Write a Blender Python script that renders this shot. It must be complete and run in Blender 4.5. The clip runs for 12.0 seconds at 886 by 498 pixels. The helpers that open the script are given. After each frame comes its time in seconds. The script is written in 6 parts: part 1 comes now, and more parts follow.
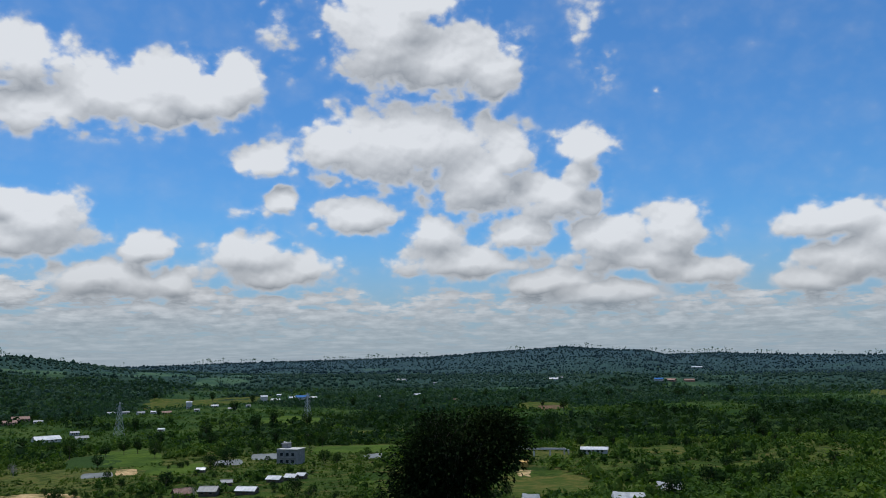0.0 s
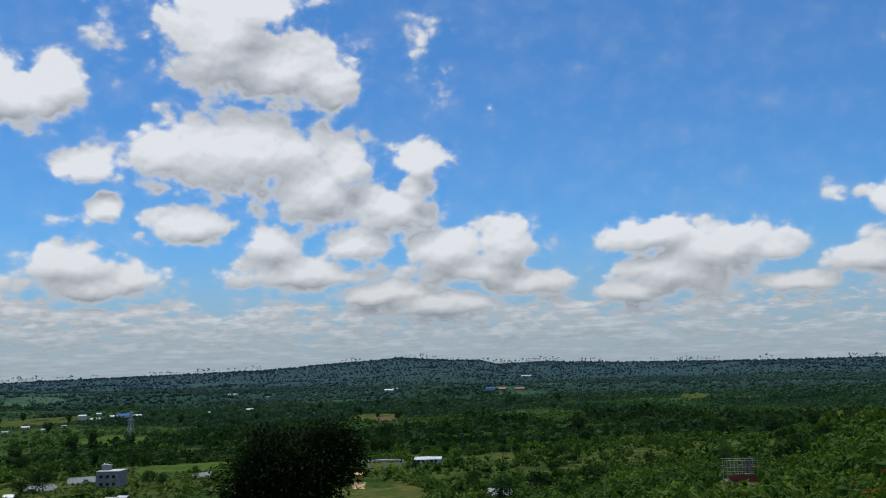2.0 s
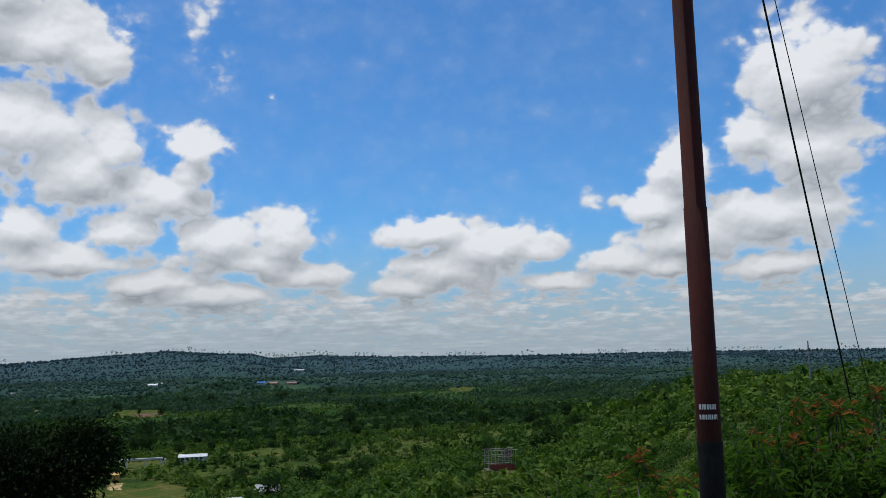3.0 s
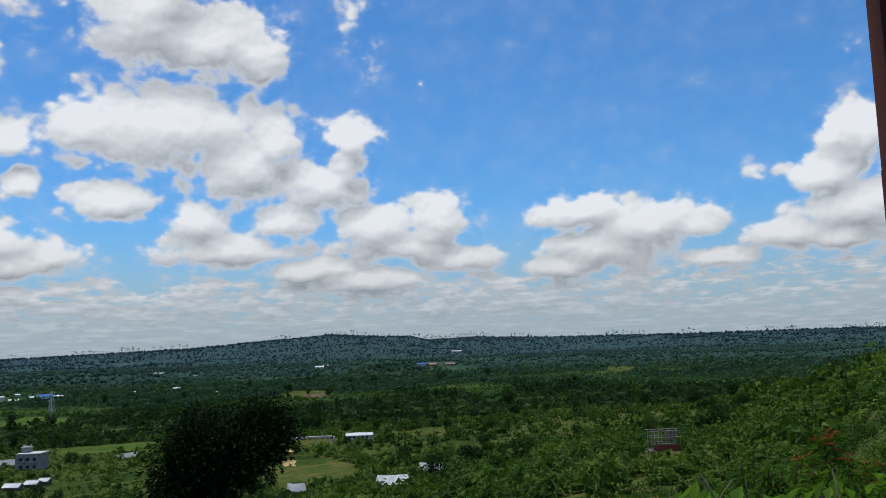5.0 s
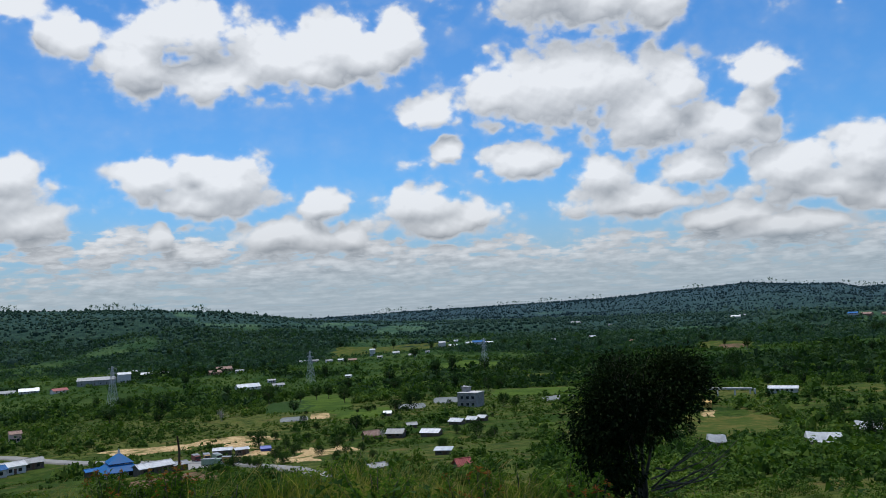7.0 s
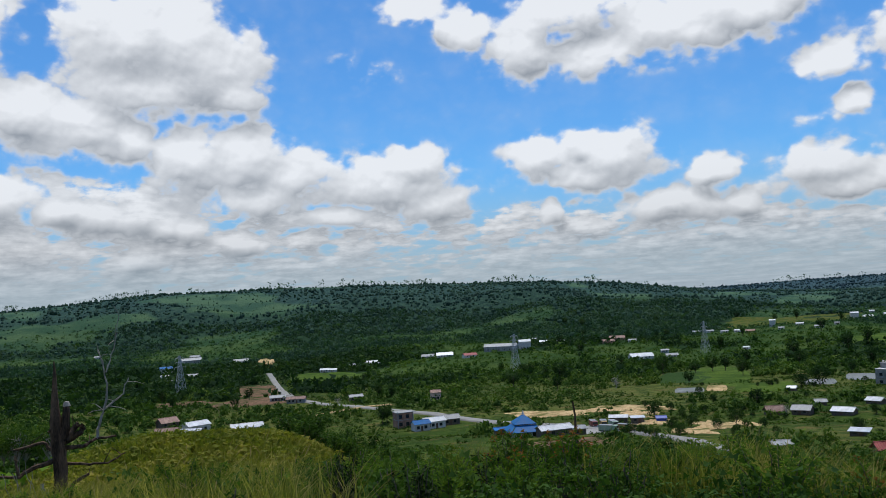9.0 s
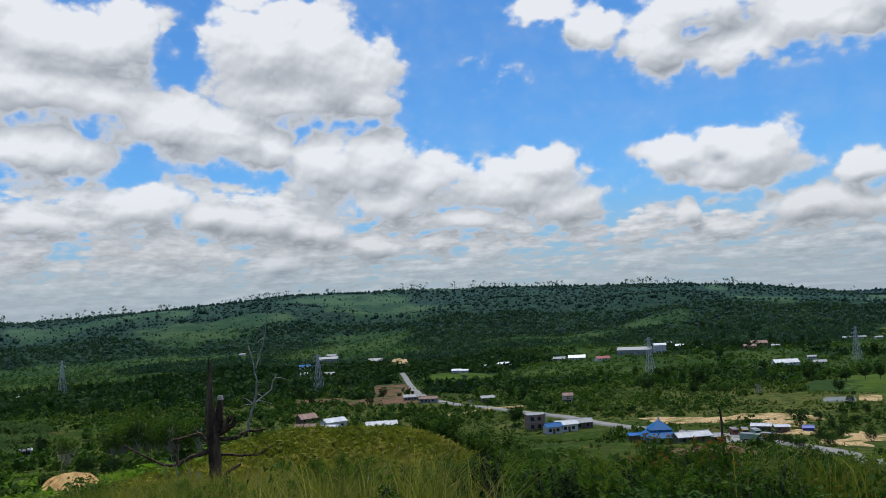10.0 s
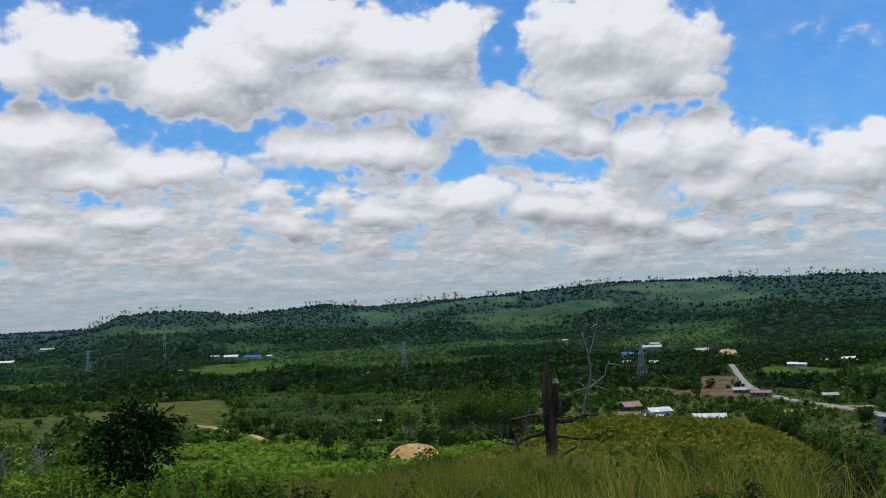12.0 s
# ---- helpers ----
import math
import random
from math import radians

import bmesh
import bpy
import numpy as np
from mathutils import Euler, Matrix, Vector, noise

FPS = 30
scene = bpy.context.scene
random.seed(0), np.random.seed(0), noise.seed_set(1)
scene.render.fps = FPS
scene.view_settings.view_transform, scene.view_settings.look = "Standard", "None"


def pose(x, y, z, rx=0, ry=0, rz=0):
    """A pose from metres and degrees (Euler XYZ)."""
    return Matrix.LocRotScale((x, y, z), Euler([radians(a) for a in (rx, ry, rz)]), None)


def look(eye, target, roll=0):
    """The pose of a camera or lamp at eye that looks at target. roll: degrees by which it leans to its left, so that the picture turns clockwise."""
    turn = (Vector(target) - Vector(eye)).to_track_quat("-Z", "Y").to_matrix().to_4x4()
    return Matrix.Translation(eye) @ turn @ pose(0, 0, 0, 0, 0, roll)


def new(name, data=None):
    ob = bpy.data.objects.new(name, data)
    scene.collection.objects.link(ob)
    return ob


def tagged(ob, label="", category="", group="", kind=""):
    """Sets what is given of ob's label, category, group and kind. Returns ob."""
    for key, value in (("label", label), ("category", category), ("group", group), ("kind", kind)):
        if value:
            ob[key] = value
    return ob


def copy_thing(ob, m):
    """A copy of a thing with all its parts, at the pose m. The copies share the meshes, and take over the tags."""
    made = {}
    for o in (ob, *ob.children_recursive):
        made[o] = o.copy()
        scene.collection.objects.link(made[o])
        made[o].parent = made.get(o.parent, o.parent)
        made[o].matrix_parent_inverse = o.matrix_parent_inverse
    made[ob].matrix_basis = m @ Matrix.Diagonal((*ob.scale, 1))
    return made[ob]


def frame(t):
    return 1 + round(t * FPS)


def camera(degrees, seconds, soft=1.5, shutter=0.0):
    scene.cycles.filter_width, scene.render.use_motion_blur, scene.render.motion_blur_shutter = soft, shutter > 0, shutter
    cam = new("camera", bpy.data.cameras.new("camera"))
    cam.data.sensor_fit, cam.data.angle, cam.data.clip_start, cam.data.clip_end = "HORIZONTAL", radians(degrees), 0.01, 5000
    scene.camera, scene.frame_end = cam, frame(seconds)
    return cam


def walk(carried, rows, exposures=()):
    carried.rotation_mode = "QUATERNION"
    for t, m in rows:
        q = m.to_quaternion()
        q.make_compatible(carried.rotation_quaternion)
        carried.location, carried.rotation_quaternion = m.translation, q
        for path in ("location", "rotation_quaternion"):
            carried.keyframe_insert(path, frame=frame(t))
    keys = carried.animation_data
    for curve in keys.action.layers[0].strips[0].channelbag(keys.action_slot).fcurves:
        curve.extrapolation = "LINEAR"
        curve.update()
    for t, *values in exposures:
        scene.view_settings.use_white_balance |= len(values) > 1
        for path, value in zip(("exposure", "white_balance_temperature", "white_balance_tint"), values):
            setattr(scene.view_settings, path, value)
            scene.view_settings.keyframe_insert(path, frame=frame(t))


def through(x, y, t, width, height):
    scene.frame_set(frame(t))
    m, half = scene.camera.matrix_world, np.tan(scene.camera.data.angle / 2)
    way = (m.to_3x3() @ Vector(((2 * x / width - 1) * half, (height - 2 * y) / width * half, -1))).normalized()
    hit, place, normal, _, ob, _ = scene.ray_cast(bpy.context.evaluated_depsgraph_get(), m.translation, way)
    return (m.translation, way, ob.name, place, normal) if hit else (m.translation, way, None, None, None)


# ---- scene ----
EYE = Vector((0.0, 0.0, 72.0))          # the eye, 1.7 m over the hilltop, with the valley floor at about 0


def gaze(yaw, pitch, roll, dx=0.0, dy=0.0, dz=0.0):
    """A pose that looks to the left of north by yaw and up by pitch."""
    eye = EYE + Vector((dx, dy, dz))
    a, p = radians(yaw), radians(pitch)
    ahead = Vector((-math.sin(a) * math.cos(p), math.cos(a) * math.cos(p), math.sin(p)))
    return look(eye, eye + ahead, roll)


cam = camera(55.12, 12.0, soft=0.85)
PATH = [
    (0.0, 0.02, 7.17, -0.83, 0, 0, 0),
    (0.5, -1.17, 7.41, -0.79, 0, 0, 0),
    (1.0, -5.41, 7.67, -1.06, 0, 0, 0),
    (1.5, -9.26, 7.99, -1.46, 0, 0, 0),
    (2.0, -11.09, 7.71, -1.79, 0, 0, 0),
    (2.5, -16.49, 6.94, -1.23, 0, 0, 0),
    (2.7, -21.04, 7.01, -1.36, 0, 0, 0),
    (3.1, -27.2, 6.8, -1.5, -0.03, 0.03, 0),
    (3.5, -29.2, 6.5, -1.6, -0.06, 0.06, 0),
    (3.9, -27.9, 6.15, -1.7, -0.10, 0.09, 0),
    (4.3, -23.82, 5.87, -1.88, -0.13, 0.12, 0),
    (4.5, -21.38, 5.89, -2.17, -0.13, 0.12, 0),
    (5.0, -15.73, 5.95, -2.32, -0.13, 0.12, 0),
    (5.5, -7.31, 6.11, -2.56, -0.11, 0.12, 0),
    (6.0, -1.37, 5.17, -2.75, -0.10, 0.12, 0),
    (6.5, 4.67, 4.17, -2.82, -0.09, 0.12, 0),
    (6.7, 7.44, 3.95, -2.85, -0.08, 0.12, 0),
    (7.5, 17.5, 3.72, -2.7, -0.04, 0.11, 0),
    (8.3, 27.29, 3.48, -2.64, 0.0, 0.10, 0),
    (8.5, 31.12, 3.39, -3.01, 0.0, 0.10, 0),
    (9.0, 37.41, 3.22, -3.46, 0.0, 0.10, 0),
    (9.5, 41.88, 3.32, -3.33, -0.02, 0.06, 0),
    (10.0, 46.21, 3.83, -3.10, -0.08, -0.06, 0),
    (10.5, 51.03, 4.26, -2.55, -0.13, -0.16, 0),
    (11.0, 56.92, 4.28, -2.03, -0.17, -0.22, 0),
    (11.2, 59.09, 4.20, -2.06, -0.19, -0.25, 0),
    (11.5, 62.10, 4.12, -2.14, -0.21, -0.30, 0),
    (12.0, 67.66, 4.00, -2.47, -0.24, -0.36, 0),
]
walk(cam, [(t, gaze(*row)) for t, *row in PATH],
     exposures=[(0.0, -0.22, 6250, 10), (1.5, -0.20, 6250, 10), (2.7, -0.12, 6300, 10), (4.5, -0.10, 6300, 10), (6.5, -0.05, 6250, 10),
                (8.5, -0.05, 6250, 10), (12.0, -0.07, 6350, 11)])

# ---- world: a clear tropical sky with fair-weather cumulus, and the noon sun ----
SUN_AZ, SUN_UP = 40.0, 76.0             # left of north, over the horizon
sun_way = Vector((-math.sin(radians(SUN_AZ)) * math.cos(radians(SUN_UP)),
                  math.cos(radians(SUN_AZ)) * math.cos(radians(SUN_UP)), math.sin(radians(SUN_UP))))
sun = new("sun", bpy.data.lights.new("sun", "SUN"))
sun.data.energy, sun.data.angle, sun.data.color = 3.7, radians(0.53), (1.0, 0.96, 0.89)
sun.matrix_world = look(sun_way * 400, (0, 0, 0))

# Each cloud is a few soft lobes: degrees right of north, degrees up, half width, half height.
CLOUDS = {
    "west_bank": [(-38.5, 19.1, 2.3, 0.8), (-35.1, 17.8, 1.9, 1.2), (-31.3, 16.4, 2.6, 2.2), (-28.5, 18.7, 4.2, 1.6),
                  (-26.0, 15.5, 2.7, 1.4), (-21.3, 16.7, 4.1, 2.1), (-16.5, 16.9, 3.4, 1.7)],
    "west_puff": [(-26.3, 15.5, 3.5, 1.3), (-14.3, 17.8, 1.6, 1.8), (-17.6, 17.4, 3.9, 1.9), (-20.0, 15.8, 2.8, 1.1)],
    "crown": [(-3.5, 21.4, 3.8, 3.4), (0.4, 20.0, 4.5, 2.5), (3.5, 18.8, 2.0, 1.5), (-2.3, 23.5, 4.4, 1.8)],
    "anvil": [(-2.4, 14.1, 6.4, 2.6), (-7.4, 14.2, 2.1, 1.6), (-11.8, 13.1, 2.2, 1.0), (2.6, 11.7, 3.3, 2.3),
              (4.6, 13.4, 1.7, 1.6), (7.6, 10.6, 2.9, 1.7), (9.6, 13.8, 2.1, 1.2), (9.0, 12.1, 1.7, 1.1)],
    "small": [(-5.7, 9.6, 2.6, 1.3), (-10.8, 10.4, 1.0, 0.8)],
    "castle": [(-13.0, 6.7, 2.8, 1.5), (-8.8, 5.9, 2.2, 1.2), (-11.9, 5.5, 4.0, 0.8)],
    "middle": [(-0.5, 8.0, 1.8, 1.6), (1.7, 6.3, 4.8, 1.1), (5.2, 8.2, 2.2, 1.4), (6.6, 4.8, 3.4, 0.8)],
    "east": [(11.2, 7.3, 2.8, 1.7), (15.4, 7.8, 2.4, 1.7), (13.0, 6.3, 4.2, 0.9), (16.7, 5.3, 2.7, 0.9),
             (10.4, 3.9, 4.1, 0.8)],
    "loaf": [(-30.4, 8.8, 2.3, 1.4), (-26.2, 8.7, 3.3, 1.8), (-28.2, 10.1, 1.2, 0.6), (-27.6, 7.5, 4.9, 1.0),
             (-22.2, 4.9, 3.3, 1.1), (-19.7, 7.0, 1.1, 1.0), (-17.8, 5.0, 1.2, 0.9)],
    "east_ridge": [(24.9, 8.0, 2.4, 1.2), (29.4, 6.8, 4.0, 1.6), (26.3, 5.4, 4.0, 1.4), (32.5, 6.5, 1.9, 0.9),
                   (23.6, 4.5, 2.3, 0.7)],
    "tower": [(40.1, 9.2, 2.1, 1.2), (42.7, 11.5, 2.1, 1.9), (46.8, 13.5, 2.0, 1.4), (50.0, 16.7, 3.5, 3.1),
              (49.3, 11.9, 3.8, 2.2), (47.7, 8.0, 4.2, 1.9), (41.9, 7.0, 3.8, 1.5), (38.3, 5.8, 2.8, 1.0),
              (41.1, 5.4, 2.4, 0.8), (47.5, 4.8, 2.6, 0.8), (34.2, 4.5, 2.2, 0.6)],
    "tuft": [(36.3, 9.9, 0.7, 0.9)],
    "long_bank": [(-57.4, 11.2, 1.7, 1.5), (-53.7, 9.8, 2.5, 2.2), (-50.2, 9.8, 2.6, 2.1), (-47.1, 8.5, 3.4, 1.7),
                  (-40.9, 7.8, 4.3, 1.9), (-39.4, 9.1, 2.2, 1.1), (-38.0, 6.4, 3.2, 1.3), (-49.2, 7.3, 5.2, 1.3)],
    "low_bank": [(-57.0, 6.1, 2.2, 1.3), (-54.3, 5.3, 1.9, 1.1), (-57.2, 3.4, 1.9, 0.8), (-50.7, 4.2, 2.4, 0.7),
                 (-44.7, 5.7, 3.3, 0.7)],
    "low_puff": [(-22.1, 5.2, 2.8, 0.9), (-19.3, 7.0, 1.5, 1.0), (-30.2, 5.3, 0.8, 0.9), (-27.6, 4.0, 1.4, 0.5)],
    "fist": [(-57.5, 17.6, 4.1, 3.2), (-54.1, 17.6, 2.7, 2.5), (-52.7, 15.8, 3.5, 2.5), (-51.0, 13.9, 2.2, 1.4),
             (-56.5, 14.6, 4.9, 1.6)],
    "far_bank": [(-70.8, 17.9, 4.5, 2.0), (-66.1, 18.2, 1.8, 2.0), (-70.5, 14.8, 4.5, 2.1), (-64.2, 12.7, 4.7, 1.7),
                 (-60.3, 11.4, 4.0, 1.5), (-67.9, 14.2, 3.7, 1.9)],
    "shelf": [(-70.6, 10.8, 3.5, 1.5), (-72.8, 11.3, 2.2, 1.1)],
    "rolls": [(-65.7, 7.4, 3.6, 1.4), (-72.0, 6.6, 2.6, 1.1), (-61.6, 6.7, 2.1, 1.0), (-56.9, 6.2, 2.1, 1.0),
              (-53.9, 5.3, 1.7, 0.9)],
    "west_heap": [(-68.0, 17.7, 4.1, 2.2), (-77.2, 18.4, 4.5, 2.8), (-80.6, 16.6, 4.4, 2.8), (-90.8, 16.8, 3.9, 2.5),
                  (-84.3, 15.0, 4.6, 2.8), (-94.3, 15.5, 2.8, 1.6), (-72.8, 14.8, 6.1, 2.2), (-73.7, 10.9, 5.3, 1.6),
                  (-60.5, 12.5, 3.6, 1.6)],
    "west_mass": [(-93.4, 11.2, 4.1, 2.1), (-85.8, 9.7, 4.3, 1.6), (-90.9, 9.1, 4.9, 1.4)],
    "west_rolls": [(-65.4, 7.4, 3.4, 1.4), (-59.3, 6.2, 3.0, 1.2), (-55.6, 5.6, 2.4, 1.0), (-71.5, 6.6, 3.4, 1.1),
                   (-78.3, 6.0, 2.1, 0.9), (-87.9, 6.5, 3.6, 1.0), (-93.5, 5.4, 4.0, 1.2)],
    "wisps": [(-11.3, 21.9, 1.7, 2.2), (-10.4, 19.5, 1.2, 1.4), (10.3, 21.3, 1.9, 2.5), (11.1, 18.7, 1.5, 1.5), (14.5, 17.0, 0.6, 0.5), (-13.1, 9.7, 1.6, 0.7),
              (42.3, 16.3, 0.9, 1.0), (-41.4, 15.0, 2.2, 1.1), (-36.7, 9.6, 0.5, 0.9), (-43.0, 15.5, 1.6, 1.0)],
    "unseen": [(75, 12, 9, 4), (100, 9, 12, 3), (125, 16, 10, 5), (155, 10, 14, 4), (-120, 12, 12, 4), (-150, 15, 12, 4),
               (70, 30, 12, 5), (-60, 36, 14, 6), (0, 40, 14, 6), (-20, 58, 20, 8), (120, 45, 22, 8), (-130, 48, 22, 9)],
}


class Nodes:
    """Shorthand for wiring a node tree."""

    def __init__(self, tree):
        self.tree = tree

    def add(self, kind, **values):
        node = self.tree.nodes.new(kind)
        for key, value in values.items():
            setattr(node, key, value)
        return node

    def put(self, socket, value):
        if isinstance(value, bpy.types.NodeSocket):
            self.tree.links.new(value, socket)
        else:
            socket.default_value = value

    def math(self, op, a, b=0.0, c=0.0, clamp=False):
        node = self.add("ShaderNodeMath", operation=op, use_clamp=clamp)
        for socket, value in zip(node.inputs, (a, b, c)):
            self.put(socket, value)
        return node.outputs[0]

    def vec(self, op, a, b=(0, 0, 0), scale=None):
        node = self.add("ShaderNodeVectorMath", operation=op)
        self.put(node.inputs[0], a)
        self.put(node.inputs[1], b)
        if scale is not None:
            self.put(node.inputs["Scale"], scale)
        return node.outputs["Value" if op in ("LENGTH", "DOT_PRODUCT", "DISTANCE") else "Vector"]

    def xyz(self, x, y, z=0.0):
        node = self.add("ShaderNodeCombineXYZ")
        for socket, value in zip(node.inputs, (x, y, z)):
            self.put(socket, value)
        return node.outputs[0]

    def split(self, v):
        node = self.add("ShaderNodeSeparateXYZ")
        self.put(node.inputs[0], v)
        return node.outputs

    def noise(self, v, scale, detail=4.0, rough=0.55, out="Fac", warp=0.0):
        node = self.add("ShaderNodeTexNoise")
        if v is not None:
            self.put(node.inputs["Vector"], v)
        node.inputs["Scale"].default_value, node.inputs["Detail"].default_value = scale, detail
        node.inputs["Roughness"].default_value, node.inputs["Distortion"].default_value = rough, warp
        return node.outputs[out]

    def ramp(self, value, low, high, a=0.0, b=1.0, smooth=True):
        node = self.add("ShaderNodeMapRange", interpolation_type="SMOOTHSTEP" if smooth else "LINEAR")
        for name, v in (("Value", value), ("From Min", low), ("From Max", high), ("To Min", a), ("To Max", b)):
            self.put(node.inputs[name], v)
        return node.outputs[0]

    def mix(self, fac, a, b, blend="MIX"):
        node = self.add("ShaderNodeMix", data_type="RGBA", blend_type=blend)
        for socket, value in ((node.inputs[0], fac), (node.inputs[6], a), (node.inputs[7], b)):
            self.put(socket, (*value, 1.0) if isinstance(value, tuple) and len(value) == 3 else value)
        return node.outputs[2]


def billows(n, place):
    """Rounded heads and finer curls, about -0.5 to 0.5, at a place of the sky in degrees."""
    right, up, _ = n.split(place)
    squash = n.xyz(right, n.math("MULTIPLY", up, 1.3), 0.0)
    bend = n.noise(squash, 0.5, 3, 0.5, "Color")
    billow = n.add("ShaderNodeTexVoronoi", feature="SMOOTH_F1")
    n.put(billow.inputs["Vector"], n.vec("ADD", squash, n.vec("SCALE", bend, scale=1.1)))
    billow.inputs["Scale"].default_value, billow.inputs["Smoothness"].default_value = 0.40, 0.7
    billow.inputs["Detail"].default_value, billow.inputs["Roughness"].default_value = 2.5, 0.55
    puff = n.math("MULTIPLY", n.math("SUBTRACT", 0.60, billow.outputs["Distance"]), 0.55)
    curl = n.math("MULTIPLY", n.math("SUBTRACT", n.noise(squash, 0.62, 8, 0.58, warp=0.1), 0.48), 0.40)
    return n.math("ADD", puff, curl)


def cloud_group():
    """How thick the clouds are at a place of the sky, given in degrees right of north and up."""
    tree = bpy.data.node_groups.new("cloud_thickness", "ShaderNodeTree")
    tree.interface.new_socket("Place", in_out="INPUT", socket_type="NodeSocketVector")
    tree.interface.new_socket("Thickness", in_out="OUTPUT", socket_type="NodeSocketFloat")
    tree.interface.new_socket("Mass", in_out="OUTPUT", socket_type="NodeSocketFloat")
    n = Nodes(tree)
    source, sink = n.add("NodeGroupInput"), n.add("NodeGroupOutput")
    place = source.outputs[0]
    sway = n.noise(place, 0.3, 3, 0.5, "Color")
    place2 = n.vec("ADD", place, n.vec("MULTIPLY", n.vec("SUBTRACT", sway, (0.5, 0.5, 0.5)), (2.4, 1.3, 0.0)))
    total = None
    for kind, lobes in CLOUDS.items():
        heap = None
        for x, up, w, h in lobes:
            spot = n.add("ShaderNodeMapping", vector_type="TEXTURE")
            n.put(spot.inputs["Vector"], place2)
            spot.inputs["Location"].default_value = (x, up, 0)
            spot.inputs["Scale"].default_value = (w * 1.8, h * 1.8, 1)
            ball = n.add("ShaderNodeTexGradient", gradient_type="SPHERICAL")
            n.put(ball.inputs[0], spot.outputs[0])
            heap = ball.outputs["Fac"] if heap is None else n.math("SMOOTH_MAX", heap, ball.outputs["Fac"], 0.18)
        if kind in ("wisps", "tuft"):
            heap = n.math("MULTIPLY", heap, 0.42)
        total = heap if total is None else n.math("SMOOTH_MAX", total, heap, 0.06)
    # the far deck, seen edge on: small flat heaps that crowd together towards the horizon
    right, up, _ = n.split(place)
    rows = n.math("MULTIPLY", n.math("SQRT", n.math("MAXIMUM", up, 0.02)), 6.4)
    wide = n.noise(n.xyz(n.math("MULTIPLY", right, 0.34), rows, 3.3), 1.0, 4, 0.55)
    small = n.noise(n.xyz(n.math("MULTIPLY", right, 0.85), n.math("MULTIPLY", rows, 1.5), 8.1), 1.0, 4, 0.55)
    deck = n.math("ADD", n.math("MULTIPLY", wide, 0.55), n.math("MULTIPLY", small, 0.45))
    # the deck is closed in the west and opens in the east
    deck = n.ramp(deck, 0.32, 0.66, n.math("ADD", n.ramp(right, 20.0, 40.0, 0.16, 0.0), n.ramp(right, -40.0, -70.0, 0.0, 0.12)), 0.72, False)
    deck = n.math("MULTIPLY", deck, n.ramp(up, n.ramp(right, -75.0, 0.0, 11.5, 6.0), n.ramp(right, -75.0, 0.0, 7.5, 3.0)))
    total = n.math("MAXIMUM", total, deck)
    n.put(sink.inputs[1], total)
    small_up = n.ramp(up, 0.5, 7.0, 0.45, 1.0)
    n.put(sink.inputs[0], n.math("ADD", total, n.math("MULTIPLY", n.math("MULTIPLY", billows(n, place), small_up), n.ramp(total, 0.03, 0.32, 0.0, 1.0))))
    return tree


world = bpy.data.worlds.new("world")
scene.world = world
world.use_nodes = True
world.node_tree.nodes.clear()
w = Nodes(world.node_tree)
sky = w.add("ShaderNodeTexSky", sky_type="NISHITA", sun_disc=False, sun_elevation=radians(SUN_UP),
            sun_rotation=radians(-SUN_AZ), altitude=100.0, air_density=1.0, dust_density=0.6, ozone_density=2.0)
way = w.vec("NORMALIZE", w.add("ShaderNodeTexCoord").outputs["Generated"])
wx, wy, wz = w.split(way)
east = w.math("MULTIPLY", w.math("ARCTAN2", wx, wy), 57.29578)
height = w.math("MULTIPLY", w.math("ARCSINE", wz), 57.29578)
spot = w.xyz(east, height)
cloud_tree = cloud_group()


def thickness(place):
    node = w.add("ShaderNodeGroup", node_tree=cloud_tree)
    w.put(node.inputs[0], place)
    return node.outputs


# each cloud is lit from above: a place is as bright as there is less cloud over it
lift = w.ramp(height, 0.0, 20.0, 0.4, 2.7, False)
here, mass = thickness(spot)[:2]
mass_above = thickness(w.vec("ADD", spot, w.xyz(w.math("MULTIPLY", lift, -0.25), lift)))[1]
lit = w.math("SUBTRACT", mass, mass_above)
relief = w.math("SUBTRACT", billows(w, spot), billows(w, w.vec("ADD", spot, (-0.12, 0.34, 0.0))))
shade = w.ramp(w.math("ADD", lit, w.math("MULTIPLY", relief, 0.62)), -0.46, 0.36, smooth=False)
thin = w.ramp(here, 0.60, 0.14, 0.0, 0.68)
shade = w.math("MAXIMUM", shade, thin)
cover = w.math("ADD", w.math("MULTIPLY", w.ramp(here, 0.13, 0.34), 0.86), w.math("MULTIPLY", w.ramp(here, 0.02, 0.22), 0.14))
white = w.mix(shade, (0.31, 0.335, 0.365), (0.87, 0.88, 0.89))
far = w.ramp(height, 0.0, 9.0, 0.74, 1.0)
white = w.mix(1.0, white, w.xyz(far, far, far), "MULTIPLY")
clear = w.mix(1.0, sky.outputs[0], (0.050, 0.096, 0.136), "MULTIPLY")
hazy = w.mix(w.ramp(height, 9.0, 0.3, 0.0, 0.80), clear, (0.37, 0.44, 0.51))
full = w.mix(w.math("MULTIPLY", cover, w.ramp(height, 0.0, 4.5, 0.34, 0.97)), hazy, white)
glow = w.add("ShaderNodeBackground")
w.put(glow.inputs["Color"], full)
glow.inputs["Strength"].default_value = 1.0
w.put(w.add("ShaderNodeOutputWorld").inputs[0], glow.outputs[0])

# ---- materials ----


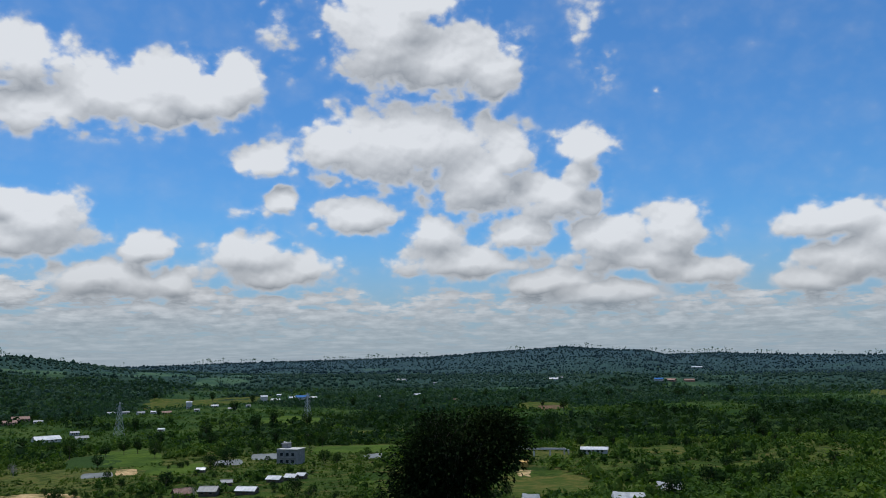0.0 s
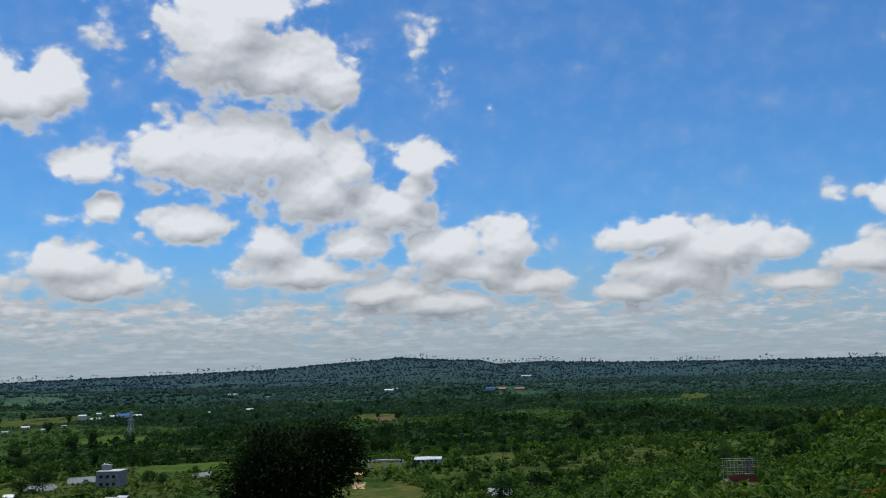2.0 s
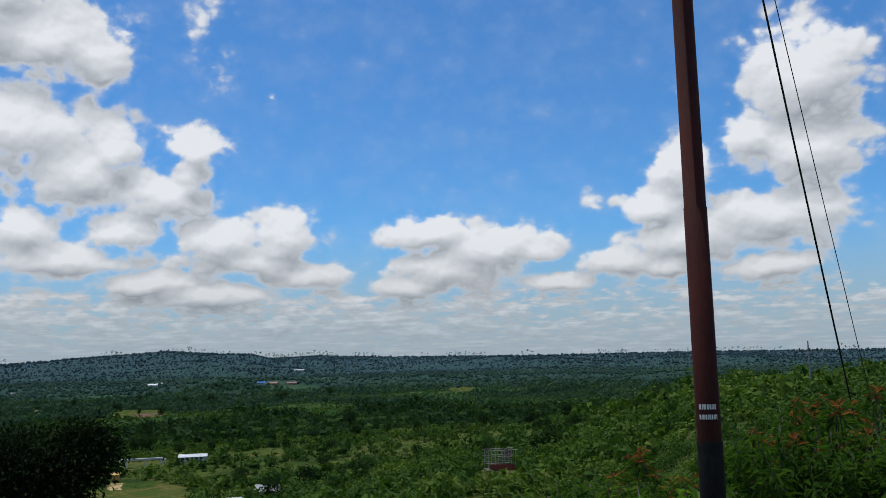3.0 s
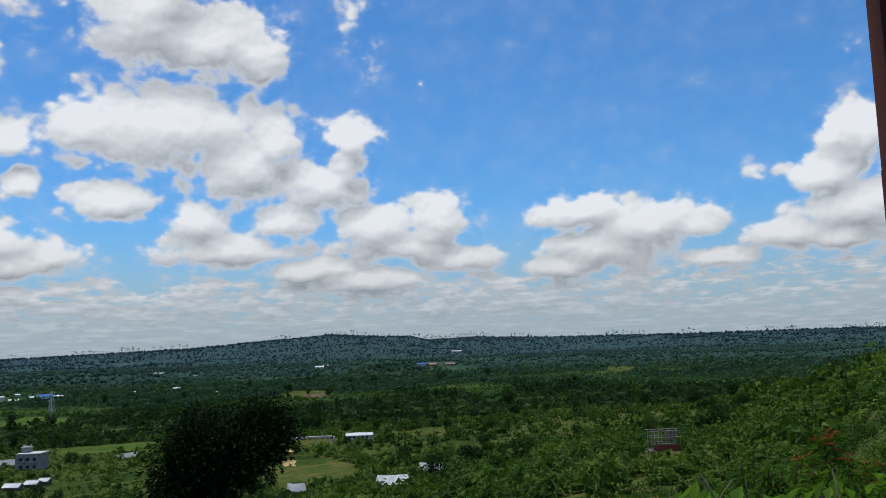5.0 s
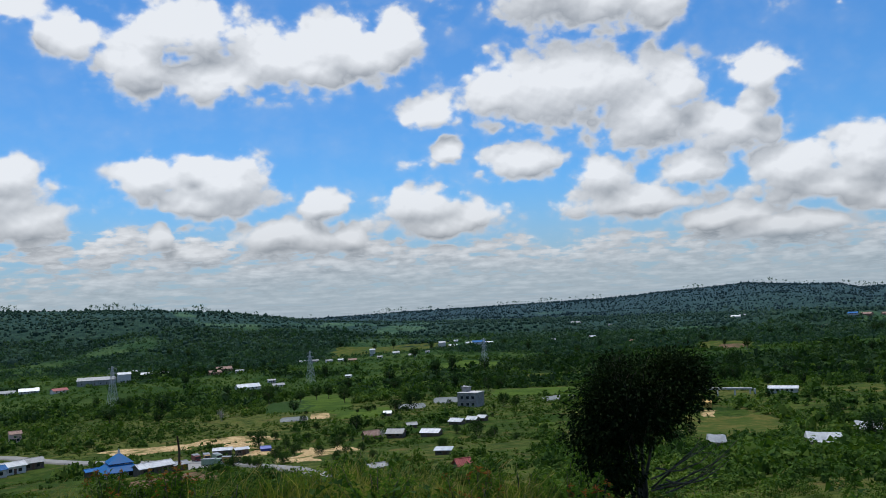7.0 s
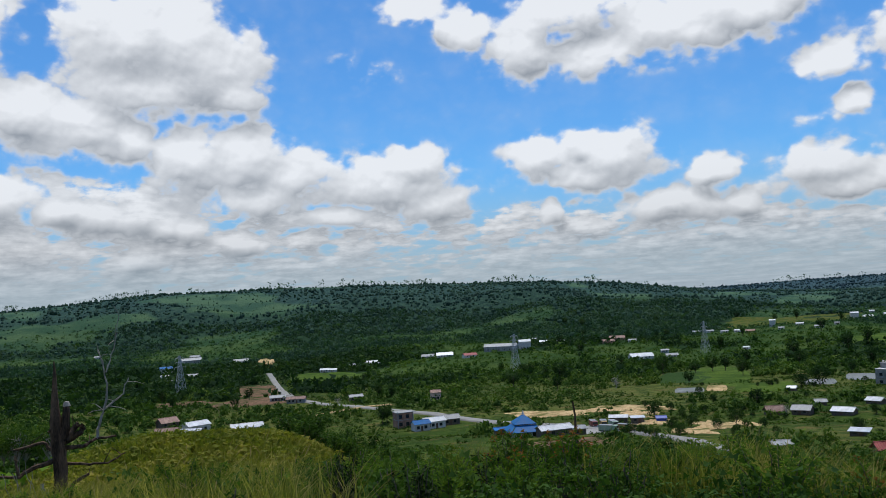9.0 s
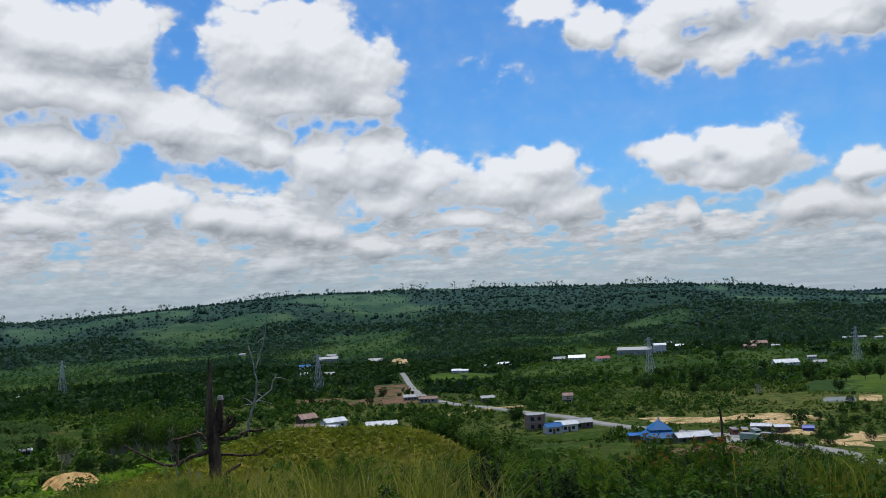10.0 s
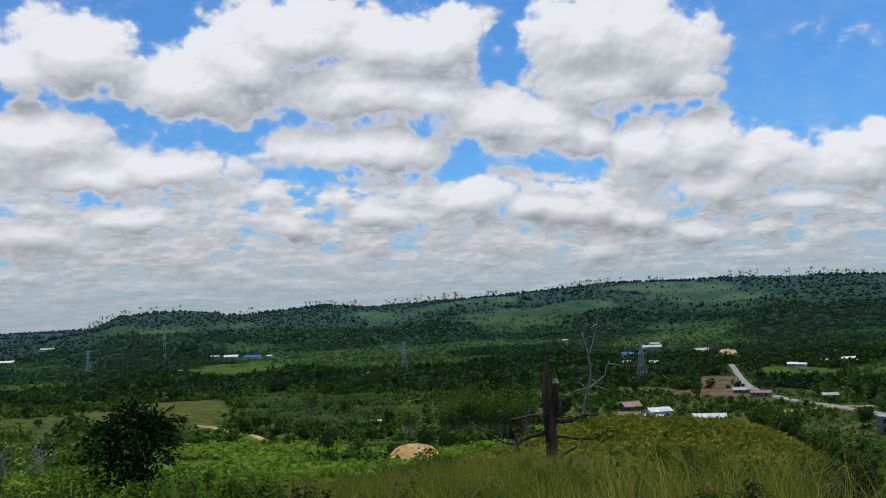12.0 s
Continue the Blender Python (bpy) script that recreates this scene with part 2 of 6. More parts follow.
def material(name, build, rough=0.8, metal=0.0, specular=0.5):
    """build(nodes, shader) sets the colour and the relief."""
    m = bpy.data.materials.new(name)
    m.use_nodes = True
    shader = m.node_tree.nodes["Principled BSDF"]
    shader.inputs["Roughness"].default_value, shader.inputs["Metallic"].default_value = rough, metal
    shader.inputs["Specular IOR Level"].default_value = specular
    build(Nodes(m.node_tree), shader)
    return m


def bump(n, shader, height, strength=0.4, distance=0.05):
    node = n.add("ShaderNodeBump")
    node.inputs["Strength"].default_value, node.inputs["Distance"].default_value = strength, distance
    n.put(node.inputs["Height"], height)
    n.put(shader.inputs["Normal"], node.outputs[0])


def where(n):
    return n.add("ShaderNodeNewGeometry").outputs["Position"]


def local(n):
    return n.add("ShaderNodeTexCoord").outputs["Object"]


def leafy(name, dark, mid, pale, patch=0.02, through=0.25):
    """Foliage whose clumps differ one from another and from stand to stand."""
    def build(n, s):
        geo = n.add("ShaderNodeNewGeometry")
        own = n.math("FRACT", n.math("ADD", geo.outputs["Random Per Island"], n.add("ShaderNodeObjectInfo").outputs["Random"]))
        stand = n.noise(geo.outputs["Position"], patch, 4, 0.6)
        mixed = n.math("ADD", n.math("MULTIPLY", own, 0.55), n.math("MULTIPLY", n.ramp(stand, 0.3, 0.7), 0.55))
        colour = n.mix(n.ramp(mixed, 0.05, 0.6, smooth=False), dark, mid)
        colour = n.mix(n.ramp(mixed, 0.6, 1.1, smooth=False), colour, pale)
        n.put(s.inputs["Base Color"], colour)
        s.inputs["Transmission Weight"].default_value = 0.0
        s.inputs["Subsurface Weight"].default_value = 0.0
        if through:
            leaf = n.add("ShaderNodeBsdfTranslucent")
            n.put(leaf.inputs["Color"], n.mix(1.0, colour, (1.3, 1.5, 0.6), "MULTIPLY"))
            blend = n.add("ShaderNodeMixShader")
            blend.inputs[0].default_value = through
            n.put(blend.inputs[1], s.outputs[0])
            n.put(blend.inputs[2], leaf.outputs[0])
            out = [x for x in n.tree.nodes if x.type == "OUTPUT_MATERIAL"][0]
            n.put(out.inputs[0], blend.outputs[0])
    return material(name, build, rough=0.8, specular=0.06)


def plain(name, a, b, scale=3.0, rough=0.7, metal=0.0, relief=0.0, fine=40.0, streak=(1, 1, 1), specular=0.4):
    """Paint, earth, stone or tin: two colours in stains, finer grain on top, and a shift from piece to piece."""
    def build(n, s):
        p = n.vec("MULTIPLY", local(n), streak)
        stain, grain = n.noise(p, scale, 5, 0.6), n.noise(p, fine, 3, 0.6)
        fac = n.ramp(n.math("ADD", n.math("MULTIPLY", stain, 0.75), n.math("MULTIPLY", grain, 0.25)), 0.35, 0.65)
        colour = n.mix(fac, a, b)
        tone = n.math("ADD", n.math("MULTIPLY", n.add("ShaderNodeObjectInfo").outputs["Random"], 0.22), 0.89)
        n.put(s.inputs["Base Color"], n.mix(1.0, colour, n.xyz(tone, tone, tone), "MULTIPLY"))
        n.put(s.inputs["Roughness"], n.ramp(stain, 0.3, 0.7, max(rough - 0.12, 0.05), min(rough + 0.12, 1.0)))
        if relief:
            bump(n, s, n.math("ADD", stain, n.math("MULTIPLY", grain, 0.5)), relief, 0.03)
    return material(name, build, rough, metal, specular)


def tinted(n, colour, tone):
    return n.mix(1.0, colour, n.xyz(tone, tone, tone), "MULTIPLY")


def build_ground(n, s):
    p = where(n)
    big, mid, fine = n.noise(p, 0.006, 5, 0.6), n.noise(p, 0.045, 5, 0.62), n.noise(p, 0.9, 4, 0.65)
    tuft = n.noise(p, 7.0, 3, 0.7)
    colour = n.mix(n.ramp(mid, 0.35, 0.68), (0.024, 0.050, 0.009), (0.064, 0.096, 0.018))
    colour = n.mix(n.ramp(big, 0.40, 0.62), colour, (0.088, 0.102, 0.025))
    clump, dry = n.noise(p, 0.17, 6, 0.7), n.noise(p, 0.11, 5, 0.65, warp=0.6)
    colour = n.mix(n.math("MULTIPLY", n.ramp(dry, 0.50, 0.68), 0.75), colour, (0.130, 0.098, 0.036))
    colour = n.mix(n.math("MULTIPLY", n.ramp(clump, 0.47, 0.60), 0.85), colour, (0.022, 0.044, 0.009))
    colour = n.mix(n.math("MULTIPLY", n.ramp(n.noise(p, 0.03, 6, 0.7), 0.62, 0.76), 0.7), colour, (0.15, 0.110, 0.045))
    # out in the valley and on the ridges: closed forest, second growth and open pasture, stand by stand, tinted bluer
    # for haze
    x, y, _ = n.split(p)
    out = n.vec("LENGTH", n.xyz(x, y, 0.0))
    stand = n.add("ShaderNodeAttribute", attribute_name="forest").outputs["Fac"]
    stands, crowns = n.noise(p, 0.010, 6, 0.66), n.noise(p, 0.07, 6, 0.75)
    shut = n.ramp(n.math("ADD", stand, n.math("ADD", n.math("MULTIPLY", n.math("SUBTRACT", stands, 0.5), 0.7),
                                              n.math("MULTIPLY", n.math("SUBTRACT", crowns, 0.5), 0.5))), 0.30, 0.66)
    pasture = n.mix(n.ramp(stands, 0.42, 0.62), (0.022, 0.050, 0.012), (0.050, 0.080, 0.019))
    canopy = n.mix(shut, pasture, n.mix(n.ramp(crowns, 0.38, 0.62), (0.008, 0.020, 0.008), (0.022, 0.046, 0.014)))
    # ridge colours carry a blue-green tint in place of distance haze
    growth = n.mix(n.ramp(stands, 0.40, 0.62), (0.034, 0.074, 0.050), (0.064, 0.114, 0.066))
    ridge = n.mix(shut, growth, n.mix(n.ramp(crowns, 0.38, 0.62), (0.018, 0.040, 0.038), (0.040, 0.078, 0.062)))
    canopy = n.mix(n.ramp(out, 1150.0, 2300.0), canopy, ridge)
    # beyond 2500 m a stronger blue haze is mixed into the base colour
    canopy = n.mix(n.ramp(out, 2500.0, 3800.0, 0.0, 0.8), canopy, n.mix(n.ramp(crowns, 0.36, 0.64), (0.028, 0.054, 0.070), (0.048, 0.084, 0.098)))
    wooded = n.ramp(n.math("ADD", out, n.math("MULTIPLY", n.math("SUBTRACT", stands, 0.5), 900.0)), 480.0, 900.0)
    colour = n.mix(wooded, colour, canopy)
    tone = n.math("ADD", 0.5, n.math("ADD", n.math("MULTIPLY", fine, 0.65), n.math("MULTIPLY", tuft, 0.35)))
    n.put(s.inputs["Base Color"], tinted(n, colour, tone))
    bump(n, s, n.math("ADD", n.math("MULTIPLY", crowns, 6.0), n.math("ADD", n.math("MULTIPLY", fine, 0.8), n.math("MULTIPLY", tuft, 0.25))), 0.9, 0.6)


def patchy(name, a, b, grass, worn=0.5, size=0.10, relief=0.5):
    """Bare or sown ground with grass growing through it."""
    def build(n, s):
        p = where(n)
        spots, fine, tuft = n.noise(p, size, 6, 0.68), n.noise(p, 0.7, 4, 0.65), n.noise(p, 5.0, 3, 0.7)
        colour = n.mix(n.ramp(fine, 0.35, 0.65), a, b)
        colour = n.mix(n.ramp(n.math("ADD", spots, n.math("MULTIPLY", n.math("SUBTRACT", fine, 0.5), 0.25)), worn - 0.07, worn + 0.07), colour, grass)
        tone = n.math("ADD", 0.6, n.math("ADD", n.math("MULTIPLY", fine, 0.5), n.math("MULTIPLY", tuft, 0.3)))
        n.put(s.inputs["Base Color"], tinted(n, colour, tone))
        bump(n, s, n.math("ADD", fine, n.math("MULTIPLY", tuft, 0.4)), relief, 0.4)
    return material(name, build, 0.95, specular=0.02)


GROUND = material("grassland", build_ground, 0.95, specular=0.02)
LEAF_WOOD = leafy("woodland_leaves", (0.007, 0.021, 0.008), (0.019, 0.044, 0.013), (0.056, 0.092, 0.021), 0.012)
LEAF_BUSH = leafy("bush_leaves", (0.013, 0.036, 0.007), (0.044, 0.086, 0.014), (0.115, 0.160, 0.026), 0.03)
# leaves for the distance: bluer, paler base colours in place of haze
LEAF_FAR_HAZE = leafy("hazed_far_leaves", (0.030, 0.060, 0.050), (0.054, 0.102, 0.074), (0.088, 0.146, 0.090), 0.008, 0.4)
LEAF_BLUE_HAZE = leafy("hazed_farthest_leaves", (0.032, 0.060, 0.076), (0.050, 0.090, 0.106), (0.068, 0.115, 0.124), 0.005, 0.45)
# young growth near by in plain colour, then its haze-tinted far copy
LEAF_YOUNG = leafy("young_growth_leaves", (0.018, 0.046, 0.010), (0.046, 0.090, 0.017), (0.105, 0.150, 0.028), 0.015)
LEAF_YOUNGFAR_HAZE = leafy("hazed_young_growth_leaves", (0.020, 0.050, 0.020), (0.044, 0.088, 0.032), (0.086, 0.138, 0.046), 0.010, 0.3)
LEAF_GROWTH_HAZE = leafy("hazed_ridge_growth_leaves", (0.044, 0.088, 0.062), (0.074, 0.130, 0.082), (0.110, 0.170, 0.095), 0.008, 0.45)
LEAF_MIDFAR_HAZE = leafy("hazed_middle_distance_leaves", (0.013, 0.034, 0.024), (0.030, 0.064, 0.038), (0.064, 0.108, 0.050), 0.009, 0.3)
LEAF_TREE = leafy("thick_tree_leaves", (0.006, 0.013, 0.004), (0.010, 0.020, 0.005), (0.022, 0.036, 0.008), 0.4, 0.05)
BARK = plain("bark", (0.05, 0.04, 0.03), (0.12, 0.10, 0.08), 6, 0.9, relief=0.6, streak=(1, 1, 0.2))
DEAD_WOOD = plain("charred_wood", (0.024, 0.016, 0.011), (0.150, 0.096, 0.062), 5, 0.85, relief=0.8, streak=(1, 1, 0.15), specular=0.1)
PALE_WOOD = plain("weathered_wood", (0.22, 0.20, 0.17), (0.36, 0.33, 0.29), 6, 0.85, relief=0.4, streak=(1, 1, 0.15))
TIN_WHITE = plain("white_tin", (0.36, 0.37, 0.38), (0.52, 0.53, 0.54), 0.8, 0.45, 0.15, streak=(1, 0.25, 1))
TIN_GREY = plain("grey_tin", (0.15, 0.155, 0.16), (0.27, 0.275, 0.28), 0.7, 0.55, 0.15, streak=(1, 0.25, 1))
TIN_RUST = plain("rusty_tin", (0.13, 0.065, 0.045), (0.30, 0.20, 0.16), 0.9, 0.75, 0.1, streak=(1, 0.25, 1))
TIN_BLUE = plain("blue_painted_tin", (0.003, 0.075, 0.23), (0.008, 0.120, 0.31), 0.5, 0.6, streak=(1, 0.3, 1), specular=0.2)
TIN_RED = plain("red_painted_tin", (0.18, 0.03, 0.025), (0.28, 0.055, 0.045), 0.6, 0.5, streak=(1, 0.3, 1))
PLASTER = plain("white_plaster", (0.42, 0.41, 0.39), (0.60, 0.58, 0.55), 0.7, 0.85, relief=0.15)
CONCRETE = plain("raw_concrete", (0.17, 0.17, 0.165), (0.30, 0.30, 0.29), 0.5, 0.9, relief=0.3)
BRICK = plain("raw_brick", (0.24, 0.13, 0.09), (0.36, 0.22, 0.16), 0.8, 0.9, relief=0.3)
PLANK = plain("old_planks", (0.07, 0.055, 0.045), (0.16, 0.13, 0.10), 1.5, 0.85, relief=0.3, streak=(3, 3, 0.3))
PINK = plain("pink_plaster", (0.55, 0.36, 0.32), (0.70, 0.50, 0.45), 0.7, 0.85)
DARK_GLASS = plain("dark_window_glass", (0.015, 0.018, 0.02), (0.03, 0.035, 0.04), 1.0, 0.12)
DOOR_WOOD = plain("brown_door_wood", (0.08, 0.045, 0.03), (0.14, 0.08, 0.05), 2.0, 0.6, streak=(3, 3, 0.3))
EARTH = patchy("red_earth", (0.095, 0.055, 0.036), (0.19, 0.115, 0.072), (0.038, 0.056, 0.016), 0.54)
SAND = patchy("pale_sand", (0.30, 0.20, 0.095), (0.52, 0.38, 0.20), (0.075, 0.085, 0.020), 0.57, 0.09)
DRY_GRASS = patchy("dry_grass", (0.070, 0.074, 0.017), (0.120, 0.105, 0.030), (0.042, 0.066, 0.012), 0.48)
CROP_GREEN = patchy("young_crop", (0.046, 0.080, 0.012), (0.074, 0.112, 0.018), (0.034, 0.064, 0.011), 0.52, 0.05)
CROP_DARK = patchy("dark_crop", (0.017, 0.040, 0.010), (0.034, 0.062, 0.016), (0.028, 0.056, 0.012), 0.6, 0.05)
BED_GREY = plain("plastic_covered_beds", (0.10, 0.11, 0.10), (0.20, 0.21, 0.20), 0.25, 0.6, streak=(1, 0.15, 1), fine=2.0, specular=0.05)
ROAD = plain("pale_concrete_road", (0.18, 0.172, 0.155), (0.28, 0.267, 0.24), 0.12, 0.9, relief=0.2, fine=2.0)
STEEL = plain("galvanised_steel", (0.34, 0.35, 0.36), (0.46, 0.47, 0.48), 2.0, 0.5, 0.4)
MAST_RED = plain("red_mast_paint", (0.40, 0.06, 0.04), (0.50, 0.09, 0.06), 1.0, 0.6)
MAST_WHITE = plain("white_mast_paint", (0.66, 0.66, 0.66), (0.78, 0.78, 0.78), 1.0, 0.6)
POLE_RED = plain("red_oxide_paint", (0.030, 0.008, 0.006), (0.062, 0.016, 0.012), 4.0, 0.75, relief=0.12, fine=60, streak=(1, 1, 0.25), specular=0.12)
POLE_BLACK = plain("black_tar_paint", (0.008, 0.008, 0.008), (0.020, 0.019, 0.018), 5.0, 0.75, relief=0.15, streak=(1, 1, 0.3), specular=0.1)
STENCIL = plain("white_stencil_paint", (0.50, 0.48, 0.46), (0.68, 0.66, 0.64), 30.0, 0.7)
WIRE = plain("black_cable", (0.012, 0.012, 0.012), (0.022, 0.022, 0.022), 9.0, 0.5)
TYRE = plain("rubber", (0.012, 0.012, 0.012), (0.028, 0.028, 0.028), 9.0, 0.8)
TRUCK_GREEN = plain("faded_green_paint", (0.16, 0.24, 0.17), (0.24, 0.32, 0.24), 2.0, 0.5)
TRUCK_RED = plain("dark_red_paint", (0.14, 0.03, 0.03), (0.22, 0.05, 0.045), 2.0, 0.5)
TRUCK_OCHRE = plain("ochre_paint", (0.28, 0.16, 0.05), (0.38, 0.24, 0.09), 2.0, 0.5)
TARP = plain("blue_tarpaulin", (0.010, 0.03, 0.22), (0.02, 0.06, 0.32), 2.0, 0.45)
SHEET_WHITE = plain("white_plastic_sheet", (0.62, 0.63, 0.64), (0.80, 0.80, 0.80), 1.2, 0.4, relief=0.5, fine=6.0)
YELLOW = plain("yellow_paint", (0.42, 0.24, 0.04), (0.55, 0.34, 0.08), 1.0, 0.6)
LEAF_GRASS = leafy("tall_grass", (0.062, 0.094, 0.016), (0.172, 0.166, 0.036), (0.430, 0.330, 0.130), 0.35, 0.42)
PLUME = leafy("grass_plumes", (0.20, 0.135, 0.075), (0.30, 0.215, 0.12), (0.46, 0.36, 0.21), 0.3, 0.4)
LEAF_KNOLL = leafy("knoll_cover", (0.072, 0.098, 0.013), (0.158, 0.160, 0.023), (0.310, 0.250, 0.055), 0.16, 0.36)
LEAF_SHRUB = leafy("shrub_leaves", (0.018, 0.046, 0.008), (0.056, 0.108, 0.017), (0.135, 0.190, 0.030), 0.35, 0.42)
LEAF_PALE = leafy("pale_broad_leaves", (0.060, 0.120, 0.018), (0.110, 0.190, 0.030), (0.170, 0.250, 0.050), 0.5, 0.4)
LEAF_RED = leafy("young_red_leaves", (0.130, 0.045, 0.018), (0.220, 0.080, 0.030), (0.300, 0.140, 0.050), 0.5, 0.4)
LEAF_PALM = leafy("palm_fronds", (0.024, 0.054, 0.014), (0.048, 0.090, 0.022), (0.085, 0.130, 0.032), 0.05, 0.2)
LEAF_BRIGHT = leafy("bright_scrub_leaves", (0.064, 0.122, 0.014), (0.125, 0.208, 0.023), (0.210, 0.262, 0.038), 0.04, 0.35)
RAW_EARTH = plain("raw_orange_earth", (0.42, 0.22, 0.075), (0.68, 0.43, 0.18), 0.5, 0.95, relief=0.6, fine=3.0, streak=(1, 1, 0.4), specular=0.02)

# ---- the lie of the land ----
RINGS = (0, 6, 12, 20, 37, 60, 90, 130, 200, 330)
HILLSIDE = {}


def slope(az, *heights):
    """The hill's heights at RINGS, along the bearing az degrees left of north."""
    HILLSIDE[az] = heights


slope(-180, 70.3, 70.3, 70.2, 70.2, 70.0, 70.0, 70.0, 69.5, 68, 64)
slope(-90, 70.3, 70.2, 70.0, 69.8, 69.5, 69.0, 68.0, 66, 64, 58)
slope(-60, 70.3, 70.2, 69.6, 69.0, 67.8, 66.5, 65.5, 65, 64, 61)
slope(-44, 70.3, 70.1, 69.2, 68.4, 66.5, 64.5, 63.2, 62.4, 61.5, 57)
slope(-37, 70.3, 70.0, 68.8, 67.4, 64.6, 61.0, 58.0, 56, 53.5, 45)
slope(-30, 70.3, 70.0, 68.5, 66.5, 63.0, 59.0, 55.0, 51.5, 46.5, 34)
slope(-12, 70.3, 70.0, 68.0, 66.0, 61.5, 57.0, 52.5, 47.5, 38, 26)
slope(-4, 70.3, 70.0, 68.0, 66.0, 62.5, 57.0, 51.0, 45.5, 36, 24)
slope(10, 70.3, 69.9, 68.6, 66.8, 61.8, 55.0, 49.0, 43, 34, 21)
slope(20, 70.3, 69.8, 68.9, 67.4, 62.2, 55.0, 49.0, 43, 33, 20)
slope(35, 70.3, 69.8, 69.0, 67.6, 62.0, 55.0, 49.0, 43, 33, 19.5)
slope(52, 70.3, 69.8, 69.0, 67.5, 63.0, 57.0, 50.0, 43, 33, 17.5)
slope(66, 70.3, 69.7, 68.6, 67.5, 64.9, 59.5, 54.5, 48, 38, 24)
slope(90, 70.3, 69.8, 68.8, 67.0, 63.0, 59.0, 55.0, 51, 44, 34)
slope(120, 70.3, 70.2, 70.0, 69.8, 69.0, 68.0, 66.0, 63, 60, 54)
slope(180, 70.3, 70.3, 70.2, 70.2, 70.0, 70.0, 70.0, 69.5, 68, 64)

# how high the wooded ridges stand over the eye's level, in degrees, by bearing
RIDGE_NEAR = [(-180, -1.0), (-60, -1.3), (-20, -1.35), (0, -1.2), (14, -0.85), (20, -0.45), (23, 0.0), (25.7, 0.42), (30, 0.75),
              (32.5, 0.88), (41.7, 1.2), (47.5, 1.38), (52, 1.36), (56.6, 1.42), (61, 1.08), (65.7, 0.8), (72.9, 0.48),
              (75.9, 0.76), (81.4, 0.3), (84.9, 0.76), (88.7, 0.55), (90.7, -0.4), (94, -1.0), (180, -1.0)]
RIDGE_FAR = [(-180, -0.3), (-51, -0.36), (-43, -0.27), (-32, -0.26), (-26.5, -0.18), (-22, -0.1), (-17.7, 0.08), (-14.5, 0.0),
             (-13.1, 0.33), (-11.3, 0.36), (-8, 0.6), (-4.3, 0.38), (1, 0.05), (6.5, -0.06), (14, -0.18), (20, -0.32),
             (90, -0.25), (95, -0.28), (180, -0.3)]
NEAR_R, FAR_R = 2400.0, 3900.0


def lattice(seed):
    return np.random.RandomState(seed).rand(64, 64)


LATTICES = [lattice(k) for k in range(6)]


def waves(x, y, size, seed, octaves=4):
    """Smooth value noise between about -1 and 1."""
    total, amp, norm = np.zeros_like(np.asarray(x, float)), 1.0, 0.0
    for k in range(octaves):
        g = LATTICES[(seed + k) % 6]
        u, v = np.asarray(x, float) / size + 17.3 * seed, np.asarray(y, float) / size + 9.1 * seed
        i, j = np.floor(u).astype(int), np.floor(v).astype(int)
        a, b = u - i, v - j
        a, b = a * a * (3 - 2 * a), b * b * (3 - 2 * b)
        i0, i1, j0, j1 = i % 64, (i + 1) % 64, j % 64, (j + 1) % 64
        val = (g[i0, j0] * (1 - a) + g[i1, j0] * a) * (1 - b) + (g[i0, j1] * (1 - a) + g[i1, j1] * a) * b
        total, norm = total + amp * (2 * val - 1), norm + amp
        size, amp = size / 2, amp * 0.5
    return total / norm * 1.6


def smooth(e0, e1, v):
    t = np.clip((v - e0) / (e1 - e0), 0, 1)
    return t * t * (3 - 2 * t)


AZ_KEYS = sorted(HILLSIDE)
TABLE = np.array([HILLSIDE[a] for a in AZ_KEYS])
KNOLL = (53.2, 50.0)                     # bearing and distance of the grassy knoll


def polar(az, r):
    a = np.radians(az)
    return -np.sin(a) * r, np.cos(a) * r


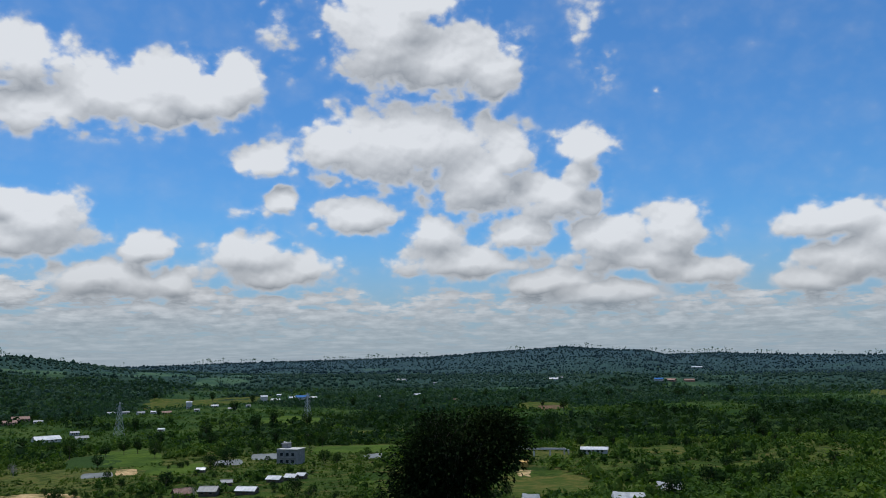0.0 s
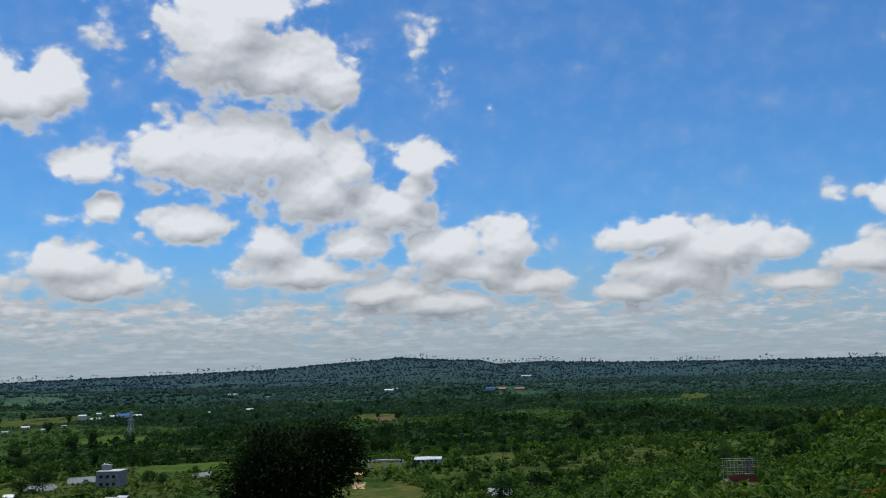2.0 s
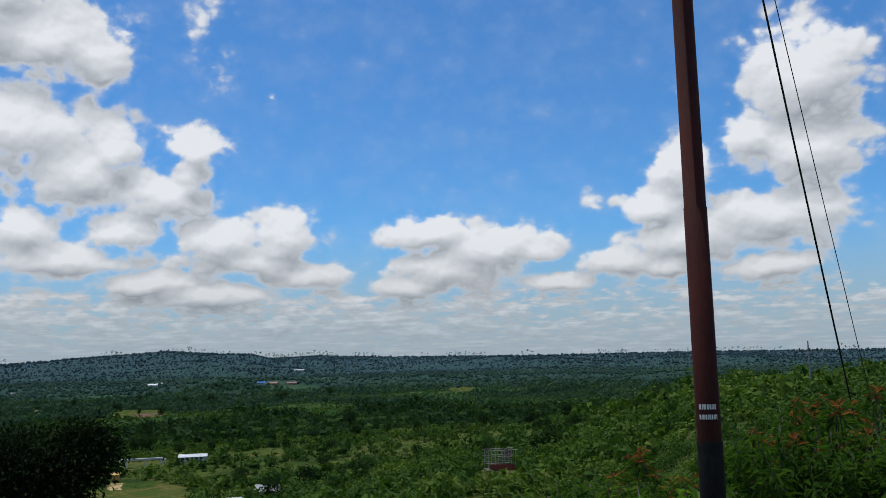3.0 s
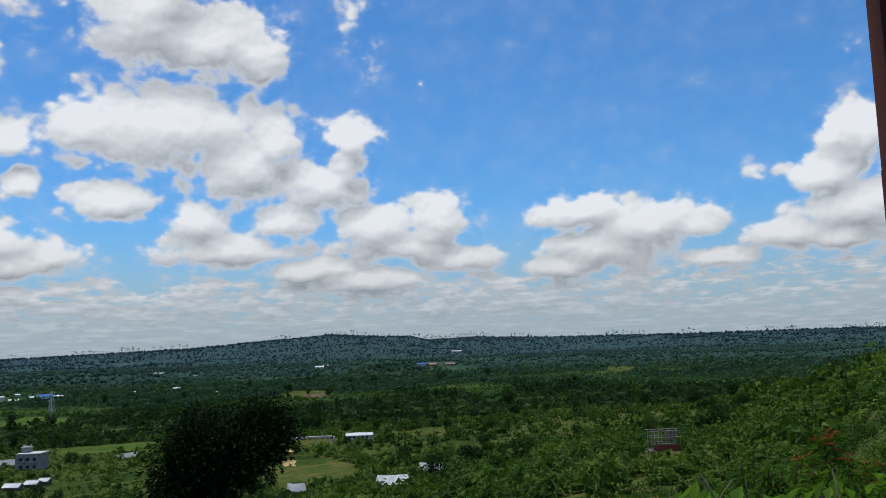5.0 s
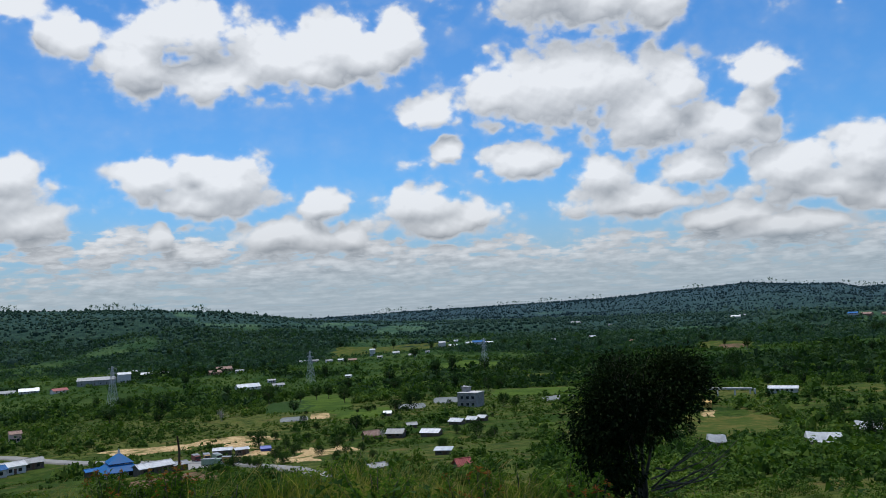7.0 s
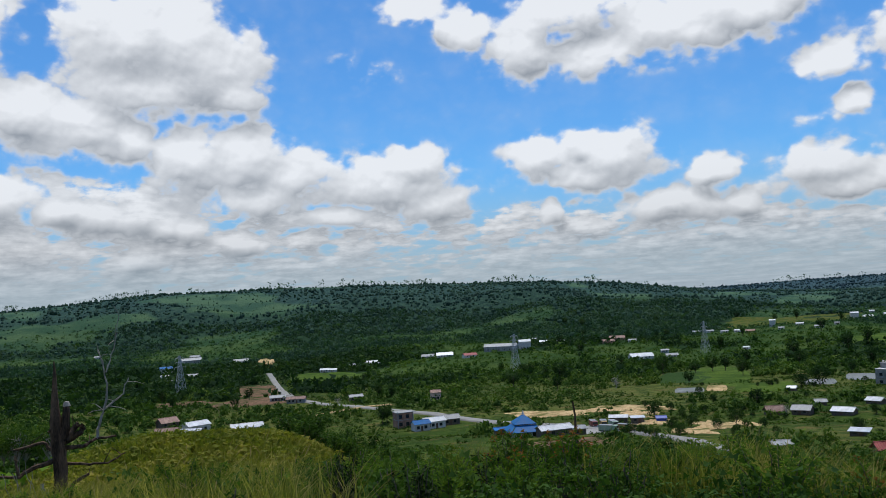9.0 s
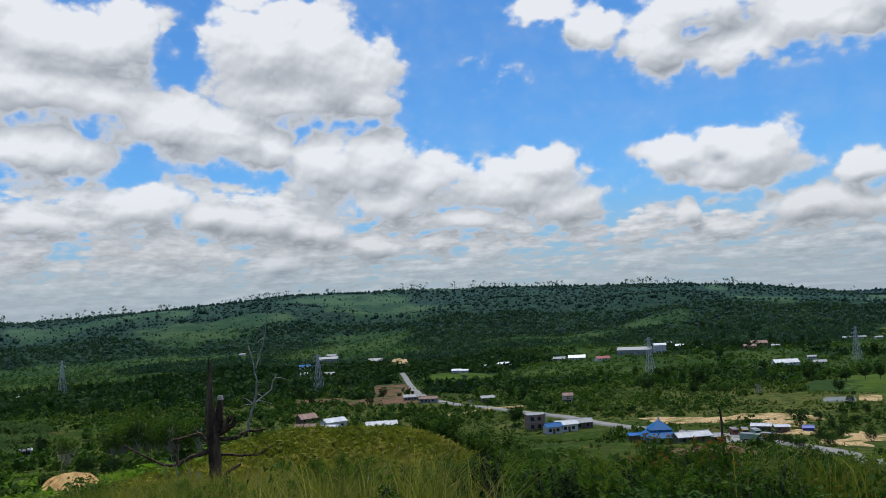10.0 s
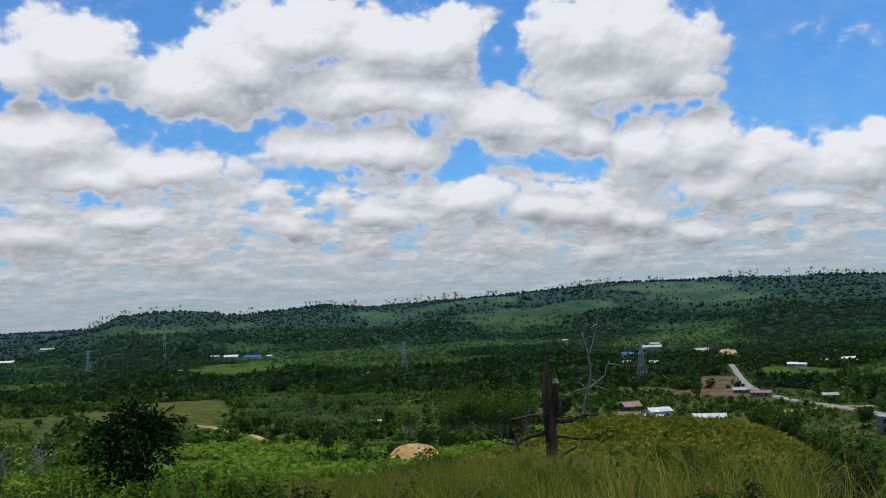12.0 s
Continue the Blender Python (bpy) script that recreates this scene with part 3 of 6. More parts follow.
def ground(x, y):
    """The height of the land."""
    x, y = np.asarray(x, float), np.asarray(y, float)
    r = np.hypot(x, y)
    az = np.degrees(np.arctan2(-x, y))
    k = np.clip(np.searchsorted(AZ_KEYS, az) - 1, 0, len(AZ_KEYS) - 2)
    lo, hi = np.array(AZ_KEYS)[k], np.array(AZ_KEYS)[k + 1]
    f = (az - lo) / (hi - lo)
    f = f * f * (3 - 2 * f)
    ring = np.array(RINGS, float)
    j = np.clip(np.searchsorted(ring, r) - 1, 0, len(ring) - 2)
    g = np.clip((r - ring[j]) / (ring[j + 1] - ring[j]), 0, 1)
    near = (TABLE[k, j] * (1 - g) + TABLE[k, j + 1] * g) * (1 - f) + (TABLE[k + 1, j] * (1 - g) + TABLE[k + 1, j + 1] * g) * f
    edge = TABLE[k, -1] * (1 - f) + TABLE[k + 1, -1] * f
    plain_z = edge + (3.0 - edge) * smooth(330, 850, r)
    z = np.where(r < 330, near, plain_z)
    z = z + waves(x, y, 26, 1, 3) * 0.5 * smooth(25, 90, r) + waves(x, y, 190, 2, 4) * 5.0 * smooth(350, 1100, r)
    kx, ky = polar(*KNOLL)
    a = math.radians(KNOLL[0])
    du, dv = (x - kx) * math.cos(a) + (y - ky) * math.sin(a), -(x - kx) * math.sin(a) + (y - ky) * math.cos(a)
    z = z + 5.0 * np.exp(-(((du - 0.8) / 8.8) ** 2) ** 1.4 - ((dv / 13.0) ** 2) ** 1.2)
    for ridge, dist, start in ((RIDGE_NEAR, NEAR_R, 1150.0), (RIDGE_FAR, FAR_R, 2300.0)):
        up = np.interp(az, [q[0] for q in ridge], [q[1] for q in ridge])
        top = 72 + dist * np.tan(np.radians(up)) - 9
        rise = smooth(start, dist, r) ** 1.25
        fall = 1 - 0.5 * smooth(dist, dist + 900, r)
        hump = top * rise * fall + waves(x, y, 330, 3, 4) * 24 * np.sin(np.pi * np.clip(rise, 0, 1)) * (r < dist)
        z = np.maximum(z, hump) + 0.0
    return z


def spot_at(az, r):
    x, y = polar(az, r)
    return Vector((float(x), float(y), float(ground(x, y))))


def reach(az, el, r0=20.0):
    """The distance at which a sight line el degrees up meets the land."""
    r = np.geomspace(r0, 4800, 4000)
    x, y = polar(az, r)
    under = np.nonzero(EYE.z + r * math.tan(math.radians(el)) < ground(x, y))[0]
    return float(r[under[0]]) if len(under) else 4800.0


def mesh_from(name, verts, faces, mat=None, smooth_shade=False):
    """One mesh from arrays of points and of faces with the same number of corners."""
    verts, faces = np.asarray(verts, np.float32), np.asarray(faces, np.int32)
    me = bpy.data.meshes.new(name)
    me.vertices.add(len(verts))
    me.vertices.foreach_set("co", verts.ravel())
    n = faces.shape[1]
    me.loops.add(faces.size)
    me.loops.foreach_set("vertex_index", faces.ravel())
    me.polygons.add(len(faces))
    me.polygons.foreach_set("loop_start", np.arange(0, faces.size, n, dtype=np.int32))
    me.polygons.foreach_set("use_smooth", np.full(len(faces), smooth_shade))
    me.update(calc_edges=True)
    if mat:
        me.materials.append(mat)
    return me


def forest(x, y):
    """How closed the woods are, 0 to 1."""
    x, y = np.asarray(x, float), np.asarray(y, float)
    r = np.hypot(x, y)
    az = np.degrees(np.arctan2(-x, y))
    v = waves(x, y, 170, 4, 4) + 0.26 + 0.25 * smooth(2300, 2900, r) + 0.30 * smooth(14, -6, az) * smooth(500, 900, r)
    v = v - 0.22 * smooth(72, 60, az) * smooth(42, 54, az) * smooth(1500, 1900, r)
    # one zone made more closed and darker to stand in for a cloud shadow
    dark = smooth(39, 46, az) * smooth(640, 760, r) * smooth(1150, 1000, r)
    return smooth(-0.35, 0.35, v + 0.45 * dark)


def land():
    az = np.unique(np.concatenate([np.arange(-180, -66, 3.0), np.arange(-66, 100, 0.34), np.arange(100, 180, 3.0)]))
    r = np.concatenate([[0.0], np.geomspace(1.2, 4950, 250)])
    gx, gy = polar(az[None, :], r[:, None])
    gz = ground(gx, gy)
    m, n = gx.shape
    i, j = np.meshgrid(np.arange(m - 1), np.arange(n), indexing="ij")
    k = (j + 1) % n
    faces = np.stack([i * n + j, i * n + k, (i + 1) * n + k, (i + 1) * n + j], -1).reshape(-1, 4)[:, ::-1]
    verts = np.stack([gx, gy, gz], -1).reshape(-1, 3)
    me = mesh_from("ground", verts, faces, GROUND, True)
    me.attributes.new("forest", "FLOAT", "POINT").data.foreach_set("value", forest(verts[:, 0], verts[:, 1]).astype(np.float32))
    tagged(new("ground", me),
           "green hilltop falling to a wide valley of grass and woods", "ground", kind="structure")


land()

# ---- woods and scrub that nobody could count ----
rng = np.random.RandomState(7)


def lump_proto(seed, detail):
    """A crown far off: a lumpy dome."""
    bm = bmesh.new()
    bmesh.ops.create_icosphere(bm, subdivisions=detail, radius=1.0)
    r = random.Random(seed)
    for v in bm.verts:
        v.co *= 1 + r.uniform(-0.28, 0.28)
        v.co.z = max(v.co.z, -0.45)
    bmesh.ops.triangulate(bm, faces=[f for f in bm.faces])
    low = [f for f in bm.faces if f.calc_center_median().z < -0.4]
    bmesh.ops.delete(bm, geom=low, context="FACES")
    bm.verts.index_update()
    data = np.array([v.co[:] for v in bm.verts]), np.array([[v.index for v in f.verts] for f in bm.faces])
    bm.free()
    return data


def spray_proto(seed, count, size, flat=1.0, core=True):
    """A crown nearer by: leaf sprays standing out all over an uneven dome."""
    r = np.random.RandomState(seed)
    verts, faces = [], []
    heads = r.normal(size=(5, 3)) * (0.38, 0.38, 0.25)
    for k in range(count):
        d = r.normal(size=3)
        d /= np.linalg.norm(d)
        if d[2] < -0.5:
            d[2] = -d[2]
        head = heads[k % 5]
        c = head + d * (0.45 + 0.22 * r.rand()) * (1, 1, flat)
        a = np.cross(d, r.normal(size=3))
        a /= np.linalg.norm(a)
        b = np.cross(d, a) + d * r.uniform(-0.5, 0.8)
        s = size * r.uniform(0.6, 1.4)
        m = len(verts)
        verts += [c - a * s * 0.6, c + b * s * 0.9, c + a * s * 0.6 - b * s * 0.15]
        faces.append((m, m + 1, m + 2))
    verts, faces = np.array(verts), np.array(faces)
    if core:
        cv, cf = lump_proto(seed, 1)
        faces = np.concatenate([faces, cf + len(verts)])
        verts = np.concatenate([verts, cv * (0.42, 0.42, 0.36)])
    return verts, faces


def scatter(name, protos, x, y, size, tall, mat, sink=0.1, label="", kind="stuff", category="woods"):
    """One mesh of many crowns standing on the land."""
    z = ground(x, y)
    turn, pick = rng.rand(len(x)) * 6.283, rng.randint(len(protos), size=len(x))
    vs, fs, base = [], [], 0
    for k, (pv, pf) in enumerate(protos):
        m = np.nonzero(pick == k)[0]
        if not len(m):
            continue
        c, s = np.cos(turn[m])[:, None], np.sin(turn[m])[:, None]
        px = (pv[None, :, 0] * c - pv[None, :, 1] * s) * size[m, None]
        py = (pv[None, :, 0] * s + pv[None, :, 1] * c) * size[m, None]
        pz = (pv[None, :, 2] + 0.45) * tall[m, None]
        v = np.stack([px + x[m, None], py + y[m, None], pz + z[m, None] - sink * tall[m, None]], -1)
        f = pf[None] + (np.arange(len(m)) * len(pv))[:, None, None] + base
        vs.append(v.reshape(-1, 3))
        fs.append(f.reshape(-1, 3))
        base += len(m) * len(pv)
    ob = new(name, mesh_from(name, np.concatenate(vs), np.concatenate(fs), mat))
    return tagged(ob, label, category, kind=kind)


CLEARINGS = []                           # bearing, distance, half width, half depth: places kept free of trees


def clearing(az, r, half_w, half_d):
    CLEARINGS.append((az, r, half_w, half_d))


def free(x, y):
    ok = np.ones(len(x), bool)
    for az, r, hw, hd in CLEARINGS:
        cx, cy = polar(az, r)
        a = math.radians(az)
        u, v = (x - cx) * math.cos(a) + (y - cy) * math.sin(a), -(x - cx) * math.sin(a) + (y - cy) * math.cos(a)
        ok &= (u / hw) ** 2 + (v / hd) ** 2 > 1
    return ok


BARE = []                                # the clearings that stay bare: roads, yards, sand


def off_roads(x, y):
    ok = np.ones(len(x), bool)
    for az, r, hw, hd in BARE:
        cx, cy = polar(az, r)
        a = math.radians(az)
        u, v = (x - cx) * math.cos(a) + (y - cy) * math.sin(a), -(x - cx) * math.sin(a) + (y - cy) * math.cos(a)
        ok &= (u / hw) ** 2 + (v / hd) ** 2 > 0.8
    return ok


def sow(count, r0, r1, az0=-63.0, az1=98.0, power=2.0):
    """Random places in a sector, even over its area."""
    r = (r0 ** power + rng.rand(count) * (r1 ** power - r0 ** power)) ** (1 / power)
    az = az0 + rng.rand(count) * (az1 - az0)
    x, y = polar(az, r)
    return az, r, x, y

# ---- fields, bare earth and the road, laid on the land ----


def part(name, bm, mat, parent=None, label=""):
    """One mesh object from a bmesh, under its thing."""
    me = bpy.data.meshes.new(name)
    bm.to_mesh(me)
    bm.free()
    me.materials.append(mat)
    ob = new(name, me)
    if parent:
        ob.parent = parent
    if label:
        ob["label"] = label
    return ob


def part_mesh(name, verts, faces, mat, parent=None, label="", smooth_shade=False):
    ob = new(name, mesh_from(name, verts, faces, mat, smooth_shade))
    if parent:
        ob.parent = parent
    if label:
        ob["label"] = label
    return ob


def field(name, az0, az1, el_far, el_near, mat, label, lift=0.15, ragged=0.25, category="field", keep_clear=True):
    """A plot of ground between two bearings, drawn out from a near edge to a far one, with an uneven outline."""
    mid, lift = (az0 + az1) / 2, max(lift, 0.4)
    r0, r1 = reach(mid, el_near), reach(mid, el_far)
    cx, cy = polar(mid, (r0 + r1) / 2)
    half_w, half_d = math.radians(abs(az1 - az0) / 2) * (r0 + r1) / 2, (r1 - r0) / 2
    if keep_clear:
        clearing(mid, (r0 + r1) / 2, half_w * 1.1, half_d * 1.05)
        if mat in (SAND, ROAD, BED_GREY, CROP_DARK, CROP_GREEN):
            BARE.append(CLEARINGS[-1])
    a = math.radians(mid)
    verts, faces, n, rings = [], [], 40, 7
    seed = random.random() * 50
    for k in range(rings):
        f = k / (rings - 1)
        for j in range(n):
            t = 6.2832 * j / n
            c, s = math.cos(t), math.sin(t)
            box = 1 / max(abs(c), abs(s)) ** 0.75
            edge = box * (1 + ragged * noise.noise((c * 1.7 + seed, s * 1.7, 0)) + ragged * 0.5 * noise.noise((c * 6 + seed, s * 6, 3)))
            u, v = c * f * edge * half_w, s * f * edge * half_d
            x, y = cx + u * math.cos(a) - v * math.sin(a), cy + u * math.sin(a) + v * math.cos(a)
            verts.append((x, y, float(ground(x, y)) + lift * (1 if k < rings - 1 else -1)))
    for k in range(rings - 1):
        for j in range(n):
            m = (j + 1) % n
            faces.append((k * n + j, k * n + m, (k + 1) * n + m, (k + 1) * n + j))
    return tagged(new(name, mesh_from(name, verts, np.array(faces)[:, ::-1], mat, True)), label, category, kind="structure")


def strip(name, stations, width, mat, label, lift=0.55, category="road"):
    """A road through places given by bearing and distance, with a low raised edge."""
    pts = np.array([polar(az, r) for az, r in stations], float)
    t = np.linspace(0, len(pts) - 1, (len(pts) - 1) * 12 + 1)
    cx, cy = np.interp(t, range(len(pts)), pts[:, 0]), np.interp(t, range(len(pts)), pts[:, 1])
    for _ in range(6):
        cx[1:-1], cy[1:-1] = (cx[:-2] + 2 * cx[1:-1] + cx[2:]) / 4, (cy[:-2] + 2 * cy[1:-1] + cy[2:]) / 4
    dx, dy = np.gradient(cx), np.gradient(cy)
    d = np.hypot(dx, dy)
    nx, ny = -dy / d, dx / d
    offs = np.array([-0.54, -0.5, -0.2, 0.2, 0.5, 0.54]) * width
    x, y = cx[:, None] + nx[:, None] * offs, cy[:, None] + ny[:, None] * offs
    base = np.maximum(ground(x, y), ground(cx, cy)[:, None] - 0.3)
    z = base + np.array([-0.4, lift, lift, lift, lift, -0.4])
    m, n = x.shape
    i, j = np.meshgrid(np.arange(m - 1), np.arange(n - 1), indexing="ij")
    faces = np.stack([i * n + j, i * n + j + 1, (i + 1) * n + j + 1, (i + 1) * n + j], -1).reshape(-1, 4)
    for az, r in zip(np.degrees(np.arctan2(-cx, cy)), np.hypot(cx, cy)):
        clearing(float(az), float(r), width * 1.3, max(width * 1.4, 11.0))
        BARE.append(CLEARINGS[-1])
    return tagged(new(name, mesh_from(name, np.stack([x, y, z], -1).reshape(-1, 3), faces[:, ::-1], mat, True)), label, category,
                  kind="structure")


strip("road", [(49.4, 900), (48.9, 760), (47.9, 557), (45.3, 487), (41, 419), (37.5, 376), (34.5, 350), (30, 331), (26.4, 292),
               (22.8, 246), (20.2, 214), (17.5, 185)], 5.2, ROAD, "pale concrete country road winding through the valley")
strip("track", [(46.6, 430), (45, 440), (43.2, 455), (41.5, 460)], 3.0, SAND, "pale sandy farm track through grass")
strip("track", [(84.2, 330), (82.5, 285), (80.6, 245), (79.5, 225)], 2.6, SAND, "narrow sandy path across a green slope")
strip("track", [(69.0, 118), (66.5, 117), (64.0, 118), (62.5, 119)], 1.6, SAND, "narrow bare path along the hillside", lift=0.1)
field("paved_yard", 30.5, 25.5, -8.95, -9.55, ROAD, "pale paved yard where trucks are parked", 0.22, 0.15, "yard")
field("sand_bank", 33.9, 28.2, -7.95, -8.35, SAND, "long strip of bare sandy ground", 0.15, 0.5, "bare ground")
field("sand_bank", 28.6, 23.3, -7.75, -8.15, SAND, "long strip of bare sandy ground", 0.15, 0.6, "bare ground")
field("sand_bank", 26.2, 24.0, -8.1, -8.6, SAND, "bare sandy ground worn into grass", 0.15, 0.6, "bare ground")
field("sand_bank", 25.4, 23.2, -8.75, -9.05, SAND, "bare sandy ground worn into grass", 0.15, 0.6, "bare ground")
field("sand_bank", 22.0, 17.9, -8.85, -9.4, SAND, "bare sandy ground worn into grass", 0.15, 0.6, "bare ground")
field("sand_bank", 23.2, 20.6, -9.3, -9.65, SAND, "bare sandy ground worn into grass", 0.15, 0.7, "bare ground")
field("earth_field", 33.0, 26.5, -9.8, -10.6, EARTH, "brown bare earth beside the road", 0.12, 0.4, "bare ground")
field("covered_beds", 22.9, 20.9, -6.8, -7.08, BED_GREY, "crop beds under pale grey plastic sheeting", 0.3, 0.05)
field("sand_plot", 20.9, 19.5, -6.68, -7.02, SAND, "square of pale dug soil", 0.3, 0.1)
field("dark_crop", 23.8, 20.3, -5.75, -6.5, CROP_DARK, "oval plot of dark green crop", 0.3, 0.1)
field("green_crop", 19.4, 15.2, -6.55, -7.15, CROP_GREEN, "flat bright green crop field", 0.15, 0.12)
field("covered_beds", 15.1, 13.1, -6.4, -6.75, BED_GREY, "crop beds under pale grey plastic sheeting", 0.3, 0.06)
field("grey_field", 12.8, 10.6, -6.1, -6.5, BED_GREY, "grey ploughed plot with planted rows", 0.2, 0.15)
field("green_crop", 9.0, 2.8, -5.75, -6.2, CROP_GREEN, "flat bright green crop field", 0.2, 0.15)
field("grey_field", 5.5, 3.2, -6.3, -6.6, BED_GREY, "grey ploughed plot with planted rows", 0.2, 0.2)
field("green_meadow", 12.5, 7.5, -3.75, -4.35, CROP_GREEN, "bright green grassy rise between woods", 0.3, 0.3, "meadow")
field("dry_meadow", 6.5, 2.5, -4.75, -5.2, DRY_GRASS, "dry yellow-green pasture", 0.2, 0.3, "meadow")
field("dry_meadow", 19.5, 10.8, -2.55, -2.95, DRY_GRASS, "dry yellow-green slope above the village", 0.5, 0.3, "meadow")
field("green_meadow", 21.9, 18.0, -5.45, -6.6, CROP_GREEN, "bright green grassy hillock", 0.25, 0.4, "meadow")
field("dry_meadow", -4.6, -8.3, -3.15, -3.6, DRY_GRASS, "dry clearing among dark trees", 0.4, 0.3, "meadow")
field("earth_field", -6.0, -7.8, -3.35, -3.62, EARTH, "small bare earth patch in a clearing", 0.6, 0.4, "bare ground")
field("dry_meadow", -12.6, -15.6, -5.95, -6.35, DRY_GRASS, "dry yellow clearing among scrub", 0.3, 0.4, "meadow")
field("earth_field", -11.7, -12.9, -2.15, -2.5, EARTH, "square of brown cleared soil", 1.0, 0.15, "bare ground")
field("earth_field", -26.2, -28.2, -2.3, -2.75, DRY_GRASS, "brownish cleared plot on a rise", 0.8, 0.3, "meadow")
field("dry_meadow", -2.8, -9.5, -7.6, -9.3, DRY_GRASS, "dry yellow grass slope with a sandy path", 0.1, 0.3, "meadow")
field("sand_bank", -4.6, -5.6, -7.5, -8.0, SAND, "bare sandy patch beside a farm building", 0.2, 0.6, "bare ground")
field("earth_field", 51.6, 48.6, -5.0, -5.8, EARTH, "cleared brown earth terrace by the road", 0.4, 0.15, "bare ground")
field("earth_field", 53.2, 47.8, -5.85, -6.35, EARTH, "bare red earth building site", 0.25, 0.35, "bare ground")
field("earth_field", 56.8, 53.0, -5.7, -6.0, EARTH, "bare red earth bank", 0.25, 0.4, "bare ground")
field("earth_mound", 50.2, 48.9, -3.45, -3.95, SAND, "pale dug earth heap on the hillside", 2.5, 0.3, "bare ground")
field("green_meadow", 48.0, 43.0, -4.55, -5.25, CROP_GREEN, "green pasture beside the road", 0.3, 0.2, "meadow")
field("green_meadow", 84.5, 78.5, -3.0, -3.75, CROP_GREEN, "bright green meadow before dark woods", 0.4, 0.3, "meadow")
field("green_meadow", 88.0, 82.5, -5.2, -6.6, DRY_GRASS, "open green pasture on the slope", 0.2, 0.25, "meadow")
clearing(70.3, 150, 8, 20)
BARE.append(CLEARINGS[-1])
field("earth_field", 33.5, 26.3, -9.62, -9.78, DRY_GRASS, "dry grass verge by the road", 0.1, 0.4, "meadow")
clearing(KNOLL[0], KNOLL[1] - 4, 15, 26)

# ---- buildings, pylons and vehicles ----


def box(bm, x, y, z, sx, sy, sz, bevel=0.0):
    """A block with its base at z, bevelled if asked."""
    res = bmesh.ops.create_cube(bm, size=1.0)
    bmesh.ops.scale(bm, vec=(sx, sy, sz), verts=res["verts"])
    bmesh.ops.translate(bm, vec=(x, y, z + sz / 2), verts=res["verts"])
    if bevel:
        edges = list({e for v in res["verts"] for e in v.link_edges})
        bmesh.ops.bevel(bm, geom=edges, offset=bevel, segments=1, affect="EDGES")
    return bm


def solid(*boxes, bevel=0.0):
    bm = bmesh.new()
    for b in boxes:
        box(bm, *b, bevel=bevel)
    return bm


def beam(bm, a, b, thick, sides=4):
    """A straight bar from a to b."""
    a, b = Vector(a), Vector(b)
    d = b - a
    res = bmesh.ops.create_cone(bm, cap_ends=True, segments=sides, radius1=thick / 2, radius2=thick / 2, depth=d.length)
    m = Matrix.Translation((a + b) / 2) @ d.to_track_quat("Z", "Y").to_matrix().to_4x4()
    bmesh.ops.transform(bm, matrix=m, verts=res["verts"])
    return bm


def thing(name, az, r, label, category, group="", turn=0.0, lift=0.0, sunk=0.0):
    """An empty on the land whose -y side faces the hill, turned by turn degrees."""
    e = new(name)
    x, y = polar(az, r)
    spots = [float(ground(x + dx, y + dy)) for dx in (-2, 0, 2) for dy in (-2, 0, 2)]
    e.matrix_basis = pose(float(x), float(y), sum(spots) / 9 + lift - sunk, 0, 0, az + turn)
    e.empty_display_size = 0.5
    return tagged(e, label, category, group)


def gable_roof(width, depth, base, rise, over=0.5, ribs=0, thick=0.12, lean=False):
    """Two pitched sheets (or one lean-to) with a thickness and standing ribs."""
    bm = bmesh.new()
    hw, hd = width / 2 + over, depth / 2 + over
    runs = [(-hd, base + rise * 0.25, hd, base + rise)] if lean else [(-hd, base, 0, base + rise), (0, base + rise, hd, base)]
    for y0, z0, y1, z1 in runs:
        v = [bm.verts.new(c) for c in ((-hw, y0, z0), (hw, y0, z0), (hw, y1, z1), (-hw, y1, z1),
                                       (-hw, y0, z0 - thick), (hw, y0, z0 - thick), (hw, y1, z1 - thick), (-hw, y1, z1 - thick))]
        for f in ((0, 1, 2, 3), (7, 6, 5, 4), (0, 4, 5, 1), (1, 5, 6, 2), (2, 6, 7, 3), (3, 7, 4, 0)):
            bm.faces.new([v[k] for k in f])
        for k in range(ribs):
            x = -hw + (k + 0.5) * 2 * hw / ribs
            beam(bm, (x, y0, z0 + 0.02), (x, y1, z1 + 0.02), 0.1, 3)
    if not lean:
        beam(bm, (-hw, 0, base + rise + 0.03), (hw, 0, base + rise + 0.03), 0.24, 5)
    return bm


def wall_shell(width, depth, height, rise=0.0):
    """Four walls with gable ends and a floor, each 0.15 m thick."""
    bm = solid((0, -depth / 2 + 0.075, -1.0, width, 0.15, height + 1), (0, depth / 2 - 0.075, -1.0, width, 0.15, height + 1),
               (-width / 2 + 0.075, 0, -1.0, 0.15, depth - 0.3, height + 1), (width / 2 - 0.075, 0, -1.0, 0.15, depth - 0.3, height + 1))
    if rise:
        for x in (-width / 2 + 0.075, width / 2 - 0.075):
            vs = [bm.verts.new((x + s * 0.07, y, z)) for s in (-1, 1) for y, z in ((-depth / 2, height), (depth / 2, height), (0, height + rise - 0.1))]
            for f in ((0, 1, 2), (5, 4, 3), (0, 3, 4, 1), (1, 4, 5, 2), (2, 5, 3, 0)):
                bm.faces.new([vs[k] for k in f])
    return bm


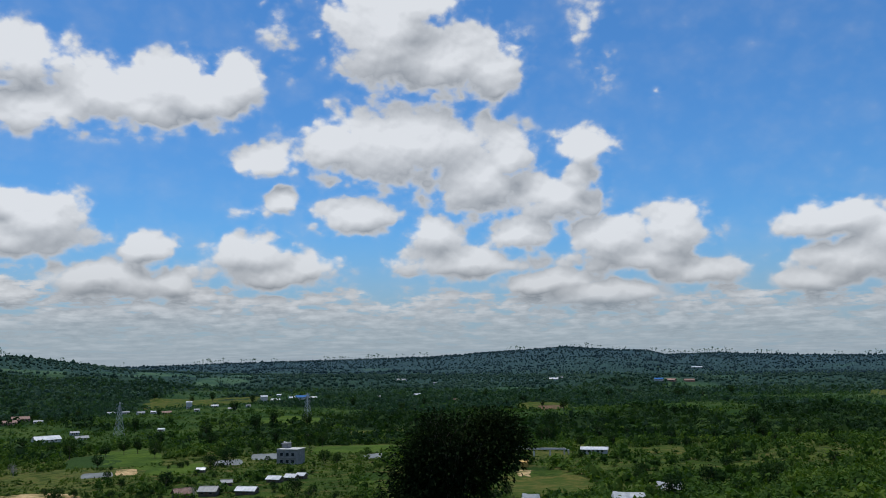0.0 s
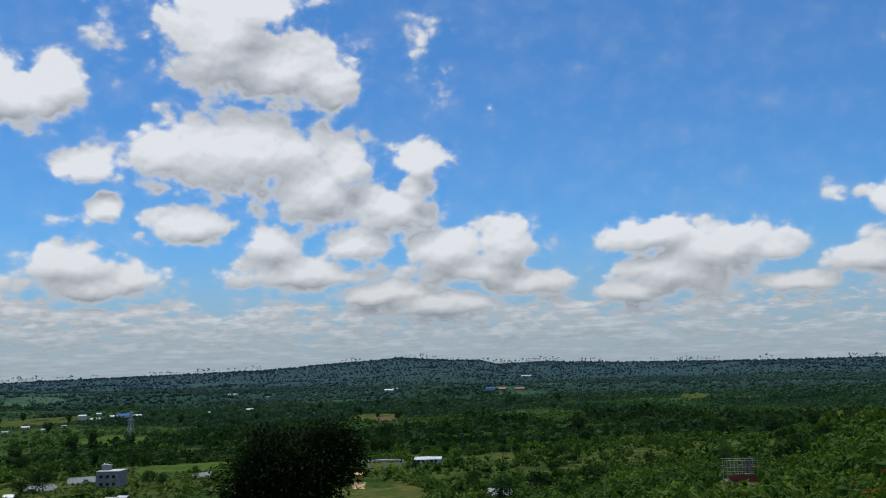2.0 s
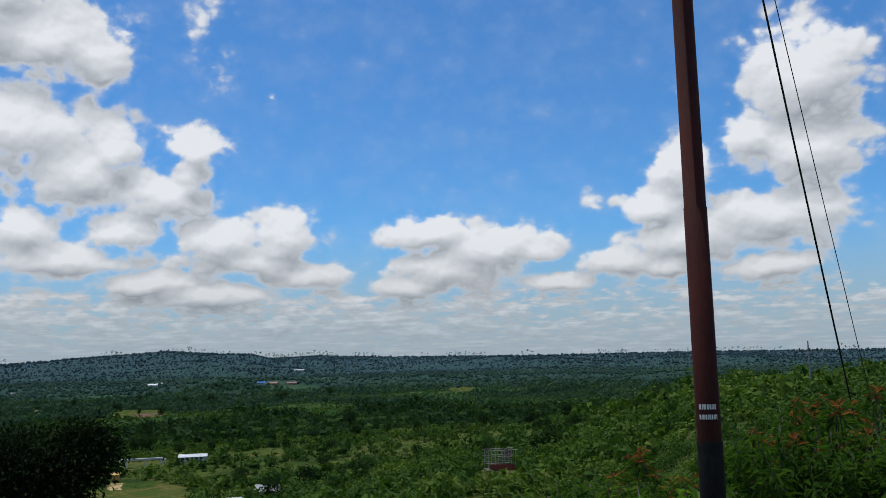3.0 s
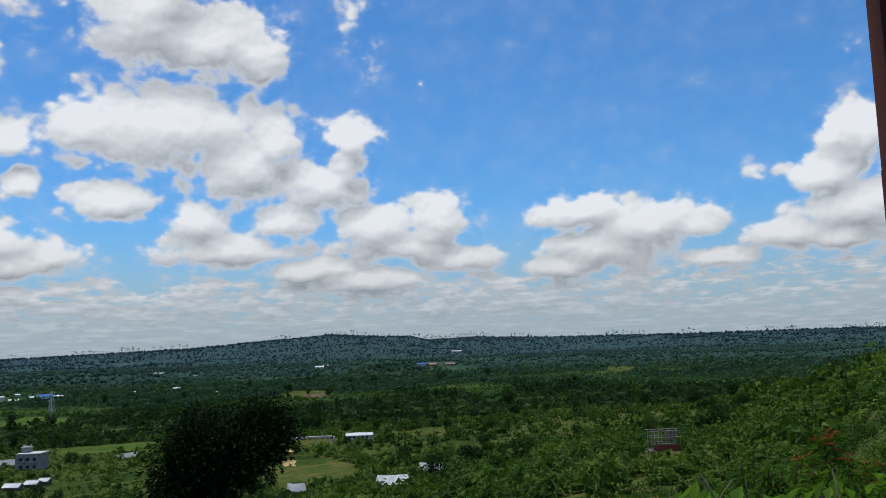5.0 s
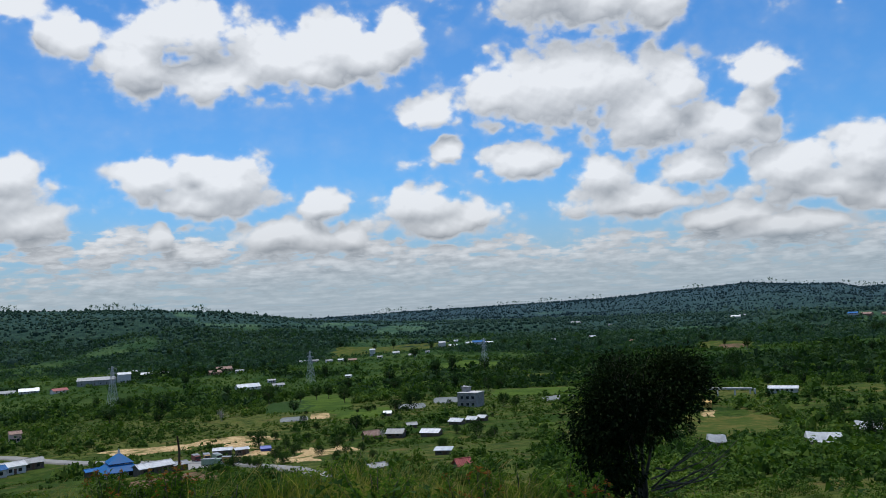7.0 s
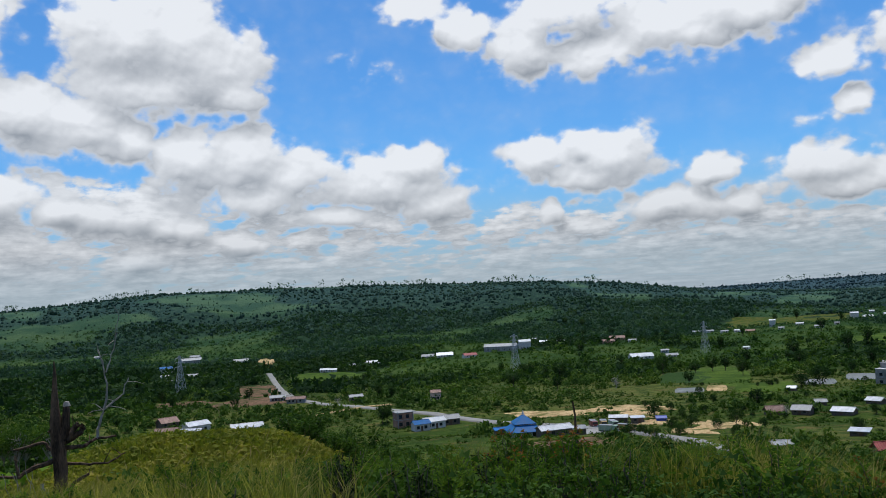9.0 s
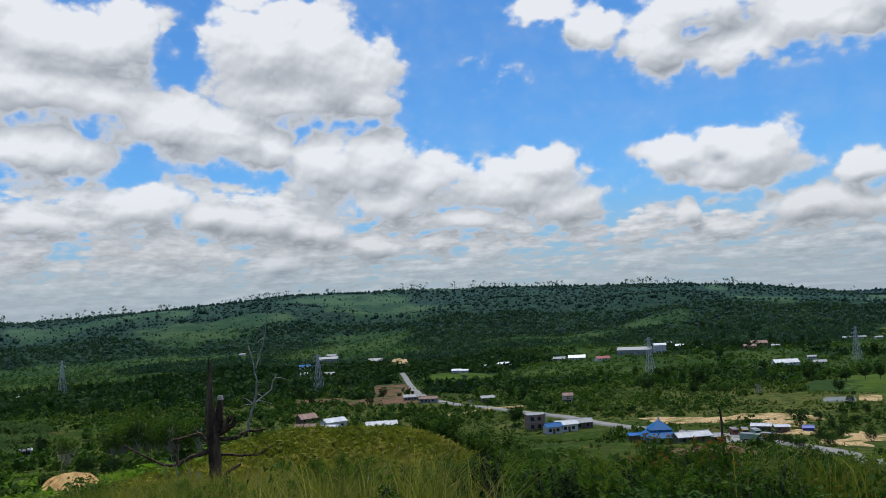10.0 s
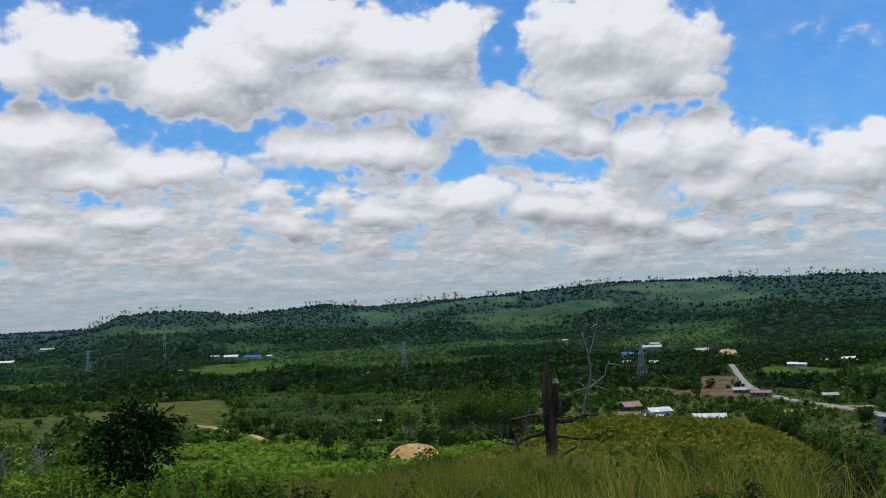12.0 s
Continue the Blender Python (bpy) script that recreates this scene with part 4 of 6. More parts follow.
def house(az, r, width, depth, height, rise, wall, roof, label, turn=0.0, windows=2, door=True, name="house", group="", over=0.5,
          ribs=0, lean=False, sunk=0.0, clear=True, category="house"):
    if name == "hut":
        width, depth, height = width * 0.86, depth * 0.9, max(height * 0.72, 1.3)
    e = thing(name, az, r, label, category, group, turn, sunk=sunk)
    part("wall", wall_shell(width, depth, height, 0 if lean else rise), wall, e)
    part("roof", gable_roof(width, depth, height, rise, over, ribs, lean=lean), roof, e)
    gap = width / (windows + 1 + (1 if door else 0))
    slots = [-width / 2 + gap * (k + 0.8) for k in range(windows + (1 if door else 0))]
    for k, x in enumerate(slots):
        if door and k == len(slots) // 2:
            part("door", solid((x, -depth / 2 - 0.03, 0, 0.95, 0.08, min(2.05, height - 0.2)), bevel=0.02), DOOR_WOOD, e)
        else:
            win = part("window", solid((x, -depth / 2 - 0.02, min(0.95, height - 0.6), 1.1, 0.05, max(min(1.15, height - 1.3), 0.35))), DARK_GLASS, e)
            part("frame", solid((x, -depth / 2 - 0.05, 0.88, 1.3, 0.06, 0.08), (x, -depth / 2 - 0.05, 0.9 + max(min(1.15, height - 1.3), 0.35), 1.3, 0.06, 0.08),
                                (x - 0.6, -depth / 2 - 0.05, 0.95, 0.08, 0.06, max(min(1.15, height - 1.3), 0.35)),
                                (x + 0.6, -depth / 2 - 0.05, 0.95, 0.08, 0.06, max(min(1.15, height - 1.3), 0.35))), PLANK, win)
    if clear:
        clearing(az, r - 3, width * 0.6 + 1.0, depth * 0.6 + 6)
        BARE.append(CLEARINGS[-1])
    return e


def pyramid(bm, half0, z0, half1, z1, thick=0.15):
    """A hipped skirt of roof from a wide square to a narrow one."""
    ring = []
    for h, z in ((half0, z0), (half1, z1), (half1, z1 - thick), (half0, z0 - thick)):
        ring.append([bm.verts.new((sx * h, sy * h, z)) for sx, sy in ((-1, -1), (1, -1), (1, 1), (-1, 1))])
    for a, b in ((0, 1), (1, 2), (2, 3), (3, 0)):
        for k in range(4):
            m = (k + 1) % 4
            bm.faces.new((ring[a][k], ring[a][m], ring[b][m], ring[b][k]))
    return bm


def mosque(az, r, size, label, turn=10.0, name="mosque"):
    e = thing(name, az, r, label, "mosque", turn=turn)
    s = size / 11.2
    part("wall", solid((0, 0, -1, 8.6 * s, 8.6 * s, 3.3 * s)), PLASTER, e)
    for sx in (-1, 0, 1):
        part("window", solid((sx * 2.6 * s, -4.33 * s, 0.5 * s, 1.3 * s, 0.08, 1.4 * s)), DARK_GLASS, e)
    for sx in (-1, -0.34, 0.34, 1):
        for sy in (-1, 1):
            part("column", solid((sx * 5.0 * s, sy * 5.0 * s, -0.8, 0.28 * s, 0.28 * s, 3.0 * s)), PLASTER, e)
    part("lower_roof", pyramid(bmesh.new(), 5.7 * s, 2.1 * s, 3.3 * s, 4.0 * s), TIN_BLUE, e)
    band = part("clerestory", solid((0, 0, 3.75 * s, 6.0 * s, 6.0 * s, 0.75 * s)), PLASTER, e, "white band with small openings")
    for k in range(7):
        part("opening", solid(((k - 3) * 0.82 * s, -3.02 * s, 4.05 * s, 0.4 * s, 0.06, 0.36 * s)), DARK_GLASS, band)
    part("upper_roof", pyramid(bmesh.new(), 3.6 * s, 4.4 * s, 0.45 * s, 6.9 * s), TIN_BLUE, e)
    bm = bmesh.new()
    bmesh.ops.create_cone(bm, cap_ends=True, segments=10, radius1=0.55 * s, radius2=0.05 * s, depth=1.6 * s)
    bmesh.ops.translate(bm, vec=(0, 0, 7.6 * s), verts=bm.verts)
    part("finial", bm, TIN_WHITE, e, "pale pointed metal finial")
    clearing(az, r - 6, size * 0.9, size * 1.6)
    return e


def pylon(az, r, tall, turn=0.0, group="power line pylons"):
    e = thing("pylon", az, r, "grey galvanised lattice power pylon standing among trees", "pylon", group, turn)
    half = lambda z: 3.4 * (1 - z / tall) ** 1.15 + 0.45
    levels = [tall * f for f in (0, 0.2, 0.37, 0.52, 0.64, 0.74, 0.83, 0.91, 1.0)]
    for sx, sy in ((-1, -1), (1, -1), (1, 1), (-1, 1)):
        bm = bmesh.new()
        for z0, z1 in zip(levels, levels[1:]):
            beam(bm, (sx * half(z0), sy * half(z0), z0 - (1.5 if z0 == 0 else 0)), (sx * half(z1), sy * half(z1), z1), 0.28, 4)
        part("leg", bm, STEEL, e)
    bm = bmesh.new()
    for z0, z1 in zip(levels, levels[1:]):
        a, b = half(z0), half(z1)
        for s in (-1, 1):
            beam(bm, (-a, s * a, z0), (b, s * b, z1), 0.2, 3)
            beam(bm, (a, s * a, z0), (-b, s * b, z1), 0.2, 3)
            beam(bm, (s * a, -a, z0), (s * b, b, z1), 0.2, 3)
            beam(bm, (s * a, a, z0), (s * b, -b, z1), 0.2, 3)
            beam(bm, (-b, s * b, z1), (b, s * b, z1), 0.2, 3)
    part("bracing", bm, STEEL, e)
    for f, w in ((0.70, 4.6), (0.82, 4.0), (0.94, 3.4)):
        bm = bmesh.new()
        for s in (-1, 1):
            for t in (-0.4, 0.4):
                beam(bm, (s * 0.4, t, tall * f), (s * w, 0, tall * f), 0.22, 3)
            beam(bm, (s * 0.4, 0, tall * f + 1.3), (s * w, 0, tall * f), 0.2, 3)
            beam(bm, (s * w, 0, tall * f), (s * w, 0, tall * f - 1.6), 0.22, 5)
        part("crossarm", bm, STEEL, e)
    clearing(az, r - 8, 6, 16)
    return e


def mast(az, r, tall):
    e = thing("radio_mast", az, r, "tall red and white lattice radio mast", "mast")
    n = 7
    for k in range(n):
        bm, z0, z1 = bmesh.new(), tall * k / n, tall * (k + 1) / n
        h0, h1 = 2.6 - 1.9 * k / n, 2.6 - 1.9 * (k + 1) / n
        c = [(-1, -1), (1, -1), (1, 1), (-1, 1)]
        for q in range(4):
            (ax, ay), (bx, by) = c[q], c[(q + 1) % 4]
            beam(bm, (ax * h0, ay * h0, z0 - (2 if k == 0 else 0)), (ax * h1, ay * h1, z1), 0.5, 4)
            beam(bm, (ax * h0, ay * h0, z0), (bx * h1, by * h1, z1), 0.3, 3)
            beam(bm, (bx * h0, by * h0, z0), (ax * h1, ay * h1, z1), 0.3, 3)
            beam(bm, (ax * h1, ay * h1, z1), (bx * h1, by * h1, z1), 0.3, 3)
        part("section", bm, MAST_RED if k % 2 else MAST_WHITE, e, "red painted lattice" if k % 2 else "white painted lattice")
    return e


def truck(az, r, paint, label, turn):
    e = thing("truck", az, r, label, "truck", "trucks parked by the road", turn, lift=0.2)
    part("chassis", solid((0, 0, 0.5, 2.0, 6.2, 0.25)), TYRE, e)
    cab = part("cab", solid((0, -2.3, 0.7, 2.1, 1.6, 1.75), bevel=0.12), paint, e)
    part("windscreen", solid((0, -3.11, 1.55, 1.8, 0.06, 0.7)), DARK_GLASS, cab)
    part("bumper", solid((0, -3.18, 0.55, 2.1, 0.16, 0.25), bevel=0.03), STEEL, cab)
    for sx in (-0.75, 0.75):
        part("headlight", solid((sx, -3.13, 0.95, 0.3, 0.06, 0.2)), STENCIL, cab)
    part("cargo_bed", solid((0, 0.9, 0.78, 2.25, 4.3, 0.15), (-1.08, 0.9, 0.9, 0.09, 4.3, 1.5), (1.08, 0.9, 0.9, 0.09, 4.3, 1.5),
                            (0, -1.2, 0.9, 2.2, 0.09, 1.5), (0, 3.0, 0.9, 2.2, 0.09, 1.5)), paint, e)
    part("cover", solid((0, 0.9, 2.4, 2.3, 4.3, 0.12), bevel=0.04), TIN_GREY, e, "grey tarpaulin cover")
    for y in (-2.2, 1.9):
        for sx in (-0.95, 0.95):
            bm = bmesh.new()
            bmesh.ops.create_cone(bm, cap_ends=True, segments=14, radius1=0.46, radius2=0.46, depth=0.3)
            bmesh.ops.transform(bm, matrix=pose(sx, y, 0.46, 0, 90, 0), verts=bm.verts)
            wheel = part("wheel", bm, TYRE, e)
            bm = bmesh.new()
            bmesh.ops.create_cone(bm, cap_ends=True, segments=10, radius1=0.24, radius2=0.24, depth=0.34)
            bmesh.ops.transform(bm, matrix=pose(sx, y, 0.46, 0, 90, 0), verts=bm.verts)
            part("rim", bm, STEEL, wheel)
    return e


# by the road
mosque(32.75, 285, 11.4, "village mosque with a tiered bright blue roof")
house(34.3, 298, 4.2, 3.0, 1.9, 0.7, PLANK, TIN_BLUE, "small shed with a bright blue tin roof", 15, 0, True, "shed", category="shed")
house(30.75, 277, 10.5, 5.0, 2.5, 1.2, PLANK, TIN_WHITE, "roadside house with a pale tin roof", 24, 3, ribs=16)
house(29.2, 279, 4.2, 4.0, 2.2, 0.8, PLANK, TIN_GREY, "small dark stall with a grey roof", 20, 1, name="stall", category="stall")
truck(28.15, 322, TRUCK_RED, "dark red cargo truck parked by the road", 12)
truck(27.5, 320, TRUCK_OCHRE, "ochre cargo truck parked by the road", 6)
truck(26.85, 314, TRUCK_GREEN, "faded green cargo truck parked by the road", 16)
truck(27.2, 285, TRUCK_GREEN, "faded green cargo truck parked near grass", 70)
truck(26.0, 288, TRUCK_OCHRE, "ochre cargo truck parked near grass", 62)
house(26.5, 336, 6.5, 4.0, 2.1, 0.7, PLANK, TIN_WHITE, "open roadside stall with a white roof", -5, 1, name="stall", category="stall")
house(25.3, 333, 4.6, 3.0, 2.0, 0.5, PLANK, TIN_WHITE, "low roadside stall with a pale roof", 8, 1, name="stall", lean=True, category="stall")
house(23.8, 334, 3.6, 2.6, 1.3, 0.8, TARP, TARP, "blue tarpaulin shelter on sandy ground", 5, 0, False, "shelter", over=0.3, category="shelter")
# huts in the open field
house(15.25, 345, 7.6, 5.5, 2.6, 1.6, PLANK, TIN_GREY, "dark wooden hut with a grey tin roof", -18, 2, ribs=12, name="hut", category="hut")
house(12.9, 341, 8.6, 5.5, 2.0, 1.3, PLANK, TIN_WHITE, "low hut with a shining white tin roof", -22, 2, ribs=14, name="hut", category="hut")
house(16.9, 346, 7.2, 5.0, 2.0, 1.9, PLANK, TIN_RUST, "old hut with a rusty brown roof", 20, 1, ribs=8, name="hut", category="hut")
house(15.75, 428, 4.2, 3.2, 2.0, 1.0, PLANK, TIN_WHITE, "tiny field hut with a white roof", -15, 1, name="hut", category="hut")
house(14.2, 368, 4.6, 3.5, 1.9, 1.0, PLANK, TIN_GREY, "tiny field hut with a grey roof", 10, 1, name="hut", category="hut")
house(11.15, 372, 6.8, 4.5, 2.0, 1.2, PLANK, TIN_WHITE, "small hut with a white tin roof", -30, 1, ribs=10, name="hut", category="hut")
house(10.1, 376, 5.4, 4.5, 2.0, 1.2, PLANK, TIN_WHITE, "small hut with a white tin roof", -30, 1, ribs=10, name="hut", category="hut")
house(9.45, 381, 4.2, 4.0, 2.0, 1.0, PLANK, TIN_WHITE, "small hut with a white tin roof", -30, 1, name="hut", category="hut")
house(12.15, 252, 5.2, 3.4, 1.6, 0.7, PLANK, TIN_WHITE, "low lean-to hut half hidden by bushes", -12, 1, name="hut", lean=True, category="hut")
house(16.6, 215, 5.0, 3.4, 1.5, 0.8, PLANK, TIN_GREY, "low grey hut half hidden by bushes", 12, 1, name="hut", category="hut")
house(10.95, 199, 3.8, 3.4, 1.2, 1.4, PLANK, TIN_RED, "hut with a dull red roof among bushes", 25, 1, ribs=8, name="hut", category="hut")
house(10.4, 648, 4.6, 3.5, 2.0, 0.9, PLANK, TIN_WHITE, "tiny field hut with a white roof", 0, 1, name="hut", category="hut")


def concrete_house(az, r):
    e = thing("concrete_house", az, r, "unfinished two-storey grey concrete house with flat roof", "house", turn=-28)
    part("wall", solid((0, 0, -1, 11.0, 9.0, 8.4), (-5.0, 1.0, -1, 4.2, 6.0, 7.0)), CONCRETE, e)
    part("roof_slab", solid((0.2, 0, 7.4, 11.6, 9.6, 0.3)), PLASTER, e, "pale flat roof slab")
    part("stair_tower", solid((-3.2, 1.2, 7.7, 3.6, 3.6, 2.3)), CONCRETE, e)
    part("tower_slab", solid((-3.2, 1.2, 10.0, 4.2, 4.2, 0.25)), CONCRETE, e)
    for z in (0.9, 4.4):
        for x in (-3.0, 0.3, 3.4):
            part("window", solid((x, -4.53, z, 1.5, 0.1, 1.4)), DARK_GLASS, e)
    part("ledge", solid((0, -4.7, 3.4, 11.2, 0.7, 0.18)), CONCRETE, e)
    clearing(az, r - 6, 11, 22)


concrete_house(10.15, 452)


def barrier(az, r):
    e = thing("water_trough", az, r, "long white painted beam raised on posts", "structure", turn=-4)
    part("beam", solid((0, 0, 2.9, 24, 1.2, 0.9), bevel=0.06), PLASTER, e)
    for x in (-11, -4, 4, 11):
        part("post", solid((x, 0, -1, 0.7, 0.7, 3.9)), PLASTER, e)
    part("head_box", solid((-12, 0, 2.7, 4.4, 3.0, 2.0), bevel=0.05), PLASTER, e)
    part("end_pillar", solid((13.2, -3, -3.0, 0.9, 0.9, 6.6)), PLASTER, e)
    clearing(az, r - 6, 15, 20)


barrier(-6.3, 436)
house(-5.1, 380, 4.2, 3.4, 3.0, 0.8, YELLOW, YELLOW, "small yellow painted tank hut", 0, 0, False, "hut", over=0.1, category="hut")
house(-9.7, 431, 12.6, 5.0, 2.2, 1.0, PLASTER, TIN_WHITE, "long low building with a white roof", -4, 4, ribs=16)
house(-13.5, 662, 6.4, 4.0, 2.2, 1.0, PLASTER, TIN_WHITE, "small white-roofed hut among trees", 0, 1, name="hut", category="hut")


def tent(az, r, width, label):
    """A shelter of sagging white sheet over a bamboo frame."""
    e = thing("sheet_shelter", az, r, label, "shelter", "white sheet shelters", turn=12)
    rr = random.Random(int(az * 10))
    n, m = 12, 8
    bm = bmesh.new()
    grid = []
    for i in range(n + 1):
        row = []
        for j in range(m + 1):
            u, v = i / n * 2 - 1, j / m * 2 - 1
            z = 3.4 - abs(v) * 1.7 - 0.28 * math.cos(u * 3.1) * 0.5 + rr.uniform(-0.06, 0.06) - 0.5 * max(0, u) ** 2
            row.append(bm.verts.new((u * width / 2, v * width * 0.36, z)))
        grid.append(row)
    for i in range(n):
        for j in range(m):
            bm.faces.new((grid[i][j], grid[i + 1][j], grid[i + 1][j + 1], grid[i][j + 1]))
    bmesh.ops.solidify(bm, geom=bm.faces[:], thickness=0.05)
    part("sheet", bm, SHEET_WHITE, e)
    for sx in (-0.92, 0, 0.92):
        for sy in (-0.34, 0.34):
            bm = bmesh.new()
            beam(bm, (sx * width / 2, sy * width, -1.0), (sx * width / 2, sy * width, 1.75), 0.14, 6)
            part("post", bm, PLANK, e)
    bm = solid((0, 0, -0.6, width * 0.9, width * 0.62, 1.7))
    part("wall", bm, PLANK, e)
    clearing(az, r - 8, width * 0.55, 15)


tent(-11.8, 190, 7.0, "white plastic sheet shelter with dark timber frame")
tent(-14.3, 236, 6.4, "white plastic sheet shelter half hidden by bushes")
tent(-5.5, 219, 4.4, "small white plastic sheet shelter among bushes")


def frame_hut(az, r):
    e = thing("scaffold_hut", az, r, "unfinished hut of pale poles with red panels", "hut", turn=14)
    for x in (-2.5, -1.25, 0, 1.25, 2.5):
        for y in (-1.5, 1.5):
            bm = bmesh.new()
            beam(bm, (x, y, -1.2), (x, y, 4.6 - abs(x) * 0.1), 0.12, 6)
            part("post", bm, PALE_WOOD, e)
    for z in (1.0, 2.2, 3.3, 4.4):
        for y in (-1.5, 1.5):
            bm = bmesh.new()
            beam(bm, (-2.9, y, z), (2.9, y, z), 0.1, 6)
            part("rail", bm, PALE_WOOD, e)
    part("panel", solid((0, -1.6, 1.0, 4.6, 0.06, 1.0)), TIN_RED, e, "red sheet panel")
    part("panel", solid((1.8, 1.6, 2.4, 1.8, 0.06, 1.6)), TIN_RUST, e, "rusty sheet panel")
    part("floor_deck", solid((0, 0, 0.9, 5.4, 3.3, 0.1)), PLANK, e)
    clearing(az, r - 10, 5, 16)


frame_hut(-29.5, 157)
# the houses at the bend
house(39.6, 347, 6.4, 5.0, 2.8, 1.3, PLASTER, TIN_BLUE, "white house with a blue tin roof", 20, 2, ribs=10)
house(38.75, 352, 8.6, 5.5, 2.9, 1.4, PLASTER, TIN_WHITE, "white house with a pale tin roof", 22, 3, ribs=14)
house(37.6, 358, 6.8, 5.0, 2.6, 1.5, PLANK, TIN_GREY, "grey-roofed wooden house at the bend", 15, 2, ribs=10)


def brick_house(az, r):
    e = thing("brick_house", az, r, "unfinished two-storey raw brick house", "house", turn=18)
    part("wall", solid((0, 0, -1, 7.0, 6.0, 7.0)), BRICK, e)
    part("slab", solid((0, 0, 3.0, 7.3, 6.3, 0.25)), CONCRETE, e)
    part("roof_slab", solid((0.6, 0, 6.0, 8.6, 6.8, 0.25)), CONCRETE, e)
    for x in (-2.0, 1.0):
        for z in (0.7, 3.8):
            part("window", solid((x, -3.03, z, 1.4, 0.1, 1.5)), DARK_GLASS, e)
    for x in (-3.2, 3.4):
        part("column", solid((x, -3.2, -1, 0.35, 0.35, 7.6)), CONCRETE, e)
    clearing(az, r - 5, 8, 16)


brick_house(40.75, 360)
house(38.5, 468, 5.0, 4.5, 4.4, 1.3, PINK, TIN_RUST, "tall narrow pink house with brown roof", 10, 2)
house(43.8, 508, 7.6, 5.0, 2.4, 1.2, PLANK, TIN_GREY, "dark wooden house beside the road", 10, 2)
# behind the knoll
house(50.95, 392, 13.5, 7.0, 2.8, 1.5, PLASTER, TIN_WHITE, "long house with a bright white tin roof", 4, 3, ribs=18)
house(54.1, 410, 10.5, 7.0, 3.2, 1.6, PLASTER, TIN_WHITE, "house with a grey-white tin roof", 28, 3, ribs=14)
house(54.4, 392, 9.0, 6.0, 2.4, 1.0, PLANK, TIN_WHITE, "low shed with a bright white tin roof", -24, 2, ribs=12)
house(55.9, 392, 9.0, 6.0, 2.8, 1.3, PLANK, TIN_RUST, "shed with a patchy rusty roof", -12, 2, ribs=10, name="shed", category="shed")
house(55.85, 436, 8.5, 7.0, 2.4, 2.2, PLANK, TIN_RUST, "old house with a steep dark brown roof", 25, 2)
house(48.9, 556, 9.5, 6.0, 2.6, 1.4, CONCRETE, TIN_GREY, "grey house on bare red earth", 4, 3)
house(47.7, 530, 11.0, 5.0, 2.6, 1.3, CONCRETE, TIN_RUST, "low brown-roofed roadside house", -12, 3)
# pylons and the mast
pylon(20.72, 893, 32, 35)
pylon(33.02, 731, 32, 25)
pylon(70.6, 973, 35, 20)
pylon(54.95, 724, 31, 25)
pylon(9.1, 962, 30, 40)
pylon(90.5, 1240, 34, 20)
mast(86.0, 1440, 55)

# the village lines: bearing, downward angle, width; T: tall block, B: blue roof, R: red roof, L: long grey block
WALLS = {"w": PLASTER, "W": PLASTER, "g": PLASTER, "o": BRICK, "T": PLASTER, "B": PLASTER, "R": PLASTER, "r": BRICK, "L": CONCRETE, "b": PLASTER}
ROOFS = {"w": TIN_GREY, "W": TIN_WHITE, "g": TIN_GREY, "o": TIN_RUST, "T": TIN_WHITE, "B": TIN_BLUE, "R": TIN_RED, "r": TIN_RUST, "L": TIN_GREY,
         "b": TIN_BLUE}
SAID = {"w": "village house with a grey tin roof among trees", "W": "village house with a bright white tin roof",
        "g": "village house with a grey-green tin roof", "o": "brick village house with a brown roof", "T": "tall white village building",
        "B": "large village building with a blue roof", "R": "village house with a bright red roof",
        "r": "brick village house with a brown tin roof", "L": "long grey concrete hall", "b": "white building with a blue roof"}


def village(group, rows):
    rr = random.Random(group)
    for code, az, el, w in rows:
        r = reach(az, el)
        w = max(w, 3.4) * 0.86
        h = {"T": 8.5, "L": 5.0, "B": 5.5}.get(code, 2.4)
        roof = TIN_WHITE if code == "w" and rr.random() < 0.4 else ROOFS[code]
        house(az, r, w, min(w * 0.7, 11), h, min(w * 0.16, 3.0), WALLS[code], roof, SAID[code], rr.uniform(-25, 25),
              2 if w < 14 else 4, True, group=group)


village("village on the rise", [
    ("w", 21.27, -3.34, 10.9), ("g", 20.38, -3.32, 10.8), ("w", 19.49, -3.38, 10.6), ("W", 18.69, -3.36, 8.4), ("o", 17.93, -3.42, 12.9),
    ("T", 16.58, -3.1, 8.8), ("w", 16.09, -3.3, 7.8), ("w", 15.01, -3.08, 11.1), ("w", 13.91, -3.3, 11.7), ("w", 12.91, -3.12, 6.9),
    ("T", 11.91, -2.82, 12.3), ("w", 11.18, -2.8, 15.6), ("w", 10.68, -2.94, 8.8), ("w", 10.05, -2.69, 16.1), ("B", 9.45, -2.79, 23.0),
    ("w", 8.73, -2.71, 14.2), ("w", 10.95, -2.47, 8.5), ("w", 4.43, -2.7, 6.8), ("w", 18.22, -4.48, 7.2)])
village("village in the woods", [
    ("w", 38.83, -4.04, 16.9), ("w", 37.71, -4.02, 22.1), ("R", 36.06, -4.14, 16.1), ("L", 33.93, -3.82, 43.0), ("T", 32.34, -3.79, 15.2),
    ("w", 31.81, -3.3, 12.5), ("W", 31.0, -3.51, 14.4), ("w", 30.05, -3.53, 14.5), ("w", 28.84, -3.35, 11.1), ("r", 26.84, -3.69, 16.2),
    ("r", 26.26, -3.5, 22.0), ("w", 25.27, -3.7, 10.5), ("W", 24.8, -4.8, 25.0), ("w", 23.26, -4.47, 9.2), ("w", 22.85, -4.8, 13.0)])
